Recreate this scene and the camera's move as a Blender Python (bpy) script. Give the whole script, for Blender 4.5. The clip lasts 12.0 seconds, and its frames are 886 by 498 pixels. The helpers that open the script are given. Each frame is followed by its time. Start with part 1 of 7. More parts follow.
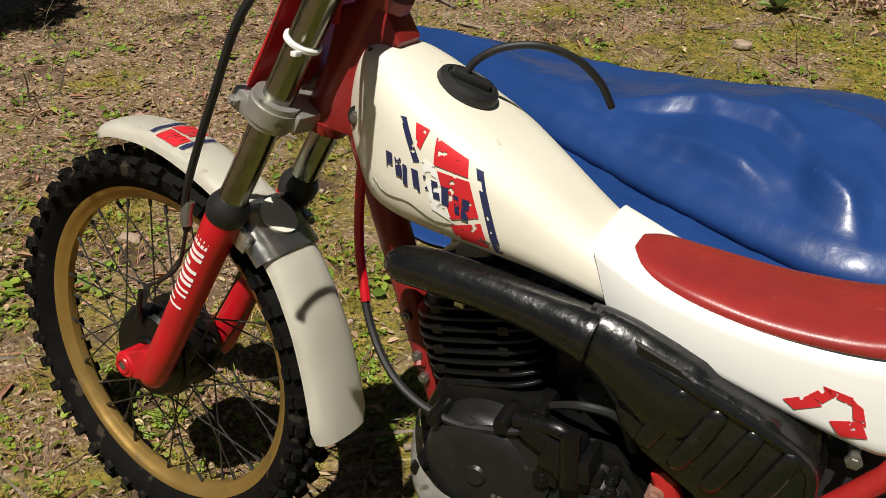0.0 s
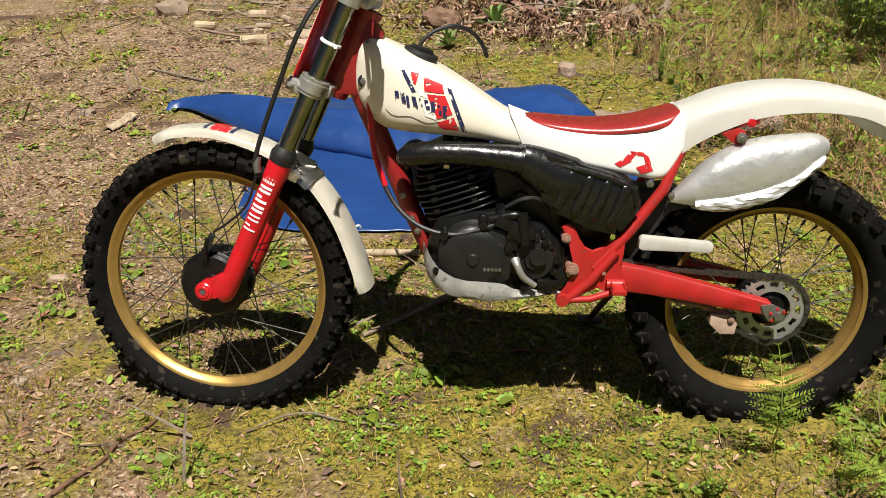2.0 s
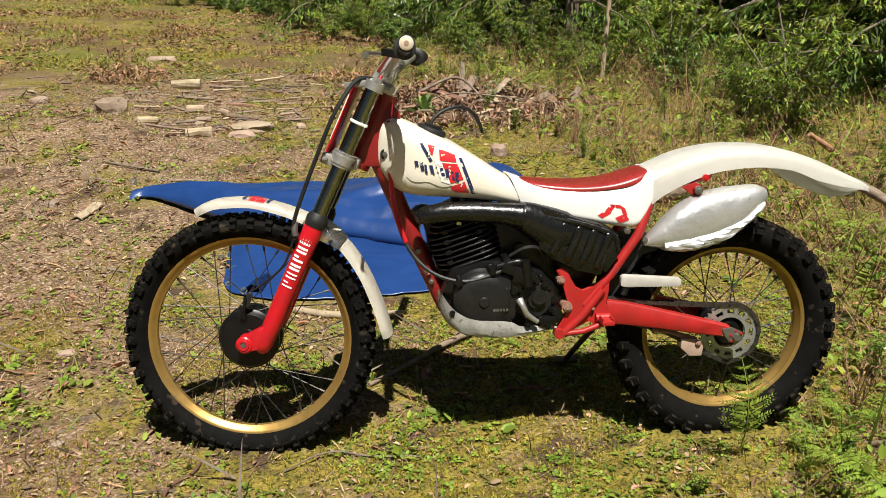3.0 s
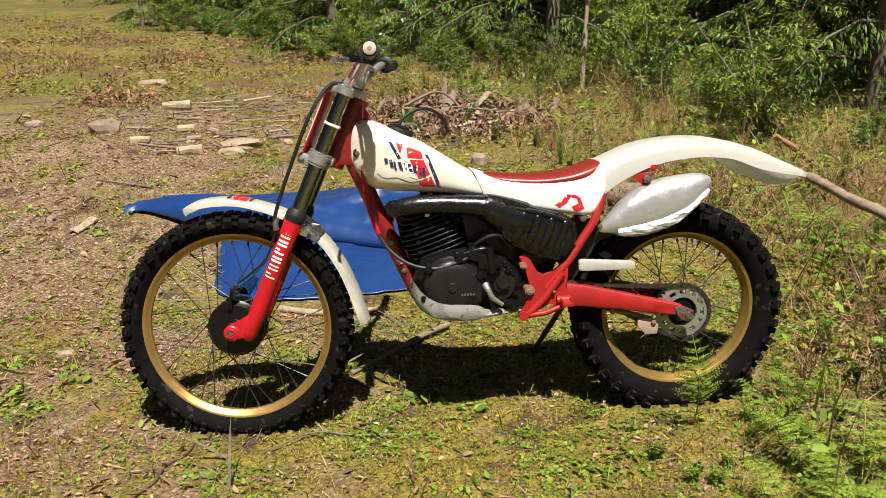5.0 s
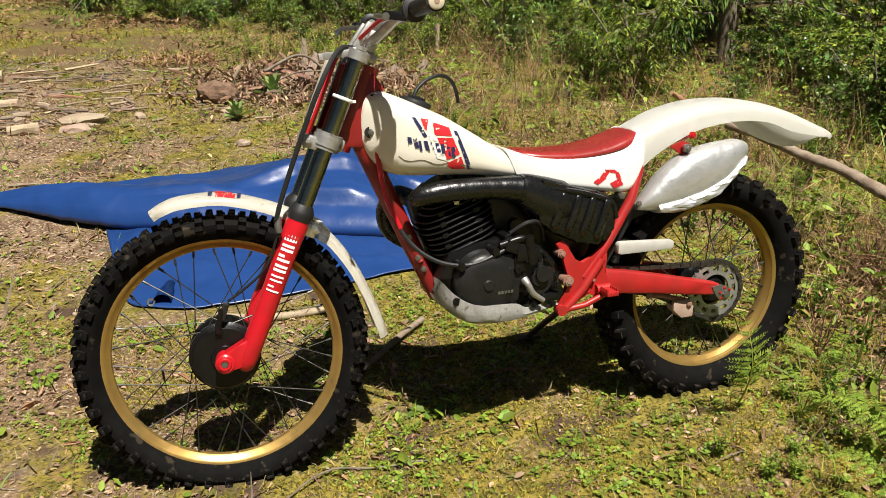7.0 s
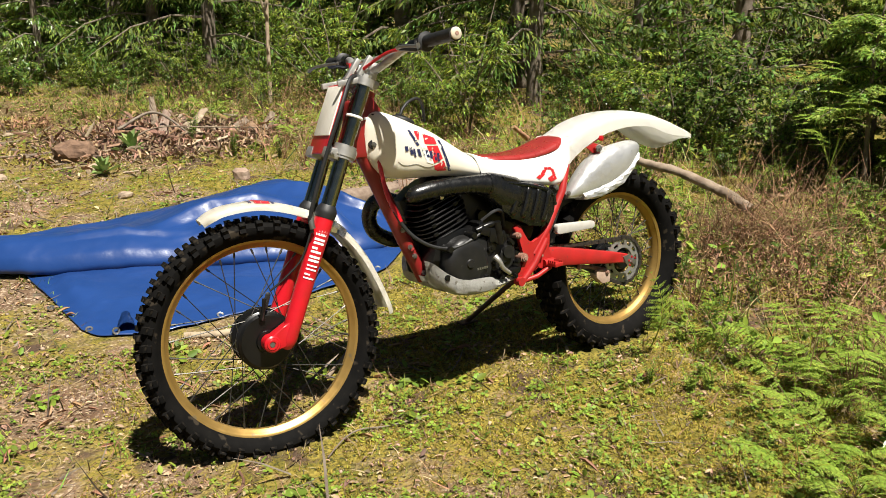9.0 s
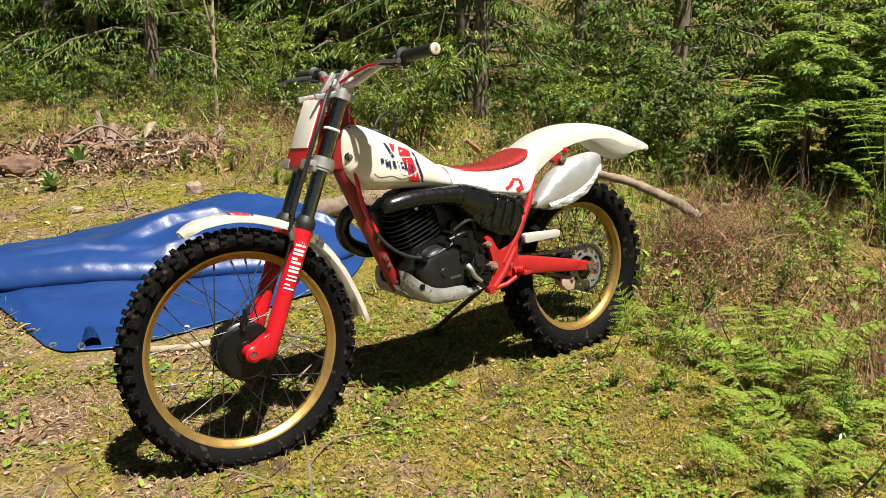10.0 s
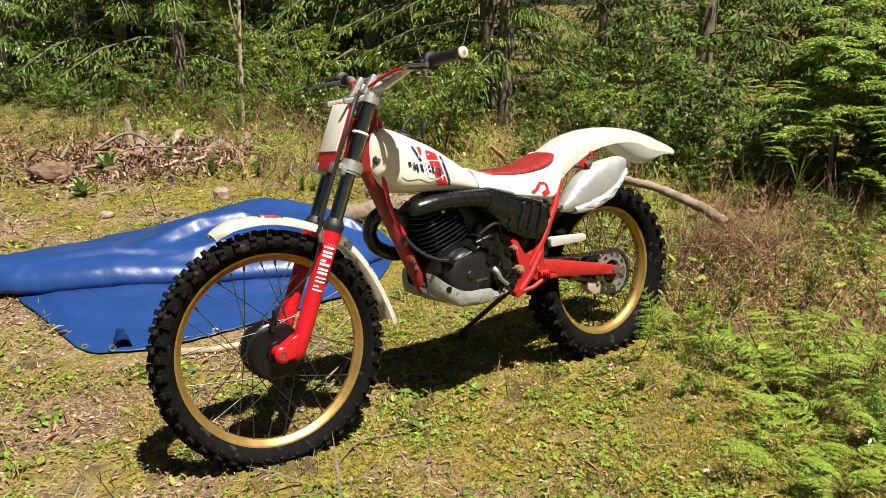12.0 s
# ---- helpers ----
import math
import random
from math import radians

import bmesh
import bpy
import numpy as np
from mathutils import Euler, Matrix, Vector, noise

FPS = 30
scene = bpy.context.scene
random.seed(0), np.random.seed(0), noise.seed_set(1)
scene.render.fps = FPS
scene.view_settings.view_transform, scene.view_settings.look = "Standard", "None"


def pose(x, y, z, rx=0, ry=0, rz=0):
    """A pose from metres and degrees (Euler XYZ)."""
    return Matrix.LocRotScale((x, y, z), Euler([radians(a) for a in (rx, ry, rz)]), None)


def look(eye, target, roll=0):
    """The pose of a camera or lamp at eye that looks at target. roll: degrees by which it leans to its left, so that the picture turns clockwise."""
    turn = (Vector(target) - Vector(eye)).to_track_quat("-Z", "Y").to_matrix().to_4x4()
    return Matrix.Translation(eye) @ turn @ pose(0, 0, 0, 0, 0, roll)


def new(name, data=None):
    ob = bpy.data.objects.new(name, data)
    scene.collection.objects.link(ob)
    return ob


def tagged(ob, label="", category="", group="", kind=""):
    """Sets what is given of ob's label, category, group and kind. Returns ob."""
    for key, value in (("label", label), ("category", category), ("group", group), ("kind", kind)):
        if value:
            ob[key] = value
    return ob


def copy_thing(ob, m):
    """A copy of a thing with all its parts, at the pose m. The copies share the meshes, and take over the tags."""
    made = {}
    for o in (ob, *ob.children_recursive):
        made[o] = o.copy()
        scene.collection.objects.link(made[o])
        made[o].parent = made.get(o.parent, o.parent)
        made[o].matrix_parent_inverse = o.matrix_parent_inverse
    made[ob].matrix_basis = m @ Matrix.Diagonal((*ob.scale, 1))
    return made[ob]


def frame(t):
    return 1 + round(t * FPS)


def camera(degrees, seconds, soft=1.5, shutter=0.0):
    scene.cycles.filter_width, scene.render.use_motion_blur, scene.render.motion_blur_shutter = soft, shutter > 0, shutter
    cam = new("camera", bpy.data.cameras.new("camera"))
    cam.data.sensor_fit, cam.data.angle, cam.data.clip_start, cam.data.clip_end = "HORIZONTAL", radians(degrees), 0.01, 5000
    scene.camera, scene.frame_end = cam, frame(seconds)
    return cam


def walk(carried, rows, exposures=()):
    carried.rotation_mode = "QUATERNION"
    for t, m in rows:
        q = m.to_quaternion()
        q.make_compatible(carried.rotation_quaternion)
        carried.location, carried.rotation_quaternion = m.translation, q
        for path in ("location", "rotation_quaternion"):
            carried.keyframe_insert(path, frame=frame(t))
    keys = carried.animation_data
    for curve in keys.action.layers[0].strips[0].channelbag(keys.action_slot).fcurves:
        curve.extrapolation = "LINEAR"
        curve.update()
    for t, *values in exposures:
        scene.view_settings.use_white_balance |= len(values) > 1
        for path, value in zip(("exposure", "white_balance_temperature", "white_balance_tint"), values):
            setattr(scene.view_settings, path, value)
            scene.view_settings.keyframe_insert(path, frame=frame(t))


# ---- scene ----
cam = camera(54.2, 12.0, 0.62)
PATH = [
    (0, (0.945, -0.835, 1.224), (0.164, 0.686, 0.186), 3.1),
    (0.5, (0.941, -1.115, 1.262), (0.412, 0.533, 0.26), 2.0),
    (1, (0.786, -1.411, 1.269), (0.518, 0.321, 0.307), 3.6),
    (1.5, (0.734, -1.682, 1.271), (0.539, 0.075, 0.335), 2.5),
    (2, (0.675, -1.879, 1.282), (0.57, -0.071, 0.432), 0.2),
    (2.5, (0.47, -2.053, 1.302), (0.531, -0.188, 0.582), -0.1),
    (3, (0.395, -2.214, 1.316), (0.518, -0.33, 0.655), -0.0),
    (3.2, (0.409, -2.295, 1.292), (0.532, -0.402, 0.657), -0.5),
    (4.8, (0.444, -2.452, 1.316), (0.566, -0.556, 0.693), -1.1),
    (5, (0.453, -2.425, 1.298), (0.587, -0.528, 0.68), -1.4),
    (5.5, (0.397, -2.384, 1.282), (0.593, -0.498, 0.646), -1.6),
    (6, (0.134, -2.251, 1.293), (0.465, -0.391, 0.636), -0.7),
    (6.5, (0.015, -2.056, 1.246), (0.437, -0.226, 0.557), -0.3),
    (7, (-0.058, -1.934, 1.26), (0.514, -0.153, 0.553), -0.6),
    (7.2, (-0.157, -1.91, 1.25), (0.545, -0.176, 0.544), -0.6),
    (8.8, (-0.715, -2.2, 1.236), (0.263, -0.561, 0.641), -1.4),
    (9, (-0.767, -2.176, 1.239), (0.261, -0.563, 0.654), -1.1),
    (9.5, (-0.871, -2.165, 1.246), (0.252, -0.609, 0.684), -0.6),
    (10, (-0.891, -2.166, 1.248), (0.258, -0.628, 0.69), -0.6),
    (10.5, (-0.897, -2.174, 1.246), (0.263, -0.639, 0.698), -0.5),
    (11, (-0.904, -2.178, 1.246), (0.237, -0.625, 0.712), -0.5),
    (11.5, (-0.908, -2.175, 1.245), (0.216, -0.606, 0.72), -0.8),
    (12, (-0.915, -2.177, 1.237), (0.196, -0.603, 0.698), -0.9),
]
walk(cam, [(t, look(eye, target, roll)) for t, eye, target, roll in PATH],
     exposures=[(0.0, 0.12), (0.5, 0.14), (1.0, 0.31), (1.5, 0.55), (2.5, 0.56), (5.0, 0.61), (7.0, 0.63), (9.0, 0.84), (12.0, 0.88)])

# ---- world and sun ----
SUN_DIR = Vector((-0.05, 0.46, -1.0)).normalized()
world = bpy.data.worlds.new("sky")
scene.world = world
world.use_nodes = True
wn = world.node_tree
sky = wn.nodes.new("ShaderNodeTexSky")
sky.sky_type = "NISHITA"
sky.sun_disc = False
sky.sun_elevation = radians(65)
sky.sun_rotation = math.atan2(-SUN_DIR.x, -SUN_DIR.y)
wn.links.new(sky.outputs[0], wn.nodes["Background"].inputs[0])
wn.nodes["Background"].inputs[1].default_value = 0.0155
sun_data = bpy.data.lights.new("sun", "SUN")
sun_data.energy, sun_data.angle, sun_data.color = 5.5, radians(0.53), (1.0, 0.95, 0.86)
sun = new("sun", sun_data)
sun.rotation_mode = "QUATERNION"
sun.rotation_quaternion = SUN_DIR.to_track_quat("-Z", "Y")
sun.location = (0, -4, 9)

# ---- materials ----


def shade(name, c1, c2, scale=20.0, rough=0.5, metal=0.0, bump=0.0, bump_scale=120.0, wear=None, wear_at=0.6,
          wear_scale=35.0, spread=0.0, coat=0.0, rough_var=0.12, trans=0.0, spec=0.5):
    """A surface of two mixed colours, fine relief, and worn or dirty patches; spread: how far single pieces differ."""
    m = bpy.data.materials.new(name)
    m.use_nodes = True
    t = m.node_tree
    b = t.nodes["Principled BSDF"]
    co = t.nodes.new("ShaderNodeTexCoord")

    def tex(s, detail=6.0):
        n = t.nodes.new("ShaderNodeTexNoise")
        n.inputs["Scale"].default_value, n.inputs["Detail"].default_value = s, detail
        t.links.new(co.outputs["Object"], n.inputs["Vector"])
        return n

    def ramp(src, lo, hi):
        r = t.nodes.new("ShaderNodeMapRange")
        r.inputs["From Min"].default_value, r.inputs["From Max"].default_value = lo, hi
        t.links.new(src, r.inputs["Value"])
        return r.outputs[0]

    def mix(f, a, b2):
        n = t.nodes.new("ShaderNodeMix")
        n.data_type = "RGBA"
        for sock, v in ((n.inputs[0], f), (n.inputs[6], a), (n.inputs[7], b2)):
            if isinstance(v, (tuple, list)):
                sock.default_value = (*v[:3], 1)
            else:
                t.links.new(v, sock)
        return n.outputs[2]
    n1 = tex(scale)
    col = mix(ramp(n1.outputs[0], 0.32, 0.68), c1, c2)
    if wear is not None:
        n2 = tex(wear_scale, 9.0)
        col = mix(ramp(n2.outputs[0], wear_at, wear_at + 0.06), col, wear)
    if spread:
        oi = t.nodes.new("ShaderNodeObjectInfo")
        ge = t.nodes.new("ShaderNodeNewGeometry")
        add = t.nodes.new("ShaderNodeMath")
        add.operation = "ADD"
        t.links.new(oi.outputs["Random"], add.inputs[0])
        t.links.new(ge.outputs["Random Per Island"], add.inputs[1])
        fr = t.nodes.new("ShaderNodeMath")
        fr.operation = "FRACT"
        t.links.new(add.outputs[0], fr.inputs[0])
        hs = t.nodes.new("ShaderNodeHueSaturation")
        t.links.new(ramp2(t, fr.outputs[0], 1 - spread, 1 + spread), hs.inputs["Value"])
        sc = t.nodes.new("ShaderNodeMath")
        sc.operation = "MULTIPLY"
        sc.inputs[1].default_value = 7.31
        t.links.new(fr.outputs[0], sc.inputs[0])
        fr2 = t.nodes.new("ShaderNodeMath")
        fr2.operation = "FRACT"
        t.links.new(sc.outputs[0], fr2.inputs[0])
        t.links.new(ramp2(t, fr2.outputs[0], 0.5 - 0.05 * spread, 0.5 + 0.05 * spread), hs.inputs["Hue"])
        t.links.new(col, hs.inputs["Color"])
        col = hs.outputs[0]
    t.links.new(col, b.inputs["Base Color"])
    nr = tex(scale * 2.7)
    rr = t.nodes.new("ShaderNodeMapRange")
    rr.inputs["To Min"].default_value, rr.inputs["To Max"].default_value = max(0.03, rough - rough_var), min(1, rough + rough_var)
    t.links.new(nr.outputs[0], rr.inputs["Value"])
    t.links.new(rr.outputs[0], b.inputs["Roughness"])
    b.inputs["Metallic"].default_value = metal
    b.inputs["Specular IOR Level"].default_value = spec
    b.inputs["Coat Weight"].default_value = coat
    if bump:
        n3 = tex(bump_scale, 8.0)
        bp = t.nodes.new("ShaderNodeBump")
        bp.inputs["Strength"].default_value, bp.inputs["Distance"].default_value = bump, 0.4 / bump_scale
        t.links.new(n3.outputs[0], bp.inputs["Height"])
        t.links.new(bp.outputs[0], b.inputs["Normal"])
    if trans:
        tr = t.nodes.new("ShaderNodeBsdfTranslucent")
        t.links.new(col, tr.inputs["Color"])
        ms = t.nodes.new("ShaderNodeMixShader")
        ms.inputs[0].default_value = trans
        t.links.new(b.outputs[0], ms.inputs[1])
        t.links.new(tr.outputs[0], ms.inputs[2])
        t.links.new(ms.outputs[0], t.nodes["Material Output"].inputs["Surface"])
    return m


def ramp2(t, src, lo, hi):
    r = t.nodes.new("ShaderNodeMapRange")
    r.inputs["To Min"].default_value, r.inputs["To Max"].default_value = lo, hi
    t.links.new(src, r.inputs["Value"])
    return r.outputs[0]


WHITE = shade("aged_white_plastic", (0.74, 0.70, 0.60), (0.80, 0.77, 0.68), 9, 0.38, bump=0.05, bump_scale=90, wear=(0.55, 0.48, 0.36), wear_at=0.69, wear_scale=22)
FENDERW = shade("thin_white_plastic", (0.80, 0.79, 0.74), (0.84, 0.83, 0.79), 8, 0.36, bump=0.04, bump_scale=90, wear=(0.62, 0.57, 0.46), wear_at=0.70, wear_scale=26, trans=0.16)
WHITE2 = shade("white_plastic", (0.80, 0.80, 0.77), (0.84, 0.83, 0.80), 8, 0.35, bump=0.04, bump_scale=90, wear=(0.62, 0.58, 0.5), wear_at=0.70, wear_scale=26)
TANKW = shade("cream_tank_paint", (0.72, 0.67, 0.55), (0.78, 0.74, 0.63), 7, 0.33, bump=0.03, bump_scale=60, wear=(0.50, 0.43, 0.30), wear_at=0.70, wear_scale=30, coat=0.25)
RED = shade("red_paint", (0.53, 0.006, 0.014), (0.44, 0.009, 0.015), 18, 0.33, bump=0.06, bump_scale=160, wear=(0.09, 0.03, 0.022), wear_at=0.68, wear_scale=45, coat=0.2)
REDF = shade("faded_red_paint", (0.40, 0.014, 0.013), (0.31, 0.016, 0.014), 20, 0.44, bump=0.1, bump_scale=160, wear=(0.11, 0.045, 0.034), wear_at=0.65, wear_scale=50)
REDSEAT = shade("red_vinyl", (0.30, 0.026, 0.022), (0.23, 0.022, 0.020), 14, 0.29, coat=0.25, bump=0.12, bump_scale=420, wear=(0.30, 0.048, 0.034), wear_at=0.64, wear_scale=24)
REDCAL = shade("red_sticker", (0.62, 0.022, 0.03), (0.55, 0.022, 0.03), 30, 0.35)
BLUECAL = shade("dark_blue_sticker", (0.018, 0.022, 0.07), (0.025, 0.03, 0.09), 40, 0.35, wear=(0.6, 0.57, 0.5), wear_at=0.70, wear_scale=160)
BLACK = shade("black_engine_paint", (0.0032, 0.0032, 0.0032), (0.006, 0.0057, 0.0054), 30, 0.32, bump=0.12, bump_scale=300, wear=(0.020, 0.018, 0.016), wear_at=0.69, wear_scale=60, spec=0.4)
COVERBLK = shade("worn_black_cover", (0.009, 0.0088, 0.0085), (0.014, 0.0135, 0.013), 26, 0.40, bump=0.12, bump_scale=240, wear=(0.04, 0.037, 0.033), wear_at=0.68, wear_scale=50, spec=0.4)
GLOSSBLK = shade("black_pipe_paint", (0.0045, 0.0045, 0.0045), (0.007, 0.007, 0.0065), 22, 0.27, bump=0.22, bump_scale=45, wear=(0.03, 0.029, 0.027), wear_at=0.68, wear_scale=40, rough_var=0.1, coat=0.2)
RUBBER = shade("tyre_rubber", (0.0035, 0.0033, 0.0032), (0.0065, 0.006, 0.0054), 25, 0.8, bump=0.2, bump_scale=260, wear=(0.034, 0.027, 0.019), wear_at=0.60, wear_scale=30, spec=0.09)
RUBBER2 = shade("black_rubber", (0.008, 0.008, 0.008), (0.013, 0.013, 0.013), 40, 0.55, bump=0.1, bump_scale=300)
GOLD = shade("gold_rim", (0.52, 0.33, 0.10), (0.44, 0.27, 0.08), 16, 0.36, metal=0.75, bump=0.05, bump_scale=200, wear=(0.34, 0.25, 0.13), wear_at=0.63, wear_scale=30)
CHROME = shade("worn_chrome", (0.30, 0.31, 0.26), (0.22, 0.23, 0.18), 25, 0.2, metal=1.0, wear=(0.20, 0.19, 0.15), wear_at=0.66, wear_scale=60)
SPOKE = shade("dull_spoke_steel", (0.11, 0.105, 0.095), (0.065, 0.06, 0.052), 40, 0.45, metal=0.85)
REDD = shade("deep_red_frame_paint", (0.24, 0.012, 0.012), (0.19, 0.014, 0.012), 20, 0.4, bump=0.08, bump_scale=160, wear=(0.07, 0.03, 0.025), wear_at=0.67, wear_scale=50)
POLISH = shade("polished_alloy", (0.62, 0.61, 0.58), (0.52, 0.51, 0.48), 20, 0.24, metal=0.9, wear=(0.35, 0.33, 0.28), wear_at=0.68)
STEEL = shade("dull_steel", (0.34, 0.33, 0.31), (0.26, 0.25, 0.23), 40, 0.42, metal=0.9, bump=0.1, wear=(0.14, 0.08, 0.05), wear_at=0.66)
ALLOY = shade("cast_alloy", (0.50, 0.49, 0.46), (0.40, 0.39, 0.36), 35, 0.45, metal=0.75, bump=0.15, bump_scale=250, wear=(0.2, 0.18, 0.15), wear_at=0.66)
SILVER = shade("silver_painted_steel", (0.62, 0.62, 0.61), (0.54, 0.54, 0.53), 12, 0.36, metal=0.65, bump=0.25, bump_scale=28, wear=(0.36, 0.34, 0.31), wear_at=0.68, wear_scale=40)
SKID = shade("grey_skid_alloy", (0.60, 0.59, 0.55), (0.46, 0.45, 0.41), 24, 0.5, metal=0.25, bump=0.35, bump_scale=110, wear=(0.26, 0.23, 0.18), wear_at=0.62, wear_scale=45)
RUST = shade("rusty_steel", (0.26, 0.12, 0.08), (0.32, 0.2, 0.15), 60, 0.7, metal=0.2, bump=0.3, bump_scale=300)
GREYPL = shade("greyed_white_plastic", (0.50, 0.48, 0.44), (0.42, 0.40, 0.36), 30, 0.45, bump=0.1, bump_scale=120)
CREAM = shade("cream_rubber", (0.62, 0.54, 0.40), (0.52, 0.45, 0.33), 60, 0.6)
CHAIN = shade("oily_chain", (0.05, 0.045, 0.04), (0.10, 0.085, 0.07), 120, 0.45, metal=0.7, bump=0.2)
TAN = shade("worn_tan_plastic", (0.45, 0.33, 0.25), (0.36, 0.25, 0.19), 40, 0.6, bump=0.2)
TARP = shade("blue_tarpaulin", (0.010, 0.038, 0.148), (0.013, 0.046, 0.175), 5, 0.34, bump=0.10, bump_scale=9, wear=(0.022, 0.062, 0.205), wear_at=0.70, wear_scale=14, rough_var=0.06)
BARK = shade("grey_brown_bark", (0.12, 0.09, 0.065), (0.22, 0.18, 0.14), 25, 0.9, bump=0.6, bump_scale=60)
BARKRED = shade("reddish_dead_bark", (0.33, 0.190, 0.120), (0.17, 0.095, 0.06), 30, 0.9, bump=0.5, bump_scale=90, spread=0.45)
DEADWOOD = shade("weathered_dead_wood", (0.25, 0.19, 0.14), (0.15, 0.105, 0.075), 30, 0.9, bump=0.5, bump_scale=90, spread=0.3)
PALEWOOD = shade("pale_sawn_wood", (0.40, 0.32, 0.22), (0.27, 0.20, 0.135), 25, 0.85, bump=0.4, bump_scale=80, spread=0.3)
STONE = shade("sandy_stone", (0.27, 0.185, 0.13), (0.36, 0.28, 0.205), 14, 0.9, bump=0.5, bump_scale=60, spread=0.3)
LEAF = shade("green_leaf", (0.095, 0.175, 0.022), (0.16, 0.235, 0.036), 6, 0.36, spread=0.9, trans=0.34, spec=0.55)
LEAF2 = shade("dark_conifer_leaf", (0.080, 0.135, 0.022), (0.13, 0.185, 0.030), 5, 0.6, spread=0.85, trans=0.34, spec=0.25)
LEAF3 = shade("yellow_green_leaf", (0.160, 0.230, 0.026), (0.220, 0.285, 0.042), 6, 0.48, spread=0.85, trans=0.36, spec=0.3)
PLUME = shade("light_plumed_leaf", (0.200, 0.295, 0.048), (0.290, 0.375, 0.076), 6, 0.42, spread=0.75, trans=0.5, spec=0.4)
MULLEIN = shade("downy_pale_green_leaf", (0.200, 0.290, 0.085), (0.280, 0.370, 0.125), 20, 0.7, spread=0.3, trans=0.2, spec=0.2)
CLOVER = shade("clover_green", (0.145, 0.215, 0.023), (0.210, 0.280, 0.035), 9, 0.55, spread=0.5, trans=0.25, spec=0.3)
FERN = shade("fern_green", (0.195, 0.290, 0.034), (0.265, 0.355, 0.055), 8, 0.55, spread=0.35, trans=0.40, spec=0.25)
# side stand steel: the shade it lies in is put into the colour
SHADEDIRON = shade("shade_darkened_scuffed_steel", (0.045, 0.022, 0.018), (0.075, 0.035, 0.028), 50, 0.6, metal=0.2, bump=0.2)
MOSS = shade("moss_tuft", (0.252, 0.224, 0.034), (0.380, 0.306, 0.062), 9, 0.9, spread=0.6, trans=0.2, spec=0.1)
DRY = shade("dry_grass", (0.38, 0.29, 0.15), (0.46, 0.37, 0.21), 9, 0.8, spread=0.4, trans=0.2)
LITTER = shade("dead_leaf", (0.36, 0.25, 0.16), (0.24, 0.145, 0.09), 15, 0.85, spread=0.65)
REDDRY = shade("brown_dry_stem", (0.22, 0.115, 0.058), (0.31, 0.19, 0.10), 15, 0.85, spread=0.55)


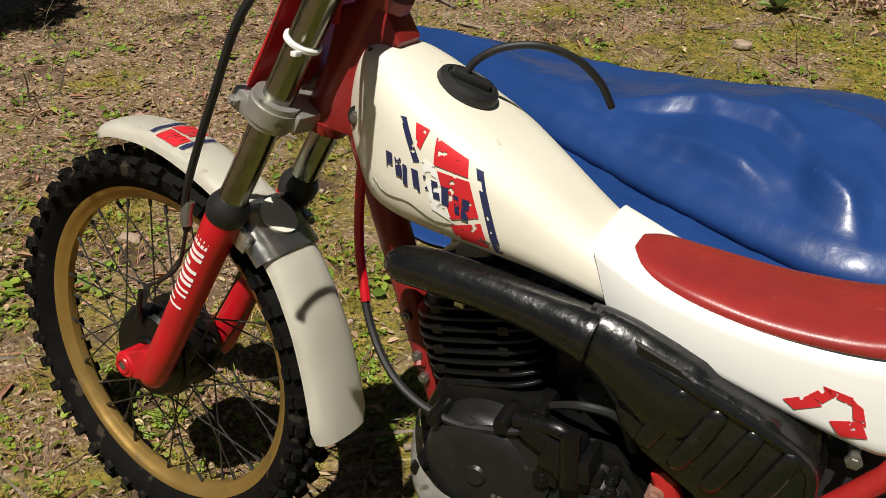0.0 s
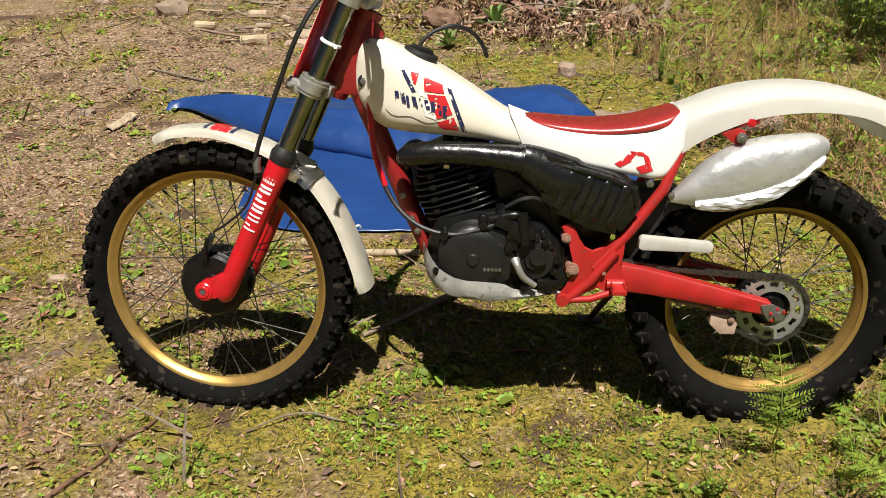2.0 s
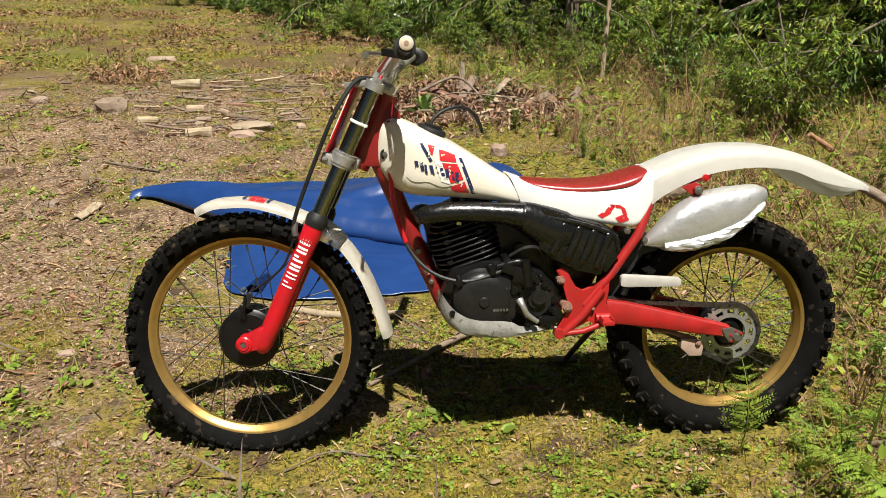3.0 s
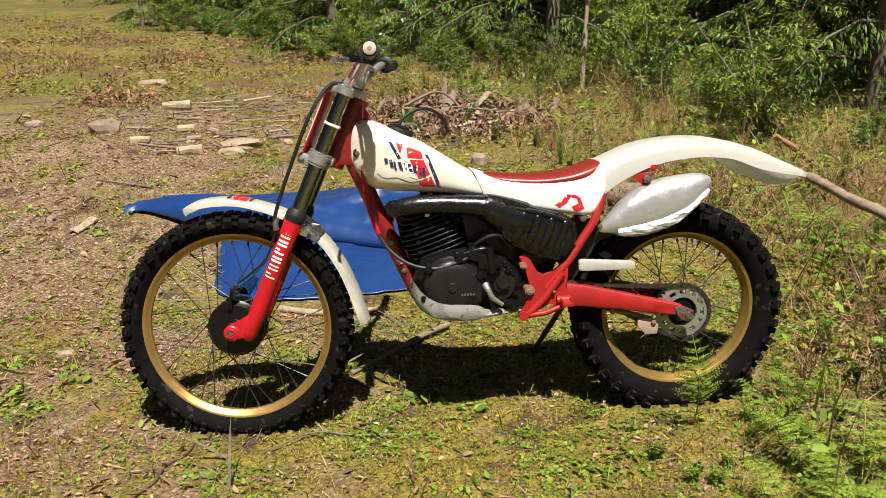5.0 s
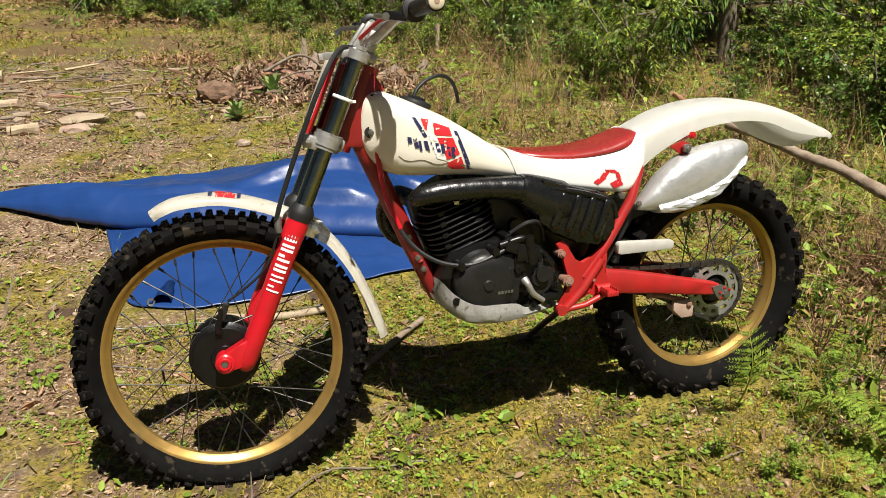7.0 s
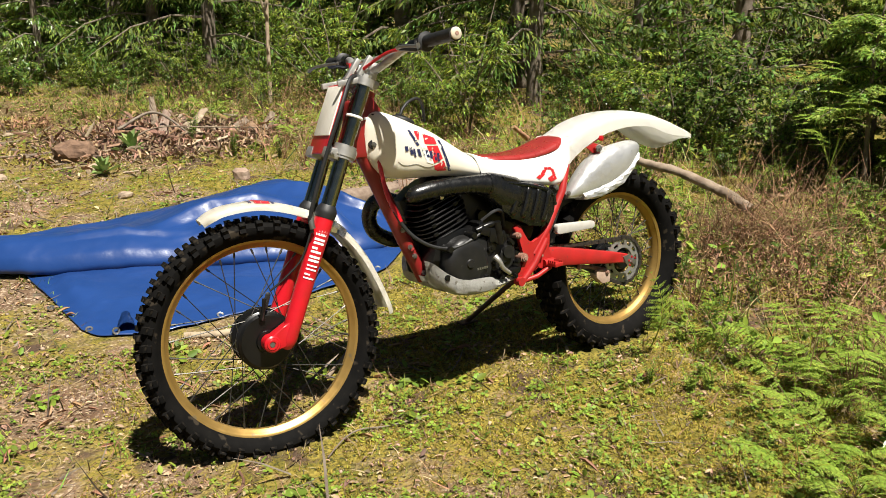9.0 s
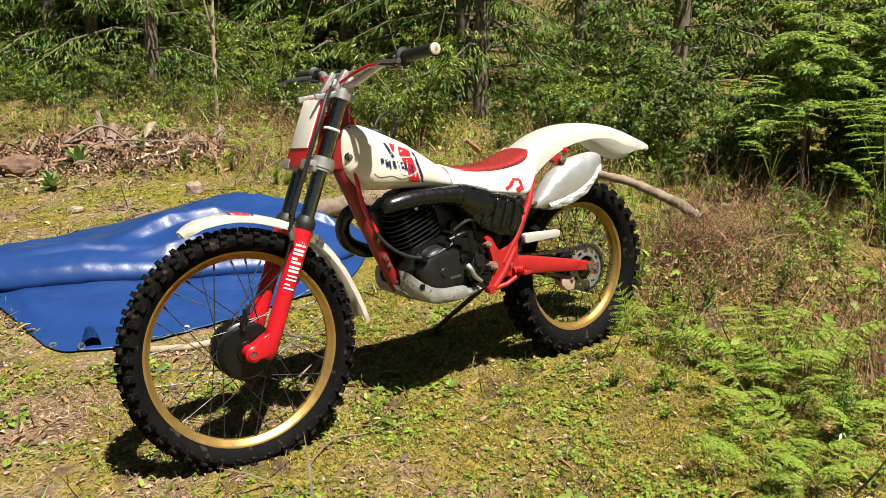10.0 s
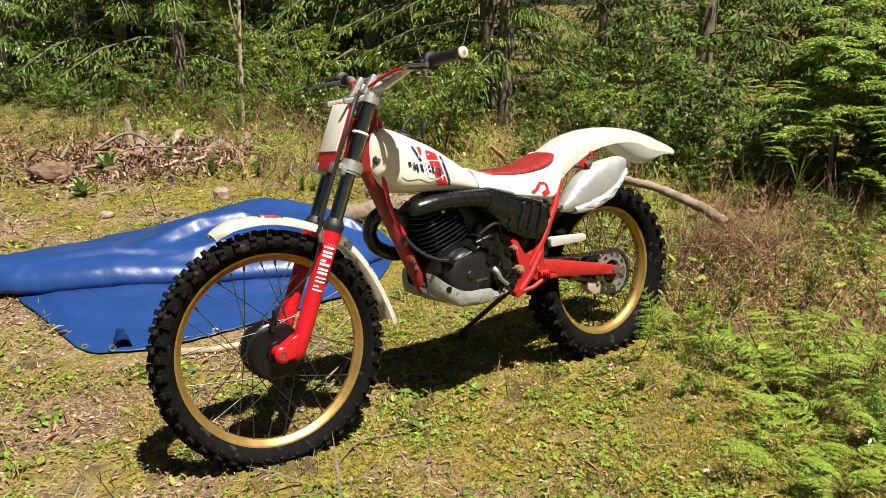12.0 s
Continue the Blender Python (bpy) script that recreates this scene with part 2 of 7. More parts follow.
def soil():
    """Earth under moss, thin grass and leaf litter: browner to the west, greener to the east."""
    m = bpy.data.materials.new("mossy_earth")
    m.use_nodes = True
    t = m.node_tree
    b = t.nodes["Principled BSDF"]
    co = t.nodes.new("ShaderNodeTexCoord")

    def tex(s, d=8.0):
        n = t.nodes.new("ShaderNodeTexNoise")
        n.inputs["Scale"].default_value, n.inputs["Detail"].default_value = s, d
        t.links.new(co.outputs["Object"], n.inputs["Vector"])
        return n.outputs[0]

    def rmp(v, lo, hi):
        r = t.nodes.new("ShaderNodeMapRange")
        r.inputs["From Min"].default_value, r.inputs["From Max"].default_value = lo, hi
        t.links.new(v, r.inputs["Value"])
        return r.outputs[0]

    def mth(op, a, b2):
        n = t.nodes.new("ShaderNodeMath")
        n.operation = op
        for sock, v in zip(n.inputs, (a, b2)):
            if isinstance(v, (int, float)):
                sock.default_value = v
            else:
                t.links.new(v, sock)
        return n.outputs[0]

    def mix(f, a, b2):
        n = t.nodes.new("ShaderNodeMix")
        n.data_type = "RGBA"
        for sock, v in ((n.inputs[0], f), (n.inputs[6], a), (n.inputs[7], b2)):
            if isinstance(v, tuple):
                sock.default_value = (*v, 1)
            else:
                t.links.new(v, sock)
        return n.outputs[2]
    earth = mix(rmp(tex(9), 0.35, 0.65), (0.125, 0.075, 0.045), (0.24, 0.160, 0.100))
    earth = mix(rmp(tex(70), 0.52, 0.66), earth, (0.46, 0.36, 0.25))
    earth = mix(rmp(tex(45), 0.58, 0.70), earth, (0.085, 0.055, 0.035))
    moss = mix(rmp(tex(16), 0.35, 0.65), (0.13, 0.112, 0.020), (0.29, 0.225, 0.046))
    moss = mix(rmp(tex(90), 0.50, 0.64), moss, (0.042, 0.046, 0.014))
    sep = t.nodes.new("ShaderNodeSeparateXYZ")
    t.links.new(co.outputs["Object"], sep.inputs[0])
    east = mth("MAXIMUM", rmp(sep.outputs[0], -1.3, 0.9), rmp(sep.outputs[1], 5.0, 8.0))
    cover = mth("ADD", mth("MULTIPLY", east, 0.22), tex(2.6))
    cover = mth("ADD", cover, mth("MULTIPLY", tex(22), 0.35))
    f = rmp(cover, 0.71, 0.86)
    base = mix(f, earth, moss)
    base = mix(rmp(mth("ADD", tex(3.4, 9.0), mth("MULTIPLY", tex(30), 0.25)), 0.70, 0.78), base, (0.085, 0.055, 0.036))
    far = rmp(sep.outputs[1], 4.5, 7.0)
    base = mix(mth("MULTIPLY", far, rmp(tex(0.9), 0.46, 0.60)), base, mix(tex(12), (0.075, 0.095, 0.018), (0.16, 0.155, 0.03)))
    base = mix(mth("MULTIPLY", far, rmp(tex(1.4, 10.0), 0.49, 0.57)), base, (0.13, 0.088, 0.042))
    t.links.new(base, b.inputs["Base Color"])
    b.inputs["Roughness"].default_value = 0.95
    b.inputs["Specular IOR Level"].default_value = 0.15
    bp = t.nodes.new("ShaderNodeBump")
    bp.inputs["Strength"].default_value, bp.inputs["Distance"].default_value = 0.9, 0.02
    t.links.new(mth("ADD", tex(60, 10), mth("MULTIPLY", tex(14), 1.2)), bp.inputs["Height"])
    t.links.new(bp.outputs[0], b.inputs["Normal"])
    return m


SOIL = soil()

# ---- mesh helpers ----


def part(name, bm, material, parent=None, label="", smooth=True, at=None):
    """Links a bmesh as one mesh object, under a thing or under a part."""
    me = bpy.data.meshes.new(name)
    bmesh.ops.recalc_face_normals(bm, faces=bm.faces)
    bm.to_mesh(me)
    bm.free()
    for p in me.polygons:
        p.use_smooth = smooth
    if smooth:
        me.set_sharp_from_angle(angle=radians(38))
    me.materials.append(material)
    ob = new(name, me)
    if parent:
        ob.parent = parent
    if at is not None:
        ob.matrix_basis = at
    if label:
        tagged(ob, label)
    return ob


def raw(name, verts, faces, material, parent=None, smooth=False):
    me = bpy.data.meshes.new(name)
    me.from_pydata(verts, [], faces)
    me.materials.append(material)
    if smooth:
        me.polygons.foreach_set("use_smooth", [True] * len(me.polygons))
    me.update()
    ob = new(name, me)
    if parent:
        ob.parent = parent
    return ob


def smooth_path(pts, n=6):
    """Catmull-Rom through the points."""
    p = [Vector(q) for q in pts]
    p = [2 * p[0] - p[1]] + p + [2 * p[-1] - p[-2]]
    out = []
    for i in range(1, len(p) - 2):
        for k in range(n):
            u = k / n
            a, b, c, d = p[i - 1:i + 3]
            out.append(0.5 * (2 * b + (c - a) * u + (2 * a - 5 * b + 4 * c - d) * u * u + (3 * b - a - 3 * c + d) * u ** 3))
    out.append(p[-2])
    return out


def tube(bm, pts, r, seg=10, caps=True, curve=0, flat=1.0):
    """A round bar along points; r is one radius or one for each point; flat squeezes it across y."""
    if curve:
        rs = r if isinstance(r, (list, tuple)) else None
        path = smooth_path(pts, curve)
        if rs:
            r = [rs[min(i // curve, len(rs) - 1)] * (1 - (i % curve) / curve) + rs[min(i // curve + 1, len(rs) - 1)] * (i % curve) / curve for i in range(len(path))]
    else:
        path = [Vector(q) for q in pts]
    rs = r if isinstance(r, (list, tuple)) else [r] * len(path)
    rings, ref = [], None
    for i, q in enumerate(path):
        d = (path[min(i + 1, len(path) - 1)] - path[max(i - 1, 0)]).normalized()
        if ref is None:
            ref = Vector((0, 1, 0)) if abs(d.y) < 0.9 else Vector((1, 0, 0))
        u = (ref - d * ref.dot(d)).normalized()
        ref = u
        v = d.cross(u)
        rings.append([bm.verts.new(q + u * math.cos(2 * math.pi * k / seg) * rs[i] * flat + v * math.sin(2 * math.pi * k / seg) * rs[i]) for k in range(seg)])
    for a, b in zip(rings, rings[1:]):
        for k in range(seg):
            bm.faces.new((a[k], a[(k + 1) % seg], b[(k + 1) % seg], b[k]))
    if caps:
        bm.faces.new(rings[0][::-1])
        bm.faces.new(rings[-1])
    return bm


def loft(bm, rings, closed=True, caps=True):
    """Skins rings of equal length."""
    vs = [[bm.verts.new(p) for p in r] for r in rings]
    n = len(vs[0])
    for a, b in zip(vs, vs[1:]):
        for k in range(n if closed else n - 1):
            bm.faces.new((a[k], a[(k + 1) % n], b[(k + 1) % n], b[k]))
    if closed and caps:
        bm.faces.new(vs[0][::-1])
        bm.faces.new(vs[-1])
    return bm


def body(bm, secs, seg=24, p=0.7, q=0.75, yc=0.0, lean=None):
    """A rounded body along x from rows (x, bottom, top, half width); lean slants the sections."""
    rings = []
    for i, (x, zb, zt, w) in enumerate(secs):
        zc, h = (zb + zt) / 2, (zt - zb) / 2
        sl = lean(x) if lean else 0.0
        ring = []
        for k in range(seg):
            a = 2 * math.pi * k / seg
            c, s = math.cos(a), math.sin(a)
            y = yc + w * math.copysign(abs(c) ** p, c)
            z = zc + h * math.copysign(abs(s) ** q, s)
            ring.append(Vector((x - sl * (z - zc), y, z)))
        rings.append(ring)
    return loft(bm, rings)


def dense(rows, n=4):
    """Smooth in-between rows."""
    pts = [np.array(r, float) for r in rows]
    pts = [2 * pts[0] - pts[1]] + pts + [2 * pts[-1] - pts[-2]]
    out = []
    for i in range(1, len(pts) - 2):
        a, b, c, d = pts[i - 1:i + 3]
        for k in range(n):
            u = k / n
            out.append(0.5 * (2 * b + (c - a) * u + (2 * a - 5 * b + 4 * c - d) * u * u + (3 * b - a - 3 * c + d) * u ** 3))
    out.append(pts[-2])
    return [tuple(float(v) for v in r) for r in out]


def plate(bm, poly, y0, y1, bevel=0.0):
    """A flat shape in the x-z plane, from y0 to y1, with eased edges."""
    a = [bm.verts.new((x, y0, z)) for x, z in poly]
    b = [bm.verts.new((x, y1, z)) for x, z in poly]
    n = len(poly)
    fs = [bm.faces.new(a), bm.faces.new(b[::-1])]
    for k in range(n):
        fs.append(bm.faces.new((a[k], b[k], b[(k + 1) % n], a[(k + 1) % n])))
    if bevel:
        es = list({e for f in fs for e in f.edges})
        bmesh.ops.bevel(bm, geom=es, offset=bevel, segments=2, affect="EDGES", profile=0.6)
    return bm


def lathe(bm, prof, seg=48, centre=(0, 0, 0), closed=False):
    """Turns a profile of (radius, y) about the y axis."""
    c = Vector(centre)
    rings = []
    for k in range(seg):
        a = 2 * math.pi * k / seg
        rings.append([bm.verts.new(c + Vector((r * math.cos(a), y, r * math.sin(a)))) for r, y in prof])
    n = len(prof)
    for i in range(seg):
        a, b = rings[i], rings[(i + 1) % seg]
        for k in range(n if closed else n - 1):
            j = (k + 1) % n
            bm.faces.new((a[k], a[j], b[j], b[k]))
    if not closed:
        for end, flip in ((0, False), (-1, True)):
            if prof[end][0] > 1e-4:
                loop = [r[end] for r in rings]
                bm.faces.new(loop[::-1] if flip else loop)
    bmesh.ops.remove_doubles(bm, verts=bm.verts, dist=1e-5)
    return bm


def block(bm, size, at, bevel=0.0):
    m = at if isinstance(at, Matrix) else Matrix.Translation(at)
    g = bmesh.ops.create_cube(bm, size=1.0, matrix=m @ Matrix.Diagonal((*size, 1)))
    if bevel:
        es = list({e for v in g["verts"] for e in v.link_edges})
        bmesh.ops.bevel(bm, geom=es, offset=bevel, segments=2, affect="EDGES", profile=0.6)
    return bm


def bolt(bm, at, r=0.008, h=0.008, side=-1):
    x, y, z = at
    lathe_b = [(0, side * h), (r * 0.55, side * h), (r * 0.6, side * h * 0.7), (r, side * h * 0.7), (r, 0.0)]
    tmp = bmesh.new()
    lathe(tmp, lathe_b, 6, (x, y, z))
    me = bpy.data.meshes.new("tmp")
    tmp.to_mesh(me)
    tmp.free()
    bm.from_mesh(me)
    bpy.data.meshes.remove(me)
    return bm


def B():
    return bmesh.new()

# ---- ground ----


def ground_z(x, y):
    """Height of the ground: level under the motorcycle, rising gently to the wood behind."""
    z = -0.016
    z += 0.028 * max(0.0, min(7.0, y) - 0.5) + 0.015 * max(0.0, y - 7.0)
    z += 0.03 * max(0.0, min(3.0, -x - 1.0)) * max(0.0, min(1.0, (y - 1.5) / 3))
    z += 0.012 * noise.noise(Vector((x * 1.1, y * 1.1, 0.3))) + 0.010 * noise.noise(Vector((x * 4, y * 4, 2.3)))
    z += 0.004 * noise.noise(Vector((x * 17, y * 17, 5.1)))
    d = (x + 1.85) ** 2 / 0.5 + (y - 3.7) ** 2 / 0.25
    z += 0.12 * math.exp(-d)
    z += 0.10 * math.exp(-((x - 0.9) ** 2 / 0.9 + (y - 5.0) ** 2 / 0.4))
    return z


def graded(lo, hi, step, far):
    out, v, s = [], hi, step
    mid = list(np.arange(lo, hi + 1e-6, step))
    while v < far:
        s *= 1.35
        v += s
        out.append(v)
    down, v, s = [], lo, step
    while v > -far:
        s *= 1.35
        v -= s
        down.append(v)
    return down[::-1] + mid + out


gx, gy = graded(-2.6, 3.4, 0.035, 600), graded(-1.9, 4.5, 0.035, 600)
gv = [(x, y, ground_z(max(-60, min(60, x)), max(-30, min(60, y)))) for y in gy for x in gx]
gf = [(j * len(gx) + i, j * len(gx) + i + 1, (j + 1) * len(gx) + i + 1, (j + 1) * len(gx) + i) for j in range(len(gy) - 1) for i in range(len(gx) - 1)]
tagged(raw("ground", gv, gf, SOIL, smooth=True), "mossy bare earth with thin grass and leaf litter", "ground", kind="structure")

# ---- motorcycle ----
LEAN, YAW = -5.84, 1.55
bike = new("motorcycle")
bike.empty_display_size = 0.2
bike.matrix_basis = pose(0.0106, -0.0561, -0.0395, 0, 0, YAW) @ pose(0, 0, 0, LEAN, 0, 0)
tagged(bike, "old white and red trials motorcycle with gold rims, leaning", "motorcycle")

AX = Vector((math.sin(radians(25)), 0, math.cos(radians(25))))
HEAD = Vector((0.345, 0, 0.90))
STEER = Matrix.Translation(HEAD) @ Matrix.Rotation(radians(-6.6), 4, AX) @ Matrix.Translation(-HEAD)


def wheel(name, cx, cz, r_rim, r_tyre, w, hub_r, hub_w, at, knob_n, label):
    """A spoked wheel: hub with tyre, rim and single spokes on it."""
    c = Vector((cx, 0, cz))
    bm = lathe(B(), [(0.012, -hub_w - 0.012), (0.03, -hub_w - 0.012), (0.034, -hub_w), (hub_r * 0.82, -hub_w + 0.002), (hub_r, -hub_w + 0.012), (hub_r, -hub_w * 0.55),
                     (hub_r * 0.88, -hub_w * 0.5), (hub_r * 0.86, hub_w * 0.5), (hub_r, hub_w * 0.55), (hub_r, hub_w), (0.03, hub_w + 0.004), (0.012, hub_w + 0.012)], 48, c)
    hub = part(name, bm, BLACK, bike, label, at=at)
    k = w * 0.52
    bm = lathe(B(), [(r_rim, -k), (r_rim - 0.006, -k + 0.001), (r_rim - 0.012, -k + 0.005), (r_rim - 0.014, -k * 0.62), (r_rim - 0.023, -k * 0.35), (r_rim - 0.025, 0), (r_rim - 0.023, k * 0.35),
                     (r_rim - 0.014, k * 0.62), (r_rim - 0.012, k - 0.005), (r_rim - 0.006, k - 0.001), (r_rim, k), (r_rim - 0.003, k - 0.004), (r_rim - 0.008, 0), (r_rim - 0.003, -k + 0.004)], 96, c, True)
    part("rim", bm, GOLD, hub, "gold anodised rim")
    rb = r_tyre - 0.011
    mid = (r_rim + rb) / 2
    prof = [(r_rim - 0.004, -k + 0.002), (r_rim + 0.010, -w * 0.80), (mid - 0.004, -w), (mid + 0.010, -w * 1.0), (rb - 0.006, -w * 0.78), (rb, -w * 0.4), (rb + 0.001, 0),
            (rb, w * 0.4), (rb - 0.006, w * 0.78), (mid + 0.010, w), (mid - 0.004, w), (r_rim + 0.010, w * 0.80), (r_rim - 0.004, k - 0.002)]
    bm = lathe(B(), prof, 96, c, True)
    part("tyre", bm, RUBBER, hub, "worn black knobbly tyre")
    rng = random.Random(5)
    shapes = {}

    def knob_mesh(key, hgt, wid, ln):
        if key not in shapes:
            kb = B()
            g = bmesh.ops.create_cube(kb, size=1.0, matrix=Matrix.Diagonal((hgt, wid, ln, 1)))
            for v in g["verts"]:
                if v.co.x > 0:
                    v.co = Vector((v.co.x, v.co.y * 0.86, v.co.z * 0.84))
            me = bpy.data.meshes.new("tread_knob")
            kb.to_mesh(me)
            kb.free()
            me.materials.append(RUBBER)
            shapes[key] = me
        return shapes[key]
    for i in range(knob_n):
        a = 2 * math.pi * i / knob_n
        rows = ((0.42, 0.27, 0.0), (-0.42, 0.27, 0.0)) if i % 2 else ((0.95, 0.20, 0.62), (-0.95, 0.20, 0.62), (0.0, 0.22, 0.0), (1.02, 0.17, 1.25), (-1.02, 0.17, 1.25))
        for yf, wf, tilt in rows:
            aa = a + rng.uniform(-0.005, 0.005)
            rr = rb + 0.004 if abs(yf) < 0.8 else rb - 0.007 if abs(yf) < 1 else rb - 0.021
            ln = 2 * math.pi * r_tyre / knob_n * (0.62 if abs(yf) < 0.8 else 0.78)
            ob = new("tread_knob", knob_mesh(wf, 0.016, w * wf * 2, ln))
            ob.parent = hub
            ob.matrix_basis = Matrix.Translation(c) @ Matrix.Rotation(-aa, 4, "Y") @ Matrix.Translation((rr, w * yf, 0)) @ Matrix.Rotation(math.copysign(tilt, yf) if yf else 0, 4, "Z")
    n = 36
    for i in range(n):
        side = -1 if i % 2 else 1
        a = 2 * math.pi * i / n
        twist = (0.75 if (i // 2) % 2 else -0.75)
        p0 = c + Vector((math.cos(a + twist) * hub_r * 0.97, side * hub_w * 0.7, math.sin(a + twist) * hub_r * 0.97))
        p1 = c + Vector((math.cos(a) * (r_rim - 0.024), side * 0.004, math.sin(a) * (r_rim - 0.024)))
        d = (p1 - p0).normalized()
        bm = tube(B(), [p0, p1 - d * 0.016], 0.0015, 6)
        tube(bm, [p1 - d * 0.016, p1 - d * 0.002], 0.0032, 6)
        part("spoke", bm, SPOKE, hub)
    return hub


front_wheel = wheel("front_wheel", 0.0, 0.345, 0.2806, 0.342, 0.0385, 0.083, 0.040, STEER, 84, "front wheel with black drum brake hub and gold rim")
rear_wheel = wheel("rear_wheel", 1.331, 0.325, 0.2415, 0.326, 0.056, 0.052, 0.055, Matrix(), 66, "rear wheel with gold rim and knobbly tyre")
# brake plate details
bm = lathe(B(), [(0.0, -0.050), (0.020, -0.050), (0.022, -0.047), (0.072, -0.045), (0.078, -0.038)], 40, (0, 0, 0.345))
part("brake_plate", bm, BLACK, front_wheel)
bm = tube(B(), [(-0.01, -0.052, 0.41), (0.0, -0.056, 0.445), (0.004, -0.056, 0.468)], 0.006, 8, curve=3)
block(bm, (0.014, 0.008, 0.036), (-0.006, -0.052, 0.424), 0.003)
part("brake_arm", bm, BLACK, front_wheel)
bm = B()
for k in range(7):
    lathe(bm, [(0.004, -0.002), (0.008, 0.0), (0.004, 0.002)], 10, (0.004 + 0.002 * k, -0.056, 0.445 + 0.005 * k))
part("cable_boot", bm, RUBBER2, front_wheel)


def leg_x(z):
    """Line of the fork legs before the bars are turned."""
    return 0.197 + 0.466 * (z - 0.658)


FORK = 0.072
# fork legs, stanchions, clamps
for sd in (-1, 1):
    y = sd * FORK
    bm = tube(B(), [(leg_x(0.665), y, 0.665), (leg_x(0.655), y, 0.655), (leg_x(0.60), y, 0.60), (leg_x(0.50), y, 0.50), (leg_x(0.40), y, 0.40), (leg_x(0.345), y, 0.345), (leg_x(0.328), y, 0.328), (leg_x(0.320), y, 0.320)],
              [0.0255, 0.0272, 0.0255, 0.0245, 0.0245, 0.0240, 0.019, 0.010], 24)
    lathe(bm, [(0.0, -0.022), (0.019, -0.022), (0.0235, -0.018), (0.0235, 0.018), (0.020, 0.022), (0.0, 0.022)], 24, (0.002, y, 0.345))
    plate(bm, [(0.0, 0.368), (0.035, 0.385), (0.062, 0.40), (0.055, 0.335), (0.0, 0.322)], y - 0.019, y + 0.019, 0.006)
    leg = part("fork_leg", bm, RED, bike, "glossy red lower fork leg", at=STEER)
    bm = lathe(B(), [(0.0085, -0.021), (0.0095, -0.0245), (0.014, -0.0245), (0.0165, -0.022), (0.017, -0.018)], 20, (0.0, y, 0.345)) if sd < 0 else lathe(B(), [(0.017, 0.018), (0.017, 0.023), (0.0, 0.025)], 20, (0, y, 0.345))
    part("axle_nut", bm, RED, leg)
    if sd < 0:
        bm = lathe(B(), [(0.0, -0.0232), (0.007, -0.0232), (0.0085, -0.020)], 16, (0.0, y, 0.345))
        part("axle_end", bm, STEEL, leg)
    bm = tube(B(), [(leg_x(0.660), y, 0.660), (leg_x(0.672), y, 0.672), (leg_x(0.680), y, 0.680), (leg_x(0.694), y, 0.694)], [0.0275, 0.0300, 0.0295, 0.022], 24)
    part("dust_seal", bm, RUBBER2, leg)
    bm = tube(B(), [(leg_x(0.67), y, 0.67), (leg_x(1.022), y, 1.022)], 0.0205, 24)
    part("stanchion", bm, CHROME, bike, "worn chrome fork tube", at=STEER)
# marks on the left leg: plain bars in place of lettering
for i in range(12):
    zz = 0.505 + (i // 2) * 0.0225 + (i % 2) * 0.0095
    arc = [radians(228 + k * 17) for k in range(3 if i in (1, 7) else 5)]
    bm = B()
    pts = [Vector((leg_x(zz) + 0.0262 * math.cos(a) * 0.9, -FORK + 0.0262 * math.sin(a), zz + 0.0262 * math.cos(a) * -0.42)) for a in arc]
    u = AX * (0.0032 if i > 3 else 0.0022)
    loft(bm, [[p - u, p + u] for p in pts], closed=False)
    part("lettering_bar", bm, WHITE2, bike, "flaked white bar of worn lettering" if i == 0 else "", at=STEER)

# lower clamp
bm = B()
for sd in (-1, 1):
    tube(bm, [(leg_x(0.815), sd * FORK, 0.815), (leg_x(0.85), sd * FORK, 0.85)], 0.0315, 24)
    tube(bm, [(leg_x(0.822), sd * FORK, 0.822), (leg_x(0.843), sd * FORK, 0.843)], 0.034, 24)
    block(bm, (0.036, 0.05, 0.03), pose(leg_x(0.83) - 0.036, sd * 0.068, 0.835, 0, 25, 0), 0.006)
    bolt(bm, (leg_x(0.83) - 0.042, sd * 0.068 - 0.025, 0.838), 0.007, 0.012)
block(bm, (0.06, 0.14, 0.030), pose(leg_x(0.83) + 0.012, 0, 0.828, 0, 25, 0), 0.008)
part("lower_clamp", bm, ALLOY, bike, "cast alloy lower fork clamp", at=STEER)
# upper clamp with bar mounts
bm = B()
for sd in (-1, 1):
    tube(bm, [(leg_x(1.006), sd * FORK, 1.006), (leg_x(1.026), sd * FORK, 1.026)], 0.0265, 24)
    tube(bm, [(leg_x(1.028), sd * FORK, 1.028), (leg_x(1.036), sd * FORK, 1.036)], 0.014, 6)
    block(bm, (0.026, 0.03, 0.05), pose(leg_x(1.03) + 0.03, sd * 0.05, 1.045, 0, 25, 0), 0.006)
    part("bar_mount", block(B(), (0.016, 0.020, 0.075), pose(leg_x(1.03) + 0.008, sd * 0.045, 1.058, 0, 38, 0), 0.004), ALLOY, bike, at=STEER)
    block(bm, (0.07, 0.012, 0.016), pose(leg_x(1.02) - 0.045, sd * 0.07, 1.022, 0, -5, 12 * sd), 0.003)
block(bm, (0.062, 0.15, 0.022), pose(leg_x(1.01) + 0.016, 0, 1.016, 0, 25, 0), 0.007)
part("upper_clamp", bm, ALLOY, bike, "cast alloy upper fork clamp", at=STEER)

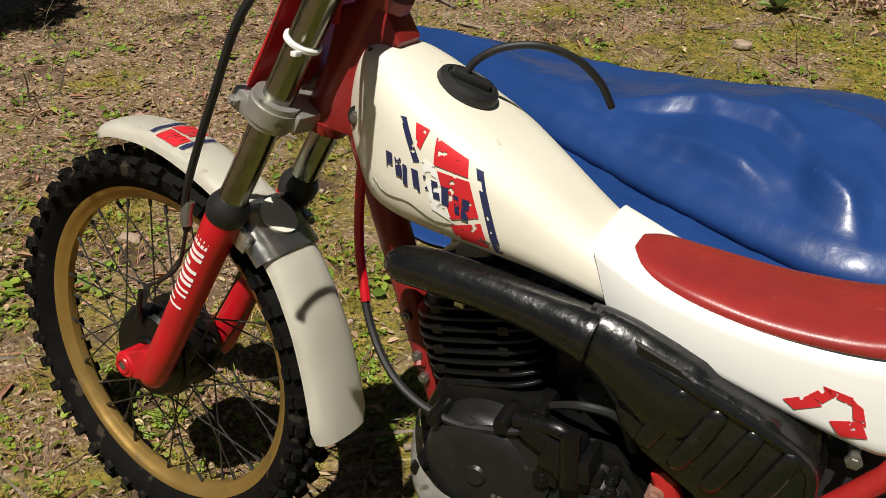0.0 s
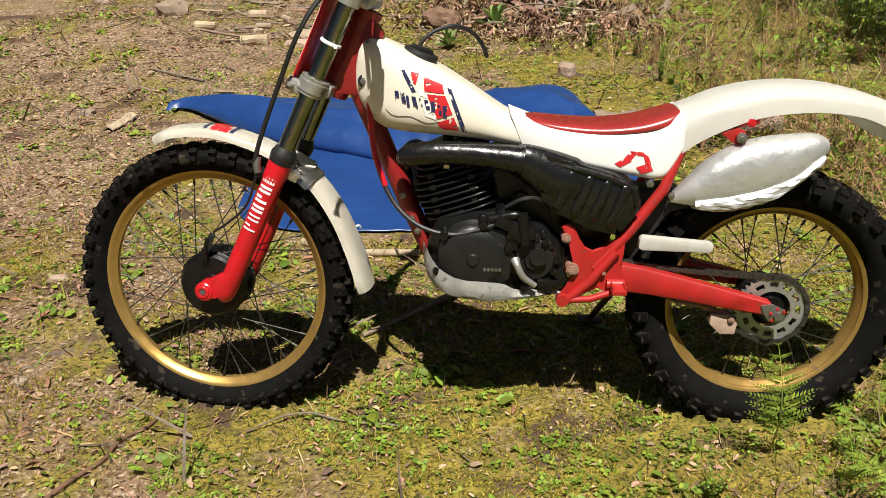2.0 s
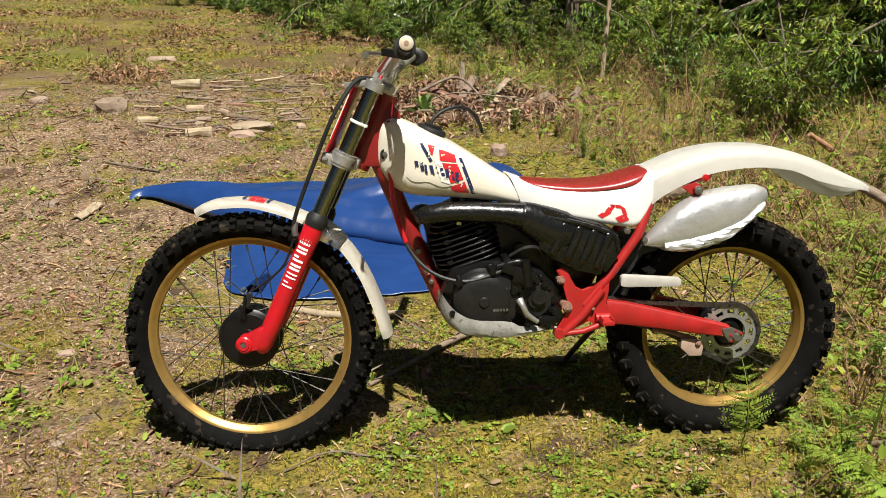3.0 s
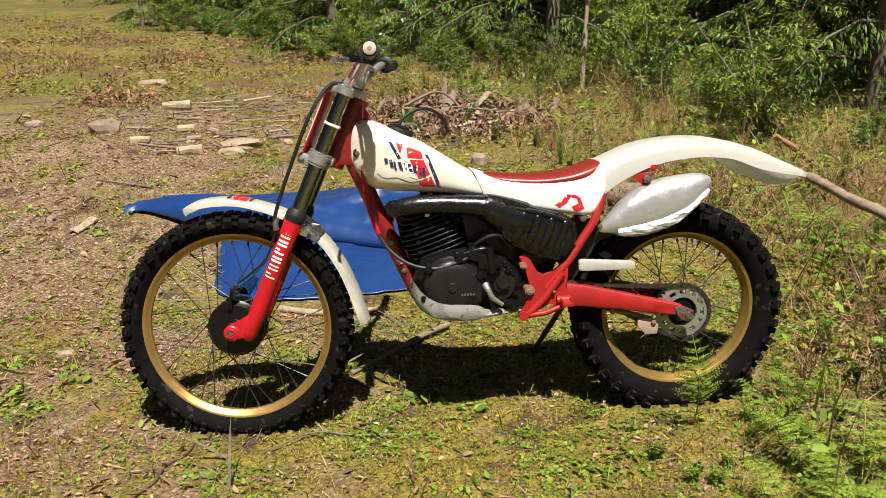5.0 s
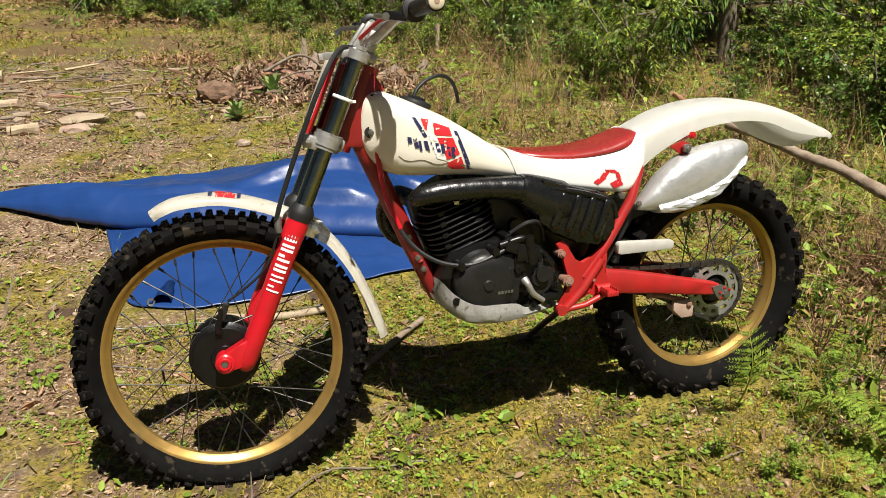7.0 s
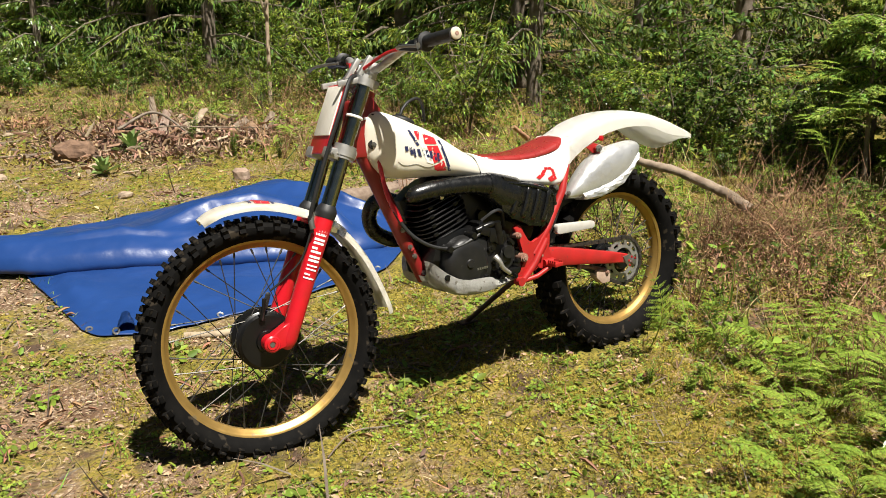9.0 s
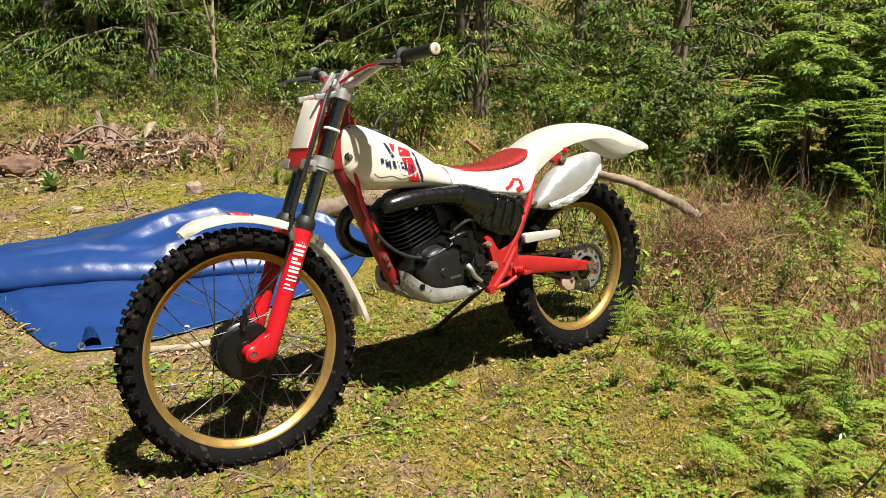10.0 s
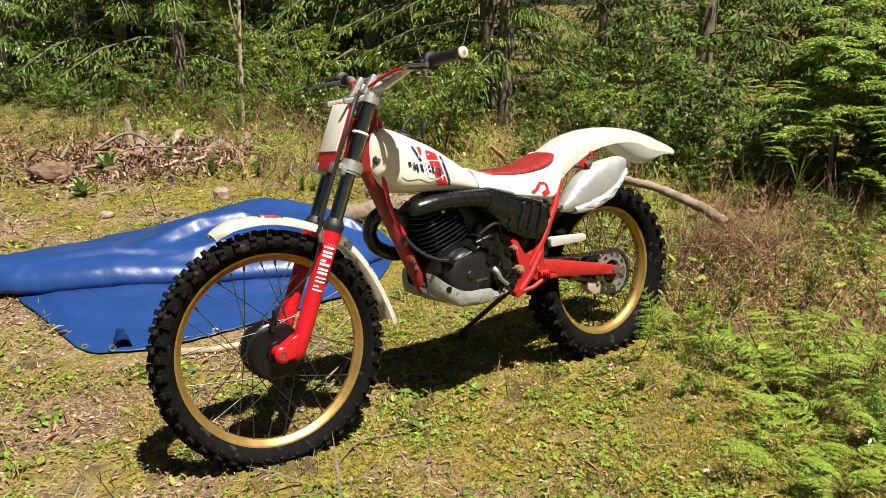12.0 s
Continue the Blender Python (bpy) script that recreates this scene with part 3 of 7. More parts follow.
# handlebar
bm = B()
bar = [(0.465, -0.43, 1.104), (0.450, -0.26, 1.098), (0.438, -0.19, 1.090), (0.408, -0.115, 1.058), (0.398, -0.07, 1.048), (0.398, 0.07, 1.048), (0.408, 0.115, 1.058), (0.438, 0.19, 1.090), (0.450, 0.26, 1.098), (0.465, 0.43, 1.104)]
tube(bm, bar, 0.0112, 14, curve=4)
tube(bm, [(0.426, -0.165, 1.080), (0.422, 0.165, 1.080)], 0.0075, 10)
handlebar = part("handlebar", bm, ALLOY, bike, "dull silver braced handlebar", at=STEER)
for sd in (-1, 1):
    bm = tube(B(), [(0.4525, sd * 0.285, 1.099), (0.453, sd * 0.290, 1.0992), (0.4535, sd * 0.297, 1.0994), (0.4538, sd * 0.300, 1.0995), (0.4642, sd * 0.42, 1.1036), (0.4652, sd * 0.432, 1.104)],
              [0.018, 0.026, 0.026, 0.0165, 0.0165, 0.019], 20)
    grip = part("grip", bm, RUBBER2, handlebar, "black rubber grip with a collar")
    bm = tube(B(), [(0.465, sd * 0.430, 1.104), (0.4655, sd * 0.436, 1.1042), (0.4657, sd * 0.4385, 1.1043)], [0.0155, 0.0155, 0.012], 20)
    end = part("grip_end", bm, CREAM, grip, "cream worn grip end with a dark centre")
    part("end_plug", tube(B(), [(0.4657, sd * 0.4380, 1.1043), (0.4659, sd * 0.4395, 1.1044)], 0.0052, 12), RUST, bike, at=STEER)
    bm = tube(B(), [(0.446, sd * 0.225, 1.094), (0.450, sd * 0.262, 1.098)], 0.017, 14)
    block(bm, (0.05, 0.026, 0.018), pose(0.423, sd * 0.245, 1.090, 0, 10, sd * 20), 0.004)
    part("lever_perch", bm, BLACK, handlebar)
    bm = tube(B(), [(0.410, sd * 0.225, 1.090), (0.383, sd * 0.265, 1.090), (0.370, sd * 0.32, 1.089), (0.373, sd * 0.385, 1.084), (0.376, sd * 0.40, 1.083)], [0.0055, 0.0048, 0.0044, 0.0042, 0.0075], 10, curve=4, flat=1.0)
    part("lever", bm, STEEL, handlebar, "dull alloy hand lever")
# cables from the bars
for nm, pts, r, mt in (("brake_cable", [(0.36, -0.05, 1.035), (0.318, -0.085, 1.03), (0.268, -0.118, 0.955), (0.215, -0.112, 0.84), (0.165, -0.104, 0.72), (0.148, -0.098, 0.665), (0.15, -0.096, 0.63)], 0.0056, RUBBER2),
                       ("brake_wire", [(0.15, -0.096, 0.64), (0.115, -0.08, 0.56), (0.06, -0.066, 0.51), (0.022, -0.058, 0.485)], 0.003, RUBBER2),
                       ("throttle_cable", [(0.43, 0.20, 1.085), (0.405, 0.12, 1.075), (0.375, 0.05, 1.05), (0.365, 0.0, 1.01), (0.36, 0.0, 0.97)], 0.0045, RED),
                       ("clutch_cable", [(0.428, -0.22, 1.092), (0.408, -0.15, 1.088), (0.385, -0.08, 1.066), (0.362, -0.035, 1.04), (0.352, -0.045, 1.0), (0.352, -0.05, 0.95)], 0.0045, RED)):
    part(nm, tube(B(), pts, r, 8, curve=6), mt, bike, at=STEER)
bm = B()
lathe(bm, [(0.0225, -0.004), (0.0245, -0.002), (0.0245, 0.002), (0.0225, 0.004)], 24)
bm.transform(Matrix.Translation((leg_x(0.925), -FORK, 0.925)) @ Matrix.Rotation(radians(25), 4, "Y") @ Matrix.Rotation(radians(90), 4, "X"))
block(bm, (0.008, 0.012, 0.006), (leg_x(0.925) + 0.02, -0.106, 0.918), 0.001)
part("cable_tie", bm, WHITE2, bike, "white plastic cable tie", at=STEER)
# speedo guide clip on fork
bm = tube(B(), [(0.152, -0.094, 0.675), (0.150, -0.098, 0.655), (0.152, -0.098, 0.640)], 0.0085, 10)
part("cable_guide", bm, STEEL, bike, at=STEER)

# number plate in front of the fork
plate_at = STEER @ Matrix.Translation((leg_x(0.93) - 0.050, 0, 0.93)) @ Matrix.Rotation(radians(25), 4, "Y")
bm = block(B(), (0.010, 0.150, 0.205), (0, 0, -0.005), 0.004)
number_plate = part("number_plate", bm, RED, bike, "red number plate holder with blank white face", at=plate_at)
part("plate_face", block(B(), (0.004, 0.122, 0.146), (-0.0065, 0, 0.018), 0.0015), WHITE, number_plate, "blank off-white plate face")

# frame: head box, down tube, cradle
bm = B()
tube(bm, [HEAD - AX * 0.095, HEAD + AX * 0.10], 0.030, 24)
tube(bm, [HEAD - AX * 0.10, HEAD - AX * 0.085], 0.035, 24)
tube(bm, [HEAD + AX * 0.09, HEAD + AX * 0.105], 0.034, 24)
plate(bm, [(0.335, 0.97), (0.395, 0.985), (0.425, 0.94), (0.40, 0.90), (0.378, 0.83), (0.372, 0.808), (0.300, 0.812)], -0.028, 0.028, 0.008)
tube(bm, [(0.362, 0, 0.83), (0.402, 0, 0.73), (0.478, 0, 0.545), (0.538, 0, 0.410)], [0.026, 0.024, 0.023, 0.022], 16)
for sd in (-1, 1):
    tube(bm, [(0.39, sd * 0.03, 0.90), (0.55, sd * 0.05, 0.80), (0.80, sd * 0.055, 0.70), (1.03, sd * 0.06, 0.655)], 0.013, 12)
    sub = B()
    tube(sub, [(0.905, sd * 0.088, 0.430), (0.975, sd * 0.088, 0.510), (1.053, sd * 0.078, 0.619), (1.09, sd * 0.070, 0.715), (1.17, sd * 0.062, 0.755), (1.25, sd * 0.055, 0.770)], [0.013, 0.013, 0.013, 0.010, 0.009, 0.009], 12)
    part("rear_subframe", sub, REDF, bike, "red steel rear frame tube")
tube(bm, [(0.475, 0.0, 0.545), (0.49, -0.028, 0.51)], 0.008, 8)
frame_ob = part("frame", bm, REDD, bike, "deep red painted steel frame with scuffs")
for x, z in ((0.484, 0.522), (0.497, 0.492), (0.525, 0.435), (0.462, 0.578)):
    part("frame_bolt", bolt(B(), (x, -0.022, z), 0.008, 0.010), STEEL, frame_ob)
# footrest bracket plates on both sides
for sd in (-1, 1):
    y0, y1 = (-0.098, -0.084) if sd < 0 else (0.084, 0.098)
    bm = plate(B(), [(0.826, 0.530), (0.842, 0.540), (0.858, 0.530), (0.878, 0.478), (0.900, 0.466), (0.930, 0.478), (0.965, 0.515), (0.978, 0.508), (0.966, 0.470), (0.966, 0.405), (0.945, 0.385), (0.92, 0.392), (0.88, 0.372), (0.856, 0.346), (0.832, 0.346), (0.822, 0.360), (0.85, 0.392), (0.868, 0.425), (0.848, 0.480)], y0, y1, 0.005)
    brk = part("footrest_bracket", bm, REDF, bike, "red steel side plate carrying footrest and swingarm")
    bm = tube(B(), [(0.846, sd * 0.10, 0.352), (0.90, sd * 0.104, 0.405), (0.952, sd * 0.104, 0.475)], 0.011, 12)
    part("brace_tube", bm, REDF, brk)
    bm = tube(B(), [(0.835, sd * 0.10, 0.352), (0.90, sd * 0.112, 0.362), (0.955, sd * 0.112, 0.382)], 0.008, 10)
    part("lower_stay", bm, REDF, brk)
    bm = tube(B(), [(0.836, sd * 0.085, 0.355), (0.836, sd * 0.112, 0.355)], 0.014, 14)
    part("boss", bm, REDF, brk)
    bm = block(B(), (0.034, 0.050, 0.012), (0.958, sd * 0.130, 0.394), 0.003)
    for k in range(5):
        for j in (-1, 1):
            block(bm, (0.004, 0.005, 0.008), (0.958 + j * 0.014, sd * (0.110 + k * 0.010), 0.403))
    tube(bm, [(0.935, sd * 0.106, 0.397), (0.975, sd * 0.106, 0.397)], 0.012, 10)
    part("footrest", bm, REDF, brk, "small folding footrest with worn rusty paint")
    for x, z, r in ((0.838, 0.505, 0.011), (0.856, 0.430, 0.015), (0.925, 0.425, 0.008)):
        bm = tube(B(), [(x, sd * 0.075, z), (x, sd * 0.106, z)], r, 12)
        bolt(bm, (x, sd * 0.106, z), r * 0.75, 0.008, sd)
        part("bracket_bolt", bm, RUST, brk, "rusty mounting bolts")
# swingarm
for sd in (-1, 1):
    rings = []
    for x, z, h, y in ((0.93, 0.412, 0.034, 0.078), (1.02, 0.401, 0.031, 0.080), (1.12, 0.382, 0.026, 0.085), (1.22, 0.361, 0.022, 0.090), (1.275, 0.350, 0.019, 0.092), (1.315, 0.341, 0.016, 0.092)):
        rings.append([Vector((x, sd * (y + a * 0.016), z + b * h)) for a, b in ((-1, -0.8), (-0.8, -1), (0.8, -1), (1, -0.8), (1, 0.8), (0.8, 1), (-0.8, 1), (-1, 0.8))])
    bm = loft(B(), rings)
    tube(bm, [(0.94, sd * 0.06, 0.412), (0.94, sd * 0.10, 0.412)], 0.034, 20)
    if sd < 0:
        tube(bm, [(0.935, -0.05, 0.40), (0.935, 0.05, 0.40)], 0.03, 16)
    arm = part("swingarm", bm, REDF, bike, "red box-section swingarm")
    bm = plate(B(), [(1.290, 0.352), (1.318, 0.356), (1.348, 0.342), (1.350, 0.318), (1.332, 0.306), (1.312, 0.314), (1.300, 0.330)], sd * 0.1075, sd * 0.111, 0.001)
    tube(bm, [(1.331, sd * 0.10, 0.328), (1.331, sd * 0.121, 0.328)], 0.010, 6)
    part("axle_adjuster", bm, STEEL, arm, "grey snail-cam axle adjuster")
    for k in range(4):
        a = 0.6 + k * 1.1
        part("adjuster_pin", bolt(B(), (1.331 + 0.017 * math.cos(a), sd * 0.111, 0.328 + 0.017 * math.sin(a)), 0.004, 0.004, sd), REDF, arm)

# sprocket, chain, guards
bm = B()
# disc made as rings with twelve round holes cut as open cells
seg = 120
radii = (0.045, 0.050, 0.056, 0.062, 0.068, 0.074, 0.080)
for y in (-0.067, -0.061):
    grid = [[bm.verts.new((1.331 + r * math.cos(2 * math.pi * k / seg), y, 0.325 + r * math.sin(2 * math.pi * k / seg))) for k in range(seg)] for r in radii]
    for i in range(len(radii) - 1):
        rm = (radii[i] + radii[i + 1]) / 2
        for k in range(seg):
            am = 2 * math.pi * (k + 0.5) / seg
            da = (am + math.pi / 12) % (math.pi / 6) - math.pi / 12
            if (da * 0.062) ** 2 + (rm - 0.062) ** 2 < 0.0088 ** 2:
                continue
            bm.faces.new((grid[i][k], grid[i][(k + 1) % seg], grid[i + 1][(k + 1) % seg], grid[i + 1][k]))
    for k in range(0, seg, 3):
        a = [grid[-1][k], grid[-1][k + 1], grid[-1][(k + 2) % seg]]
        am = 2 * math.pi * (k + 1) / seg
        tip = [bm.verts.new((1.331 + 0.087 * math.cos(am + d), y, 0.325 + 0.087 * math.sin(am + d))) for d in (0.006, -0.006)]
        bm.faces.new((a[0], a[1], a[2], tip[0], tip[1]))
part("sprocket", bm, ALLOY, rear_wheel, "grey drilled alloy rear sprocket", smooth=False)


def chain_loop():
    """Points along the drive chain, round both sprockets."""
    pts = []
    c1, r1, c2, r2 = (0.775, 0.415), 0.030, (1.331, 0.325), 0.083
    for k in range(13):
        a = radians(100 - 200 * k / 12 + 0)
        pts.append((c2[0] + r2 * math.cos(a), c2[1] + r2 * math.sin(a)))
    pts.append((1.23, 0.285))
    pts.append((1.13, 0.340))
    pts.append((0.95, 0.385))
    for k in range(7):
        a = radians(260 - 160 * k / 6)
        pts.append((c1[0] + r1 * math.cos(a), c1[1] + r1 * math.sin(a)))
    pts.append((0.93, 0.442))
    pts.append((1.10, 0.423))
    pts.append((1.22, 0.412))
    return pts


loop = chain_loop()
path = smooth_path([(x, -0.064, z) for x, z in loop + loop[:1]], 10)
length = [0.0]
for a, b in zip(path, path[1:]):
    length.append(length[-1] + (b - a).length)
n = int(length[-1] / 0.0159)
bm = B()
j = 0
for i in range(n):
    s_ = i * length[-1] / n
    while length[j + 1] < s_:
        j += 1
    p = path[j].lerp(path[j + 1], (s_ - length[j]) / max(1e-6, length[j + 1] - length[j]))
    d = (path[j + 1] - path[j]).normalized()
    m = Matrix.Translation(p) @ Matrix.Rotation(-math.atan2(d.z, d.x), 4, "Y")
    wd = 0.016 if i % 2 else 0.011
    block(bm, (0.0165, 0.002, 0.0115), m @ Matrix.Translation((0, wd / 2, 0)), 0)
    block(bm, (0.0165, 0.002, 0.0115), m @ Matrix.Translation((0, -wd / 2, 0)), 0)
    tube(bm, [m @ Vector((0.008, -wd / 2, 0)), m @ Vector((0.008, wd / 2, 0))], 0.005, 6)
part("drive_chain", bm, CHAIN, bike, "oily black drive chain", smooth=False)
bm = plate(B(), [(1.002, 0.483), (1.004, 0.507), (1.012, 0.512), (1.165, 0.499), (1.172, 0.494), (1.170, 0.478), (1.162, 0.474), (1.012, 0.478)], -0.102, -0.080, 0.005)
part("chain_guard", bm, GREYPL, bike, "white plastic chain guard")
bm = plate(B(), [(1.188, 0.318), (1.235, 0.316), (1.252, 0.295), (1.248, 0.266), (1.213, 0.266), (1.186, 0.292)], -0.084, -0.050, 0.004)
tensioner = part("chain_guide", bm, TAN, bike, "worn tan plastic chain guide")
bm = tube(B(), [(1.11, -0.07, 0.345), (1.16, -0.07, 0.335), (1.235, -0.07, 0.31)], 0.007, 8)
bolt(bm, (1.235, -0.084, 0.305), 0.008, 0.008)
bolt(bm, (1.11, -0.078, 0.345), 0.010, 0.01)
part("guide_arm", bm, RUST, tensioner)
# inner mudguard and shock
bm = plate(B(), [(1.0, 0.60), (1.09, 0.61), (1.15, 0.565), (1.075, 0.56), (1.02, 0.47), (0.985, 0.40), (0.965, 0.42)], -0.045, 0.045, 0.006)
part("inner_mudguard", bm, RUBBER2, bike, "black rubber inner mudguard")
bm = tube(B(), [(0.90, 0.0, 0.70), (1.0, 0.0, 0.47)], 0.02, 12)
helix = [(0.915 + 0.075 * k / 90 + 0.030 * math.cos(k * 0.62) * 0.92, 0.030 * math.sin(k * 0.62), 0.665 - 0.17 * k / 90 + 0.030 * math.cos(k * 0.62) * 0.39) for k in range(90)]
tube(bm, helix, 0.005, 6)
part("shock_absorber", bm, BLACK, bike)
# side stand on the far side, its colour darkened for the motorcycle's shade
bm = tube(B(), [(1.0, 0.06, 0.34), (0.992, 0.247, 0.207), (0.985, 0.434, 0.073)], 0.0095, 10)
block(bm, (0.07, 0.05, 0.008), (0.985, 0.434, 0.073), 0.002)
part("side_stand", bm, SHADEDIRON, bike, "steel side stand folded out onto the ground, coloured dark for shade")
# engine
bm = B()
plate(bm, [(0.535, 0.400), (0.520, 0.47), (0.545, 0.545), (0.60, 0.565), (0.70, 0.560), (0.79, 0.530), (0.845, 0.470), (0.835, 0.395), (0.78, 0.365), (0.60, 0.375)], -0.085, 0.085, 0.015)
engine = part("engine", bm, BLACK, bike, "black painted single-cylinder two-stroke engine")
bm = lathe(B(), [(0.0, -0.134), (0.012, -0.134), (0.015, -0.130), (0.050, -0.129), (0.068, -0.125), (0.077, -0.117), (0.081, -0.106), (0.083, -0.085)], 56, (0.628, 0, 0.458))
plate(bm, [(0.60, 0.535), (0.70, 0.53), (0.722, 0.47), (0.712, 0.405), (0.64, 0.385)], -0.122, -0.08, 0.012)
cover = part("magneto_cover", bm, COVERBLK, engine, "round black flywheel cover with worn paint")
for a in (20, 75, 140, 200, 255, 318):
    bm = lathe(B(), [(0.0, -0.130), (0.009, -0.130), (0.011, -0.124), (0.012, -0.09)], 14, (0.628 + 0.086 * math.cos(radians(a)), 0, 0.458 + 0.086 * math.sin(radians(a))))
    part("cover_lug", bm, BLACK, cover)
bm = B()
for k in range(5):
    block(bm, (0.006, 0.0012, 0.007), (0.655 + k * 0.0085, -0.1292, 0.436))
part("cover_mark", bm, STEEL, cover, "raised plain bars of worn lettering")
bm = lathe(B(), [(0.0, -0.125), (0.018, -0.125), (0.022, -0.118), (0.045, -0.115), (0.054, -0.105), (0.056, -0.07)], 36, (0.765, 0, 0.455))
lathe(bm, [(0.010, -0.132), (0.020, -0.132), (0.020, -0.12)], 20, (0.775, 0, 0.468))
gear_cover = part("gearbox_cover", bm, COVERBLK, engine, "black gearbox cover")
for i in range(9):
    a = i * 0.72
    bm = lathe(B(), [(0.0, -0.118), (0.007, -0.118), (0.008, -0.1)], 10, (0.765 + 0.052 * math.cos(a), 0, 0.455 + 0.052 * math.sin(a)))
    part("cover_stud", bm, BLACK, gear_cover)
rng = random.Random(8)
for x, z, sx, sz in ((0.70, 0.545, 0.05, 0.03), (0.725, 0.53, 0.04, 0.045), (0.745, 0.52, 0.045, 0.03), (0.69, 0.565, 0.02, 0.02), (0.80, 0.40, 0.05, 0.022), (0.715, 0.50, 0.03, 0.04)):
    bm = block(B(), (sx, 0.06, sz), pose(x, -0.095 + rng.uniform(-0.012, 0.01), z, 0, rng.uniform(-25, 25), 0), 0.006)
    part("case_block", bm, BLACK, engine)
for x, z in ((0.70, 0.56), (0.735, 0.548), (0.76, 0.525), (0.725, 0.515), (0.79, 0.50), (0.815, 0.43), (0.80, 0.385), (0.745, 0.395)):
    part("case_bolt", bolt(B(), (x, -0.115 - rng.uniform(0, 0.012), z), 0.009, 0.012), BLACK, engine)
bm = tube(B(), [(0.665, -0.118, 0.552), (0.72, -0.125, 0.565), (0.735, -0.12, 0.55)], 0.010, 10, curve=4)
part("clutch_pivot", tube(B(), [(0.735, -0.13, 0.57), (0.745, -0.13, 0.50)], 0.013, 12), BLACK, engine)
part("clutch_arm", bm, BLACK, engine)
bm = tube(B(), [(0.722, -0.128, 0.462), (0.729, -0.140, 0.448), (0.742, -0.140, 0.424), (0.770, -0.136, 0.402)], [0.011, 0.008, 0.0075, 0.0065], 12, curve=4)
part("gear_lever", bm, ALLOY, engine, "bare alloy gear lever")
for k, (x, y, z, r, h) in enumerate(((0.700, -0.120, 0.548, 0.011, 0.03), (0.742, -0.118, 0.540, 0.009, 0.025), (0.788, -0.112, 0.512, 0.008, 0.02), (0.818, -0.105, 0.452, 0.009, 0.02), (0.752, -0.122, 0.418, 0.008, 0.02), (0.712, -0.126, 0.488, 0.009, 0.02))):
    bm = tube(B(), [(x, y + h, z), (x, y, z)], r, 12)
    bolt(bm, (x, y, z), r * 0.7, 0.006)
    part("case_boss", bm, BLACK, engine)
part("chain_cover", plate(B(), [(0.80, 0.425), (0.835, 0.43), (0.85, 0.405), (0.838, 0.382), (0.80, 0.378)], -0.098, -0.070, 0.006), BLACK, engine)
part("oil_hose", tube(B(), [(0.70, -0.10, 0.575), (0.74, -0.115, 0.60), (0.78, -0.10, 0.59), (0.80, -0.08, 0.54)], 0.0055, 8, curve=5), RUBBER2, engine)
# cylinder with fins, tipped forward
CYL = pose(0.606, 0, 0.545, 0, -18, 0)
bm = block(B(), (0.115, 0.10, 0.14), CYL @ Matrix.Translation((0, 0, 0.06)), 0.02)
barrel = part("cylinder", bm, BLACK, engine, "black finned cylinder")
for k in range(9):
    z = 0.010 + k * 0.0148
    wd = 0.196 - 0.004 * abs(k - 4) if k < 7 else 0.178 - 0.018 * (k - 6)
    bm = B()
    c = [(wd / 2 * math.copysign(abs(math.cos(a)) ** 0.6, math.cos(a)), 0.086 * math.copysign(abs(math.sin(a)) ** 0.6, math.sin(a))) for a in [2 * math.pi * i / 28 for i in range(28)]]
    loft(bm, [[CYL @ Vector((x * s_, y * s_, z + dz)) for x, y in c] for s_, dz in ((0.99, 0.0), (1.0, 0.001), (1.0, 0.0032), (0.99, 0.0045))])
    part("fin", bm, BLACK, barrel)
for x in (-0.055, 0.035):
    for k in range(4):
        bm = block(B(), (0.015, 0.005, 0.012), CYL @ Matrix.Translation((x + 0.004 * k, -0.081, 0.03 + k * 0.028)), 0.002)
        part("fin_damper", bm, BLACK, barrel)
bm = B()
for k in range(3):
    loft(bm, [[CYL @ Vector(((0.085 - 0.018 * k) * math.cos(a) + 0.01, (0.075 - 0.012 * k) * math.sin(a), 0.143 + 0.011 * k + dz)) for a in [2 * math.pi * i / 24 for i in range(24)]] for dz in (0, 0.004)])
part("cylinder_head", bm, BLACK, engine, "black finned cylinder head")
bm = block(B(), (0.013, 0.006, 0.022), pose(0.566, -0.094, 0.672, 0, 4, 0), 0.002)
part("head_tag", bm, POLISH, engine, "small bright metal tag on the head fins")
bm = tube(B(), [(0.565, 0.0, 0.72), (0.575, -0.03, 0.735), (0.60, -0.045, 0.72), (0.66, -0.04, 0.71)], 0.006, 8, curve=4)
tube(bm, [(0.565, 0, 0.69), (0.565, 0, 0.73)], 0.012, 12)
part("plug_lead", bm, RUBBER2, engine)
bm = tube(B(), [(0.66, 0.0, 0.60), (0.74, 0.0, 0.60), (0.80, 0, 0.60)], [0.035, 0.03, 0.032], 16)
block(bm, (0.06, 0.05, 0.08), (0.735, -0.01, 0.595), 0.012)
lathe(bm, [(0.0, -0.06), (0.018, -0.06), (0.022, -0.02)], 16, (0.735, 0, 0.58))
part("carburettor", bm, BLACK, engine, "dark carburettor with rubber boot")
# black exhaust: down in front on the far side, and over the engine to the ribbed chamber
bm = tube(B(), [(0.54, 0.05, 0.63), (0.485, 0.13, 0.655), (0.458, 0.165, 0.61), (0.472, 0.17, 0.55), (0.54, 0.16, 0.51), (0.62, 0.15, 0.52)], 0.024, 14, curve=6)
exhaust = part("exhaust_header", bm, GLOSSBLK, bike, "black exhaust header bending past the down tube")
bm = tube(B(), [(0.462, -0.070, 0.674), (0.480, -0.081, 0.686), (0.53, -0.088, 0.694), (0.60, -0.093, 0.695), (0.67, -0.097, 0.691), (0.735, -0.100, 0.682)], [0.014, 0.024, 0.027, 0.027, 0.028, 0.034], 20, curve=5)
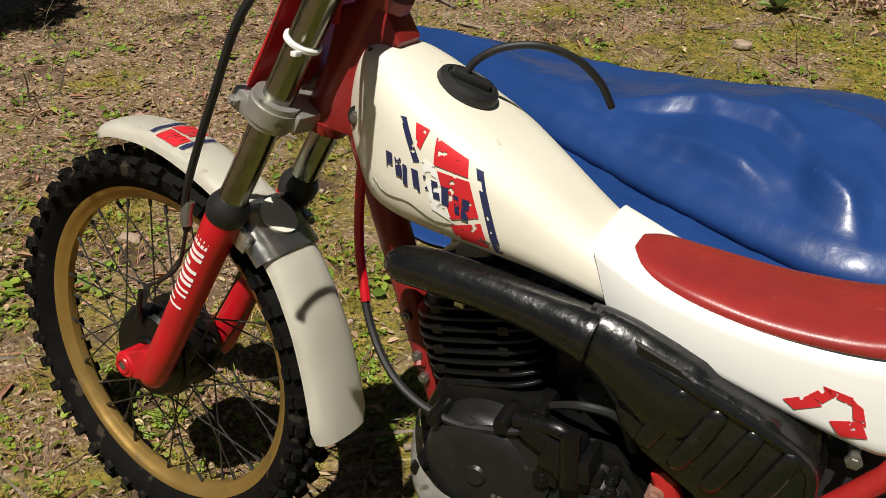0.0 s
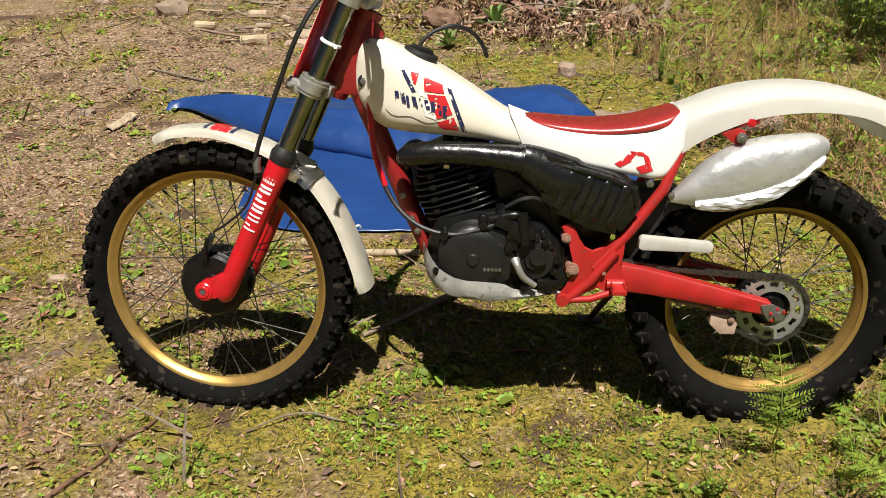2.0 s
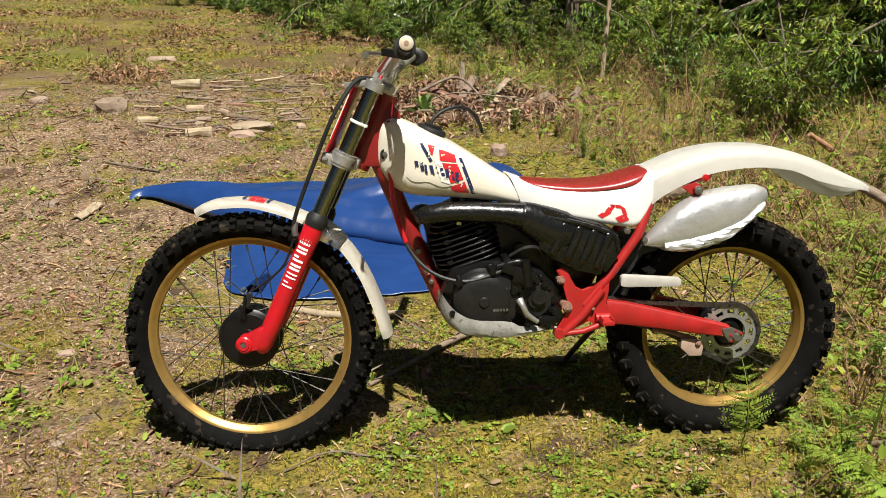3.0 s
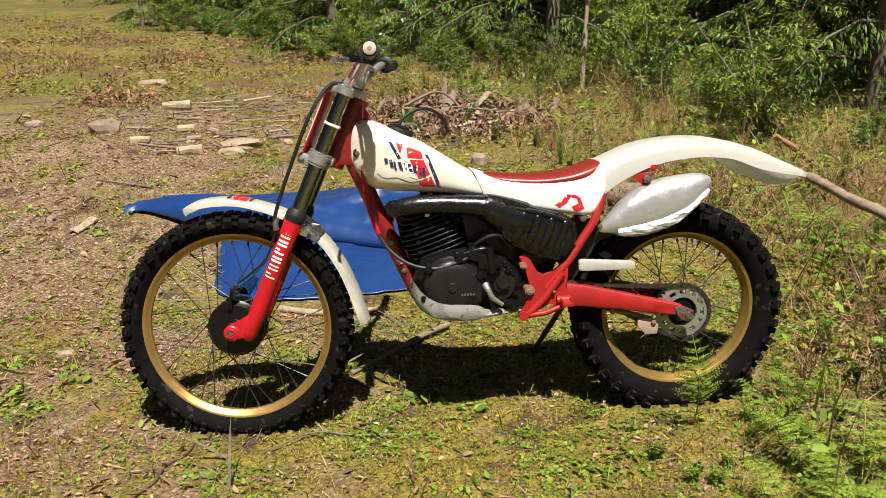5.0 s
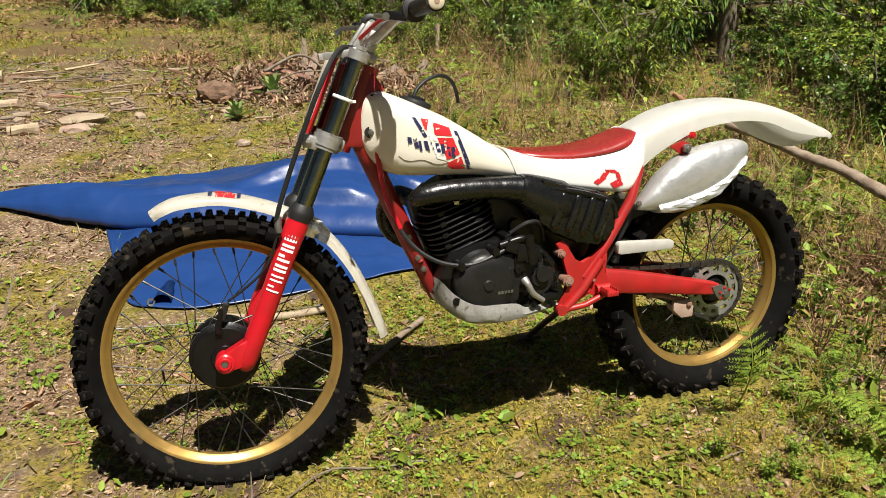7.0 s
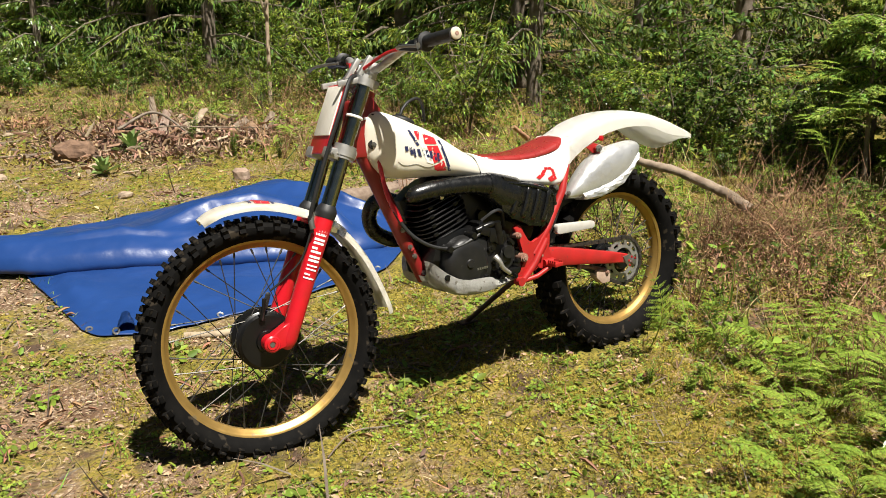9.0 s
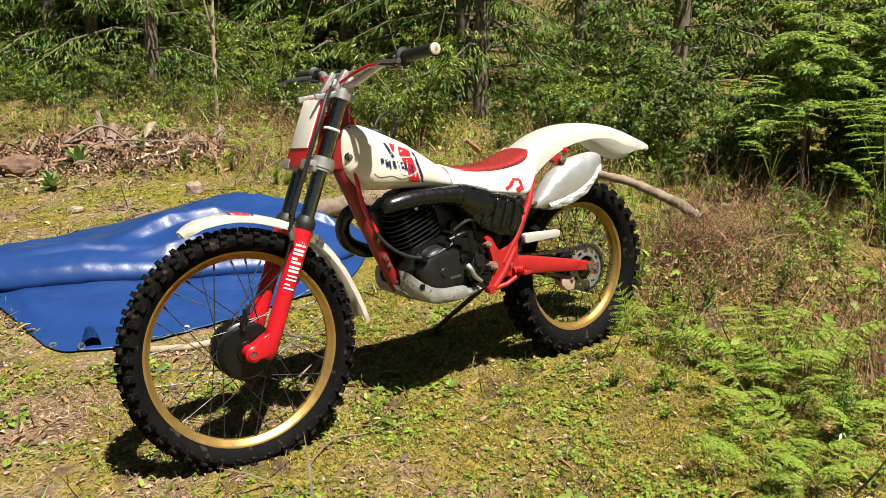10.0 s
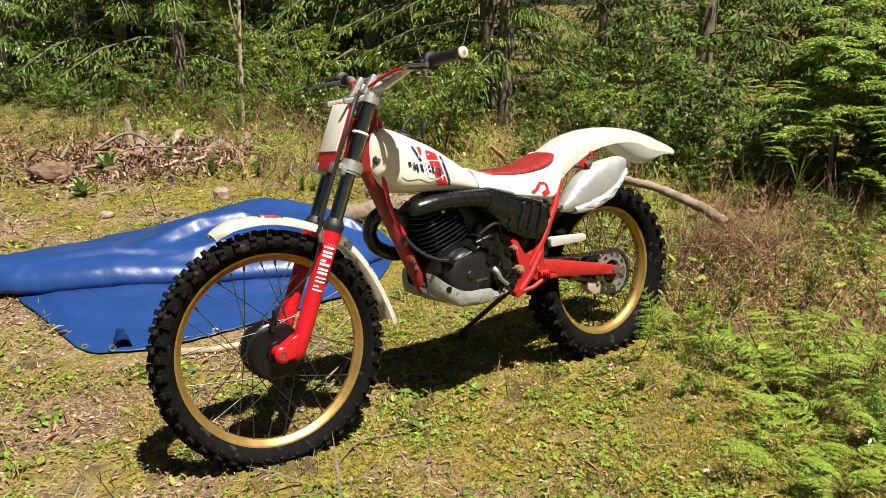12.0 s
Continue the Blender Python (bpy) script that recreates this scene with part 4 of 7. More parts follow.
tube(bm, [(0.725, -0.100, 0.684), (0.731, -0.100, 0.683)], 0.0350, 20)
tube(bm, [(0.715, -0.093, 0.685), (0.745, -0.091, 0.676), (0.785, -0.087, 0.656), (0.83, -0.083, 0.634), (0.88, -0.077, 0.612)], [0.035, 0.042, 0.052, 0.060, 0.050], 28, curve=4, flat=0.72)
part("exhaust_pipe", bm, GLOSSBLK, bike, "glossy black upper exhaust pipe")
poly = [(0.765, 0.704), (0.785, 0.699), (0.83, 0.686), (0.935, 0.660), (0.985, 0.637), (1.0, 0.607), (0.99, 0.557), (0.965, 0.522), (0.94, 0.512), (0.88, 0.527), (0.81, 0.562), (0.775, 0.592), (0.760, 0.637), (0.755, 0.672)]
bm = plate(B(), poly, -0.116, -0.020, 0.026)
chamber = part("ribbed_chamber", bm, GLOSSBLK, bike, "ribbed glossy black expansion chamber")
for k in range(4):
    x0 = 0.842 + k * 0.040
    z0, z1 = 0.660 - k * 0.010, 0.578 - k * 0.013
    bm = tube(B(), [(x0 + 0.004, -0.112, z0 + 0.004), (x0, -0.118, z0 - 0.004), (x0 - 0.014, -0.120, (z0 + z1) / 2), (x0 - 0.030, -0.118, z1 + 0.006), (x0 - 0.034, -0.112, z1)], [0.005, 0.0105, 0.0115, 0.0105, 0.005], 14, curve=4, flat=0.42)
    part("rib", bm, GLOSSBLK, chamber)
bm = tube(B(), [(0.80, -0.112, 0.680), (0.90, -0.115, 0.656), (0.975, -0.112, 0.624), (0.99, -0.110, 0.582)], 0.007, 8, curve=5)
part("seam", bm, GLOSSBLK, chamber)
bm = B()
bolt(bm, (1.018, -0.088, 0.632), 0.009, 0.008)
part("stay_bolt", bolt(B(), (1.067, -0.09, 0.606), 0.008, 0.008), STEEL, bike)
tube(bm, [(1.018, -0.06, 0.632), (1.018, -0.09, 0.632)], 0.006, 10)
part("panel_bolt", bm, STEEL, bike, "dull steel mounting bolts")
bm = plate(B(), [(0.655, 0.69), (0.72, 0.70), (0.95, 0.655), (0.985, 0.57), (0.94, 0.47), (0.84, 0.44), (0.74, 0.48), (0.69, 0.54)], -0.045, 0.055, 0.012)
part("airbox", bm, BLACK, bike, "dull black airbox behind the engine")
bm = plate(B(), [(0.475, 0.66), (0.53, 0.70), (0.56, 0.60), (0.56, 0.46), (0.535, 0.44)], 0.0, 0.05, 0.008)
part("engine_mount", bm, BLACK, bike)
# skid plate
rings = []
for x, zb, zt, w in dense([(0.512, 0.430, 0.478, 0.056), (0.522, 0.408, 0.470, 0.098), (0.544, 0.386, 0.443, 0.130), (0.575, 0.370, 0.424, 0.142), (0.61, 0.362, 0.412, 0.144), (0.66, 0.357, 0.408, 0.142), (0.70, 0.357, 0.402, 0.138), (0.725, 0.360, 0.388, 0.132), (0.76, 0.363, 0.386, 0.124), (0.80, 0.365, 0.378, 0.108), (0.84, 0.367, 0.372, 0.092)], 4):
    rings.append([Vector((x, s_ * w * f, zb + (zt - zb) * g - (0.003 if s_ == 0 else 0))) for s_, f, g in ((-1, 0.955, 1.0), (-1, 0.985, 0.72), (-1, 1.0, 0.42), (-1, 0.965, 0.14), (-1, 0.86, 0.0), (0, 0, 0), (1, 0.86, 0.0), (1, 0.965, 0.14), (1, 1.0, 0.42), (1, 0.985, 0.72), (1, 0.955, 1.0))])
bm = loft(B(), rings, closed=False)
for v in bm.verts:
    v.co.y += 0.004 * noise.noise(Vector((v.co.x * 40, v.co.y * 9, v.co.z * 40)))
    v.co.z += 0.003 * noise.noise(Vector((v.co.x * 30, v.co.y * 20, 7)))
bmesh.ops.solidify(bm, geom=bm.faces, thickness=0.004)
part("skid_plate", bm, SKID, bike, "scuffed grey alloy skid plate under the engine")
# clutch cable to the engine
bm = tube(B(), [(0.392, -0.035, 0.93), (0.392, -0.045, 0.80), (0.405, -0.062, 0.68), (0.44, -0.085, 0.59), (0.50, -0.11, 0.535), (0.58, -0.12, 0.515), (0.66, -0.122, 0.535), (0.70, -0.12, 0.556)], 0.0055, 8, curve=6)
part("clutch_cable", bm, RUBBER2, bike)
bm = tube(B(), [(0.393, -0.036, 0.86), (0.392, -0.046, 0.79), (0.402, -0.060, 0.69), (0.428, -0.078, 0.615)], 0.0066, 8, curve=6)
part("cable_sleeve", bm, RED, bike, "red cable sleeve")

# tank
tank_rows = dense([(0.362, 0.812, 0.888, 0.030), (0.370, 0.794, 0.918, 0.038), (0.388, 0.768, 0.935, 0.054), (0.418, 0.743, 0.934, 0.080), (0.46, 0.733, 0.917, 0.095), (0.52, 0.728, 0.888, 0.100), (0.58, 0.723, 0.859, 0.096), (0.64, 0.714, 0.825, 0.086), (0.69, 0.704, 0.794, 0.077), (0.722, 0.698, 0.775, 0.073)], 3)
bm = body(B(), tank_rows, 40, 0.55, 0.62, lean=lambda x: 0.42 * max(0.0, (x - 0.55) / 0.17))
tank = part("fuel_tank", bm, TANKW, bike, "cream fuel tank with torn red and blue stickers")


def on_tank(x, z, off=0.0012):
    """A point on the left flank of the tank."""
    best = None
    lean = 0.42 * max(0.0, (x - 0.55) / 0.17)
    xs = x
    for _ in range(4):
        rows = tank_rows
        i = max(0, min(len(rows) - 2, sum(1 for r in rows if r[0] <= xs) - 1))
        f = (xs - rows[i][0]) / (rows[i + 1][0] - rows[i][0])
        zb, zt, w = (rows[i][k] * (1 - f) + rows[i + 1][k] * f for k in (1, 2, 3))
        zc, h = (zb + zt) / 2, (zt - zb) / 2
        xs = x + lean * (z - zc)
    s = max(-0.999, min(0.999, (z - zc) / h))
    sa = math.copysign(abs(s) ** (1 / 0.62), s)
    ca = math.sqrt(1 - sa * sa)
    return Vector((x, -w * ca ** 0.55 - off, z + off * sa))


def decal(name, poly, mat, lift, holes=0.0, n=26, parent=None, seed=0.0, label="", fn=None):
    """A thin sticker laid on a surface, cut by the outline poly (x, z) and torn away in places."""
    fn = fn or on_tank
    xs, zs = [p[0] for p in poly], [p[1] for p in poly]
    x0, x1, z0, z1 = min(xs), max(xs), min(zs), max(zs)
    # four-cornered outline filled by an even grid
    a, b, c, d = [Vector((p[0], p[1], 0)) for p in poly]
    bm = B()
    nv = max(2, int(n * (b - a).length / max((b - a).length, (d - a).length)))
    nu = max(2, int(n * (d - a).length / max((b - a).length, (d - a).length)))
    grid = []
    for j in range(nu + 1):
        row = []
        for i in range(nv + 1):
            u, v = i / nv, j / nu
            p = (a * (1 - u) + b * u) * (1 - v) + (d * (1 - u) + c * u) * v
            row.append(bm.verts.new(fn(p.x, p.y, lift)))
        grid.append(row)
    for j in range(nu):
        for i in range(nv):
            u, v = (i + 0.5) / nv, (j + 0.5) / nu
            p = (a * (1 - u) + b * u) * (1 - v) + (d * (1 - u) + c * u) * v
            if holes and noise.noise(Vector((p.x * 95 + seed, p.y * 95, seed))) + 0.5 * noise.noise(Vector((p.x * 210, p.y * 210, seed))) > holes:
                continue
            bm.faces.new((grid[j][i], grid[j][i + 1], grid[j + 1][i + 1], grid[j + 1][i]))
    bmesh.ops.delete(bm, geom=[v for v in bm.verts if not v.link_faces], context="VERTS")
    return part(name, bm, mat, parent, label)


decal("sticker_red", [(0.487, 0.873), (0.505, 0.868), (0.498, 0.845), (0.492, 0.850)], REDCAL, 0.0012, 0.35, 20, tank, 1.0)
decal("sticker_red", [(0.515, 0.862), (0.556, 0.845), (0.560, 0.826), (0.517, 0.832)], REDCAL, 0.0012, 0.42, 40, tank, 2.0)
decal("sticker_red", [(0.522, 0.826), (0.562, 0.822), (0.578, 0.782), (0.545, 0.772)], REDCAL, 0.0012, 0.42, 40, tank, 3.0)
decal("sticker_red", [(0.545, 0.764), (0.581, 0.776), (0.593, 0.745), (0.552, 0.748)], REDCAL, 0.0012, 0.36, 40, tank, 4.0, "torn red sticker")
decal("sticker_blue", [(0.466, 0.876), (0.474, 0.876), (0.499, 0.831), (0.491, 0.829)], BLUECAL, 0.0012, 0.42, 40, tank, 5.0)
decal("sticker_blue", [(0.566, 0.838), (0.575, 0.835), (0.610, 0.742), (0.600, 0.742)], BLUECAL, 0.0012, 0.5, 50, tank, 6.0, "dark blue sticker stripe")
# plain bars where lettering has half flaked off
rng = random.Random(17)
x0 = 0.452
while x0 < 0.566:
    wd, tall, slant = rng.choice((0.004, 0.006, 0.009)), rng.uniform(0.016, 0.027), rng.uniform(0.001, 0.006)
    z0 = 0.834 - 0.30 * (x0 - 0.452) - rng.uniform(0, 0.004)
    decal("sticker_bar", [(x0, z0), (x0 + wd, z0 - 0.001), (x0 + wd + slant, z0 - tall), (x0 + slant, z0 - tall + 0.001)], BLUECAL, 0.0020, 0.22, 22, tank, x0 * 700)
    x0 += wd + rng.uniform(0.003, 0.007)
# pale torn backing of the stickers
decal("sticker_backing", [(0.500, 0.838), (0.522, 0.830), (0.548, 0.768), (0.520, 0.778)], WHITE2, 0.0009, 0.2, 40, tank, 21.0, "torn white backing")
# seam, bolt, cap
bm = B()
tube(bm, [on_tank(0.432 + 0.0115 * k, 0.79 - 0.033 * (k / 14) ** 0.6 - 0.004 * math.sin(k), 0.0002) for k in range(15)], 0.0008, 5)
part("tank_seam", bm, STEEL, tank)
bm = tube(B(), [(0.381, -0.030, 0.844), (0.381, -0.044, 0.844)], 0.0145, 20)
part("mount_rubber", bm, RUBBER2, tank)
bm = B()
bolt(bm, (0.381, -0.043, 0.844), 0.009, 0.009)
part("mount_bolt", bm, STEEL, tank)
CAP = pose(0.503, 0, 0.896, 0, 21, 0)
bm = B()
loft(bm, [[CAP @ Vector((r * math.cos(2 * math.pi * k / 36), r * math.sin(2 * math.pi * k / 36), z)) for k in range(36)] for r, z in ((0.038, -0.010), (0.040, 0.004), (0.038, 0.010), (0.030, 0.013), (0.028, 0.010))])
block(bm, (0.05, 0.016, 0.012), CAP @ pose(0, 0, 0.014, 0, 0, 25), 0.004)
cap = part("filler_cap", bm, RUBBER2, bike, "black plastic filler cap")
bm = tube(B(), [(0.500, -0.004, 0.912), (0.512, 0.0, 0.932), (0.540, 0.008, 0.951), (0.578, 0.024, 0.958), (0.615, 0.055, 0.944), (0.640, 0.085, 0.915), (0.654, 0.108, 0.882)], 0.0048, 10, curve=6)
part("breather_hose", bm, RUBBER2, cap, "black rubber breather hose")

# seat unit
unit_rows = dense([(0.722, 0.697, 0.782, 0.074), (0.745, 0.694, 0.772, 0.078), (0.80, 0.682, 0.751, 0.084), (0.90, 0.659, 0.742, 0.088), (1.00, 0.639, 0.749, 0.088), (1.045, 0.635, 0.764, 0.087), (1.066, 0.660, 0.781, 0.087), (1.085, 0.698, 0.790, 0.085)], 4)
bm = body(B(), unit_rows, 48, 0.36, 0.28, lean=lambda x: 0.42 if x < 0.74 else max(0, 0.42 - (x - 0.74) * 3))
unit = part("seat_unit", bm, WHITE2, bike, "white plastic seat unit and side panels")


def on_unit(x, z, off=0.0012):
    rows = unit_rows
    i = max(0, min(len(rows) - 2, sum(1 for r in rows if r[0] <= x) - 1))
    f = (x - rows[i][0]) / (rows[i + 1][0] - rows[i][0])
    zb, zt, w = (rows[i][k] * (1 - f) + rows[i + 1][k] * f for k in (1, 2, 3))
    zc, h = (zb + zt) / 2, (zt - zb) / 2
    s = max(-0.999, min(0.999, (z - zc) / h))
    sa = math.copysign(abs(s) ** (1 / 0.28), s)
    return Vector((x, -w * math.sqrt(1 - sa * sa) ** 0.36 - off, z))


EMBLEM = (((0.936, 0.676), (0.960, 0.690), (0.974, 0.682), (0.950, 0.668)), ((0.958, 0.690), (0.970, 0.704), (0.984, 0.700), (0.973, 0.685)),
          ((0.968, 0.705), (0.998, 0.702), (1.000, 0.693), (0.980, 0.696)), ((0.997, 0.701), (1.010, 0.693), (1.018, 0.674), (1.004, 0.679)),
          ((0.984, 0.668), (1.012, 0.679), (1.023, 0.661), (0.998, 0.653)))
for k, quad in enumerate(EMBLEM):
    decal("sticker_red", quad, REDCAL, 0.0012, 0.44, 26, unit, 31.0 + k, "torn red emblem sticker" if k == 4 else "", fn=on_unit)
seat_rows = dense([(0.742, 0.758, 0.768, 0.028), (0.765, 0.748, 0.766, 0.056), (0.82, 0.741, 0.760, 0.072), (0.90, 0.737, 0.756, 0.080), (0.98, 0.742, 0.763, 0.082), (1.04, 0.753, 0.779, 0.080), (1.072, 0.764, 0.790, 0.070), (1.082, 0.771, 0.788, 0.052)], 4)
SEAT_SECTION = ((0.0, 1.0), (0.45, 0.985), (0.74, 0.93), (0.88, 0.82), (0.955, 0.62), (0.99, 0.40), (1.0, 0.20), (0.985, 0.06), (0.94, 0.0))
bm = loft(B(), [[Vector((x, -w * a, zb + (zt - zb) * b)) for a, b in SEAT_SECTION] + [Vector((x, w * 0.94 * a, zb + (zt - zb) * b)) for a, b in SEAT_SECTION[:0:-1]] for x, zb, zt, w in seat_rows])
seat = part("seat", bm, REDSEAT, bike, "low red vinyl seat pad")
bm = B()
for sd in (-1, 1):
    tube(bm, [(x, sd * w * 0.95, zb + 0.001) for x, zb, zt, w in seat_rows[2:-2]], 0.003, 6)
part("seat_trim", bm, RUBBER2, seat)


def shell(rows, thick=0.003, lip=0.35, crown=9):
    """A mudguard: rows (x, z of the crown, z of the edge, half width, forward share of the edge)."""
    rings = []
    for x, zt, ze, w, dx in rows:
        ring = []
        for k in range(crown):
            a = math.pi * k / (crown - 1)
            c, s = math.cos(a), math.sin(a)
            f = 1 - abs(s) ** lip
            ring.append(Vector((x + dx * f, -w * math.copysign(abs(c) ** 0.75, c), zt + (ze - zt) * f)))
        rings.append(ring)
    bm = loft(bmesh.new(), rings, closed=False)
    bmesh.ops.solidify(bm, geom=bm.faces, thickness=thick)
    return bm


rows = dense([(1.078, 0.792, 0.699, 0.083, 0.006), (1.115, 0.807, 0.722, 0.083, 0.0), (1.171, 0.829, 0.752, 0.084, 0.0), (1.24, 0.844, 0.778, 0.085, 0.0), (1.309, 0.850, 0.790, 0.086, 0.0), (1.39, 0.847, 0.793, 0.087, 0.0), (1.47, 0.832, 0.780, 0.088, -0.004), (1.554, 0.803, 0.745, 0.088, -0.012), (1.63, 0.765, 0.722, 0.086, -0.012), (1.685, 0.736, 0.710, 0.080, -0.01), (1.712, 0.719, 0.706, 0.064, -0.012), (1.722, 0.712, 0.705, 0.040, -0.012)], 3)
bm = shell(rows, 0.003, 0.5, 17)
for v in bm.verts:
    # the tail is twisted: its far edge hangs
    twist = max(0.0, min(1.0, (v.co.x - 1.42) / 0.24))
    v.co.z -= 0.036 * twist * max(0.0, v.co.y / 0.088) ** 1.3
    v.co.z += 0.016 * twist * max(0.0, -v.co.y / 0.088) ** 1.5
rear_fender = part("rear_fender", bm, FENDERW, bike, "long white plastic rear mudguard")
bm = B()
bolt(bm, (1.225, -0.087, 0.770), 0.010, 0.008)
part("fender_bolt", bm, RED, rear_fender)
bm = plate(B(), [(1.165, 0.745), (1.20, 0.757), (1.222, 0.748), (1.218, 0.722), (1.195, 0.722)], -0.082, -0.076, 0.002)
tube(bm, [(1.206, -0.06, 0.738), (1.206, -0.096, 0.738)], 0.0105, 16)
part("silencer_bracket", bm, REDF, bike)
bm = B()
lathe(bm, [(0.0, -0.106), (0.005, -0.106), (0.006, -0.101), (0.011, -0.100), (0.012, -0.094)], 20, (1.206, 0, 0.738))
part("silencer_bolt", bm, STEEL, bike)
# silencer: dented silver body with a crumpled wrap along its lower edge
rows = dense([(1.066, 0.588, 0.602, 0.012), (1.095, 0.583, 0.635, 0.028), (1.14, 0.578, 0.683, 0.040), (1.20, 0.580, 0.722, 0.046), (1.26, 0.596, 0.738, 0.047), (1.32, 0.627, 0.745, 0.044), (1.365, 0.668, 0.747, 0.036), (1.392, 0.697, 0.738, 0.024), (1.400, 0.708, 0.727, 0.012)], 4)
bm = body(B(), rows, 32, 0.85, 0.85, yc=-0.078)
silencer = part("silencer", bm, SILVER, bike, "dented silver exhaust silencer")
rows2 = [(x, zb - 0.004, zb + (zt - zb) * 0.30, w * 0.98) for x, zb, zt, w in rows[6:-5]]
bm = body(B(), rows2, 40, 0.8, 0.8, yc=-0.083)
for v in bm.verts:
    k = Vector((v.co.x * 26, v.co.y * 26, v.co.z * 60))
    v.co += Vector((0, -1, -0.4)) * (0.006 * noise.noise(k) + 0.004 * noise.noise(k * 2.7))
part("crumpled_skin", bm, SILVER, silencer, "crumpled torn metal skin along the lower edge", smooth=False)

# front mudguard
arc = [(-0.140, 0.700), (-0.115, 0.714), (-0.072, 0.727), (0.019, 0.729), (0.11, 0.706), (0.18, 0.676), (0.222, 0.650), (0.275, 0.600), (0.320, 0.530), (0.350, 0.460), (0.370, 0.400), (0.383, 0.352)]
pts = smooth_path([(x + 0.008, 0, z) for x, z in arc], 4)
rings = []
for i, p in enumerate(pts):
    d = (pts[min(i + 1, len(pts) - 1)] - pts[max(i - 1, 0)]).normalized()
    nrm = Vector((-d.z, 0, d.x))
    w = (0.048 + 0.011 * max(0.0, i - 20) / 24) * min(1.0, 0.62 + 0.38 * min(i, 5) / 5)
    if i > len(pts) - 3:
        w *= 0.86 + 0.07 * (len(pts) - 1 - i)
    rings.append([p + Vector((0, -w * math.copysign(abs(math.cos(a)) ** 0.8, math.cos(a)), 0)) - nrm * 0.024 * (1 - math.sin(a) ** 0.7) for a in [math.pi * k / 12 for k in range(13)]])
bm = loft(B(), rings, closed=False)
bmesh.ops.solidify(bm, geom=bm.faces, thickness=0.003)
front_fender = part("front_fender", bm, WHITE, bike, "cream plastic front mudguard", at=STEER)


def on_fender(s, y, off=0.0015):
    i = max(0, min(len(pts) - 2, int(s)))
    f = s - i
    p = pts[i].lerp(pts[i + 1], f)
    d = (pts[i + 1] - pts[i]).normalized()
    nrm = Vector((-d.z, 0, d.x))
    c = max(-1, min(1, -y / 0.048))
    ca = abs(c) ** (1 / 0.8)
    sa = math.sqrt(max(0, 1 - ca * ca))
    return p + Vector((0, y, 0)) - nrm * 0.024 * (1 - sa ** 0.7) + nrm * off


for k, (s0, s1, y0, y1, mt) in enumerate(((11.0, 11.35, -0.034, 0.030, BLUECAL), (11.6, 13.2, -0.005, 0.034, REDCAL), (11.7, 13.5, -0.038, -0.010, REDCAL), (13.7, 14.05, -0.036, 0.030, BLUECAL))):
    decal("sticker", [(s0, y0), (s1, y0), (s1 + 0.1, y1), (s0 + 0.1, y1)], mt, 0.0015, 0.42, 24, front_fender, 40.0 + k, "red and blue sticker" if k == 1 else "", fn=on_fender)
# alloy brace across the mudguard
rings = []
for i, p in enumerate(pts[21:28]):
    j = 21 + i
    d = (pts[j + 1] - pts[j - 1]).normalized()
    nrm = Vector((-d.z, 0, d.x))
    rings.append([p + Vector((0, -0.062 * math.copysign(abs(math.cos(a)) ** 0.8, math.cos(a)), 0)) - nrm * (0.032 * (1 - math.sin(a) ** 0.7) - 0.004) for a in [math.pi * k / 12 for k in range(13)]])
bm = loft(B(), rings, closed=False)
bmesh.ops.solidify(bm, geom=bm.faces, thickness=0.004)
for sd in (-1, 1):
    block(bm, (0.05, 0.012, 0.03), pose(0.213, sd * 0.062, 0.635, 0, 25, 0), 0.003)
    bolt(bm, (0.222, sd * 0.068, 0.655), 0.007, 0.006, sd)
    bolt(bm, (0.236, sd * 0.066, 0.628), 0.007, 0.006, sd)
brace = part("fork_brace", bm, POLISH, bike, "polished alloy fork brace over the mudguard", at=STEER)
bm = B()
c = pts[24]
d = (pts[25] - pts[23]).normalized()
nrm = Vector((-d.z, 0, d.x))
loft(bm, [[c + d * 0.030 * math.cos(a) + Vector((0, 0.030 * math.sin(a), 0)) + nrm * (off - 0.003 * math.sin(a) ** 2) for a in [2 * math.pi * k / 24 for k in range(24)]] for off in (0.004, 0.0075)])
part("brace_window", bm, WHITE, brace, "oval cut-out showing the mudguard")

# ---- tarpaulin ----


def sheet(name, front, back, rise, n=70, m=50, seed=0.0, fold=0.035, parent=None, extra=None):
    """A loose sheet between a front and a back edge, with soft folds."""
    f, b = smooth_path(front, 10), smooth_path(back, 10)

    def along(p, u):
        s = u * (len(p) - 1)
        i = min(len(p) - 2, int(s))
        return p[i].lerp(p[i + 1], s - i)
    verts, faces = [], []
    for j in range(m + 1):
        v = j / m
        for i in range(n + 1):
            u = i / n
            p = along(f, u).lerp(along(b, u), v)
            gz = ground_z(p.x, p.y)
            tuck = 1 - max(0.0, 1 - u / 0.35) * max(0.0, 1 - v / 0.5)
            h = rise(u, v) * tuck + (extra(p.x, p.y) * min(1, 6 * v) if extra else 0)
            w = (1 - abs(noise.noise(Vector((p.x * 1.1 + seed, p.y * 2.3 + p.x * 0.8, seed))))) ** 3 + 0.45 * (1 - abs(noise.noise(Vector((p.x * 2.6 + p.y, p.y * 2.2 - p.x, seed + 3))))) ** 4
            verts.append((p.x, p.y, gz + 0.007 + h * (0.96 + 0.08 * w) + fold * w * tuck * min(1, 1.8 * u + 0.1) * min(1, 4 * v + 0.15) * (1 - v ** 2)))
        # rows run from front to back
    for j in range(m):
        for i in range(n):
            a = j * (n + 1) + i
            faces.append((a, a + 1, a + n + 2, a + n + 1))
    return raw(name, verts, faces, TARP, parent, True)


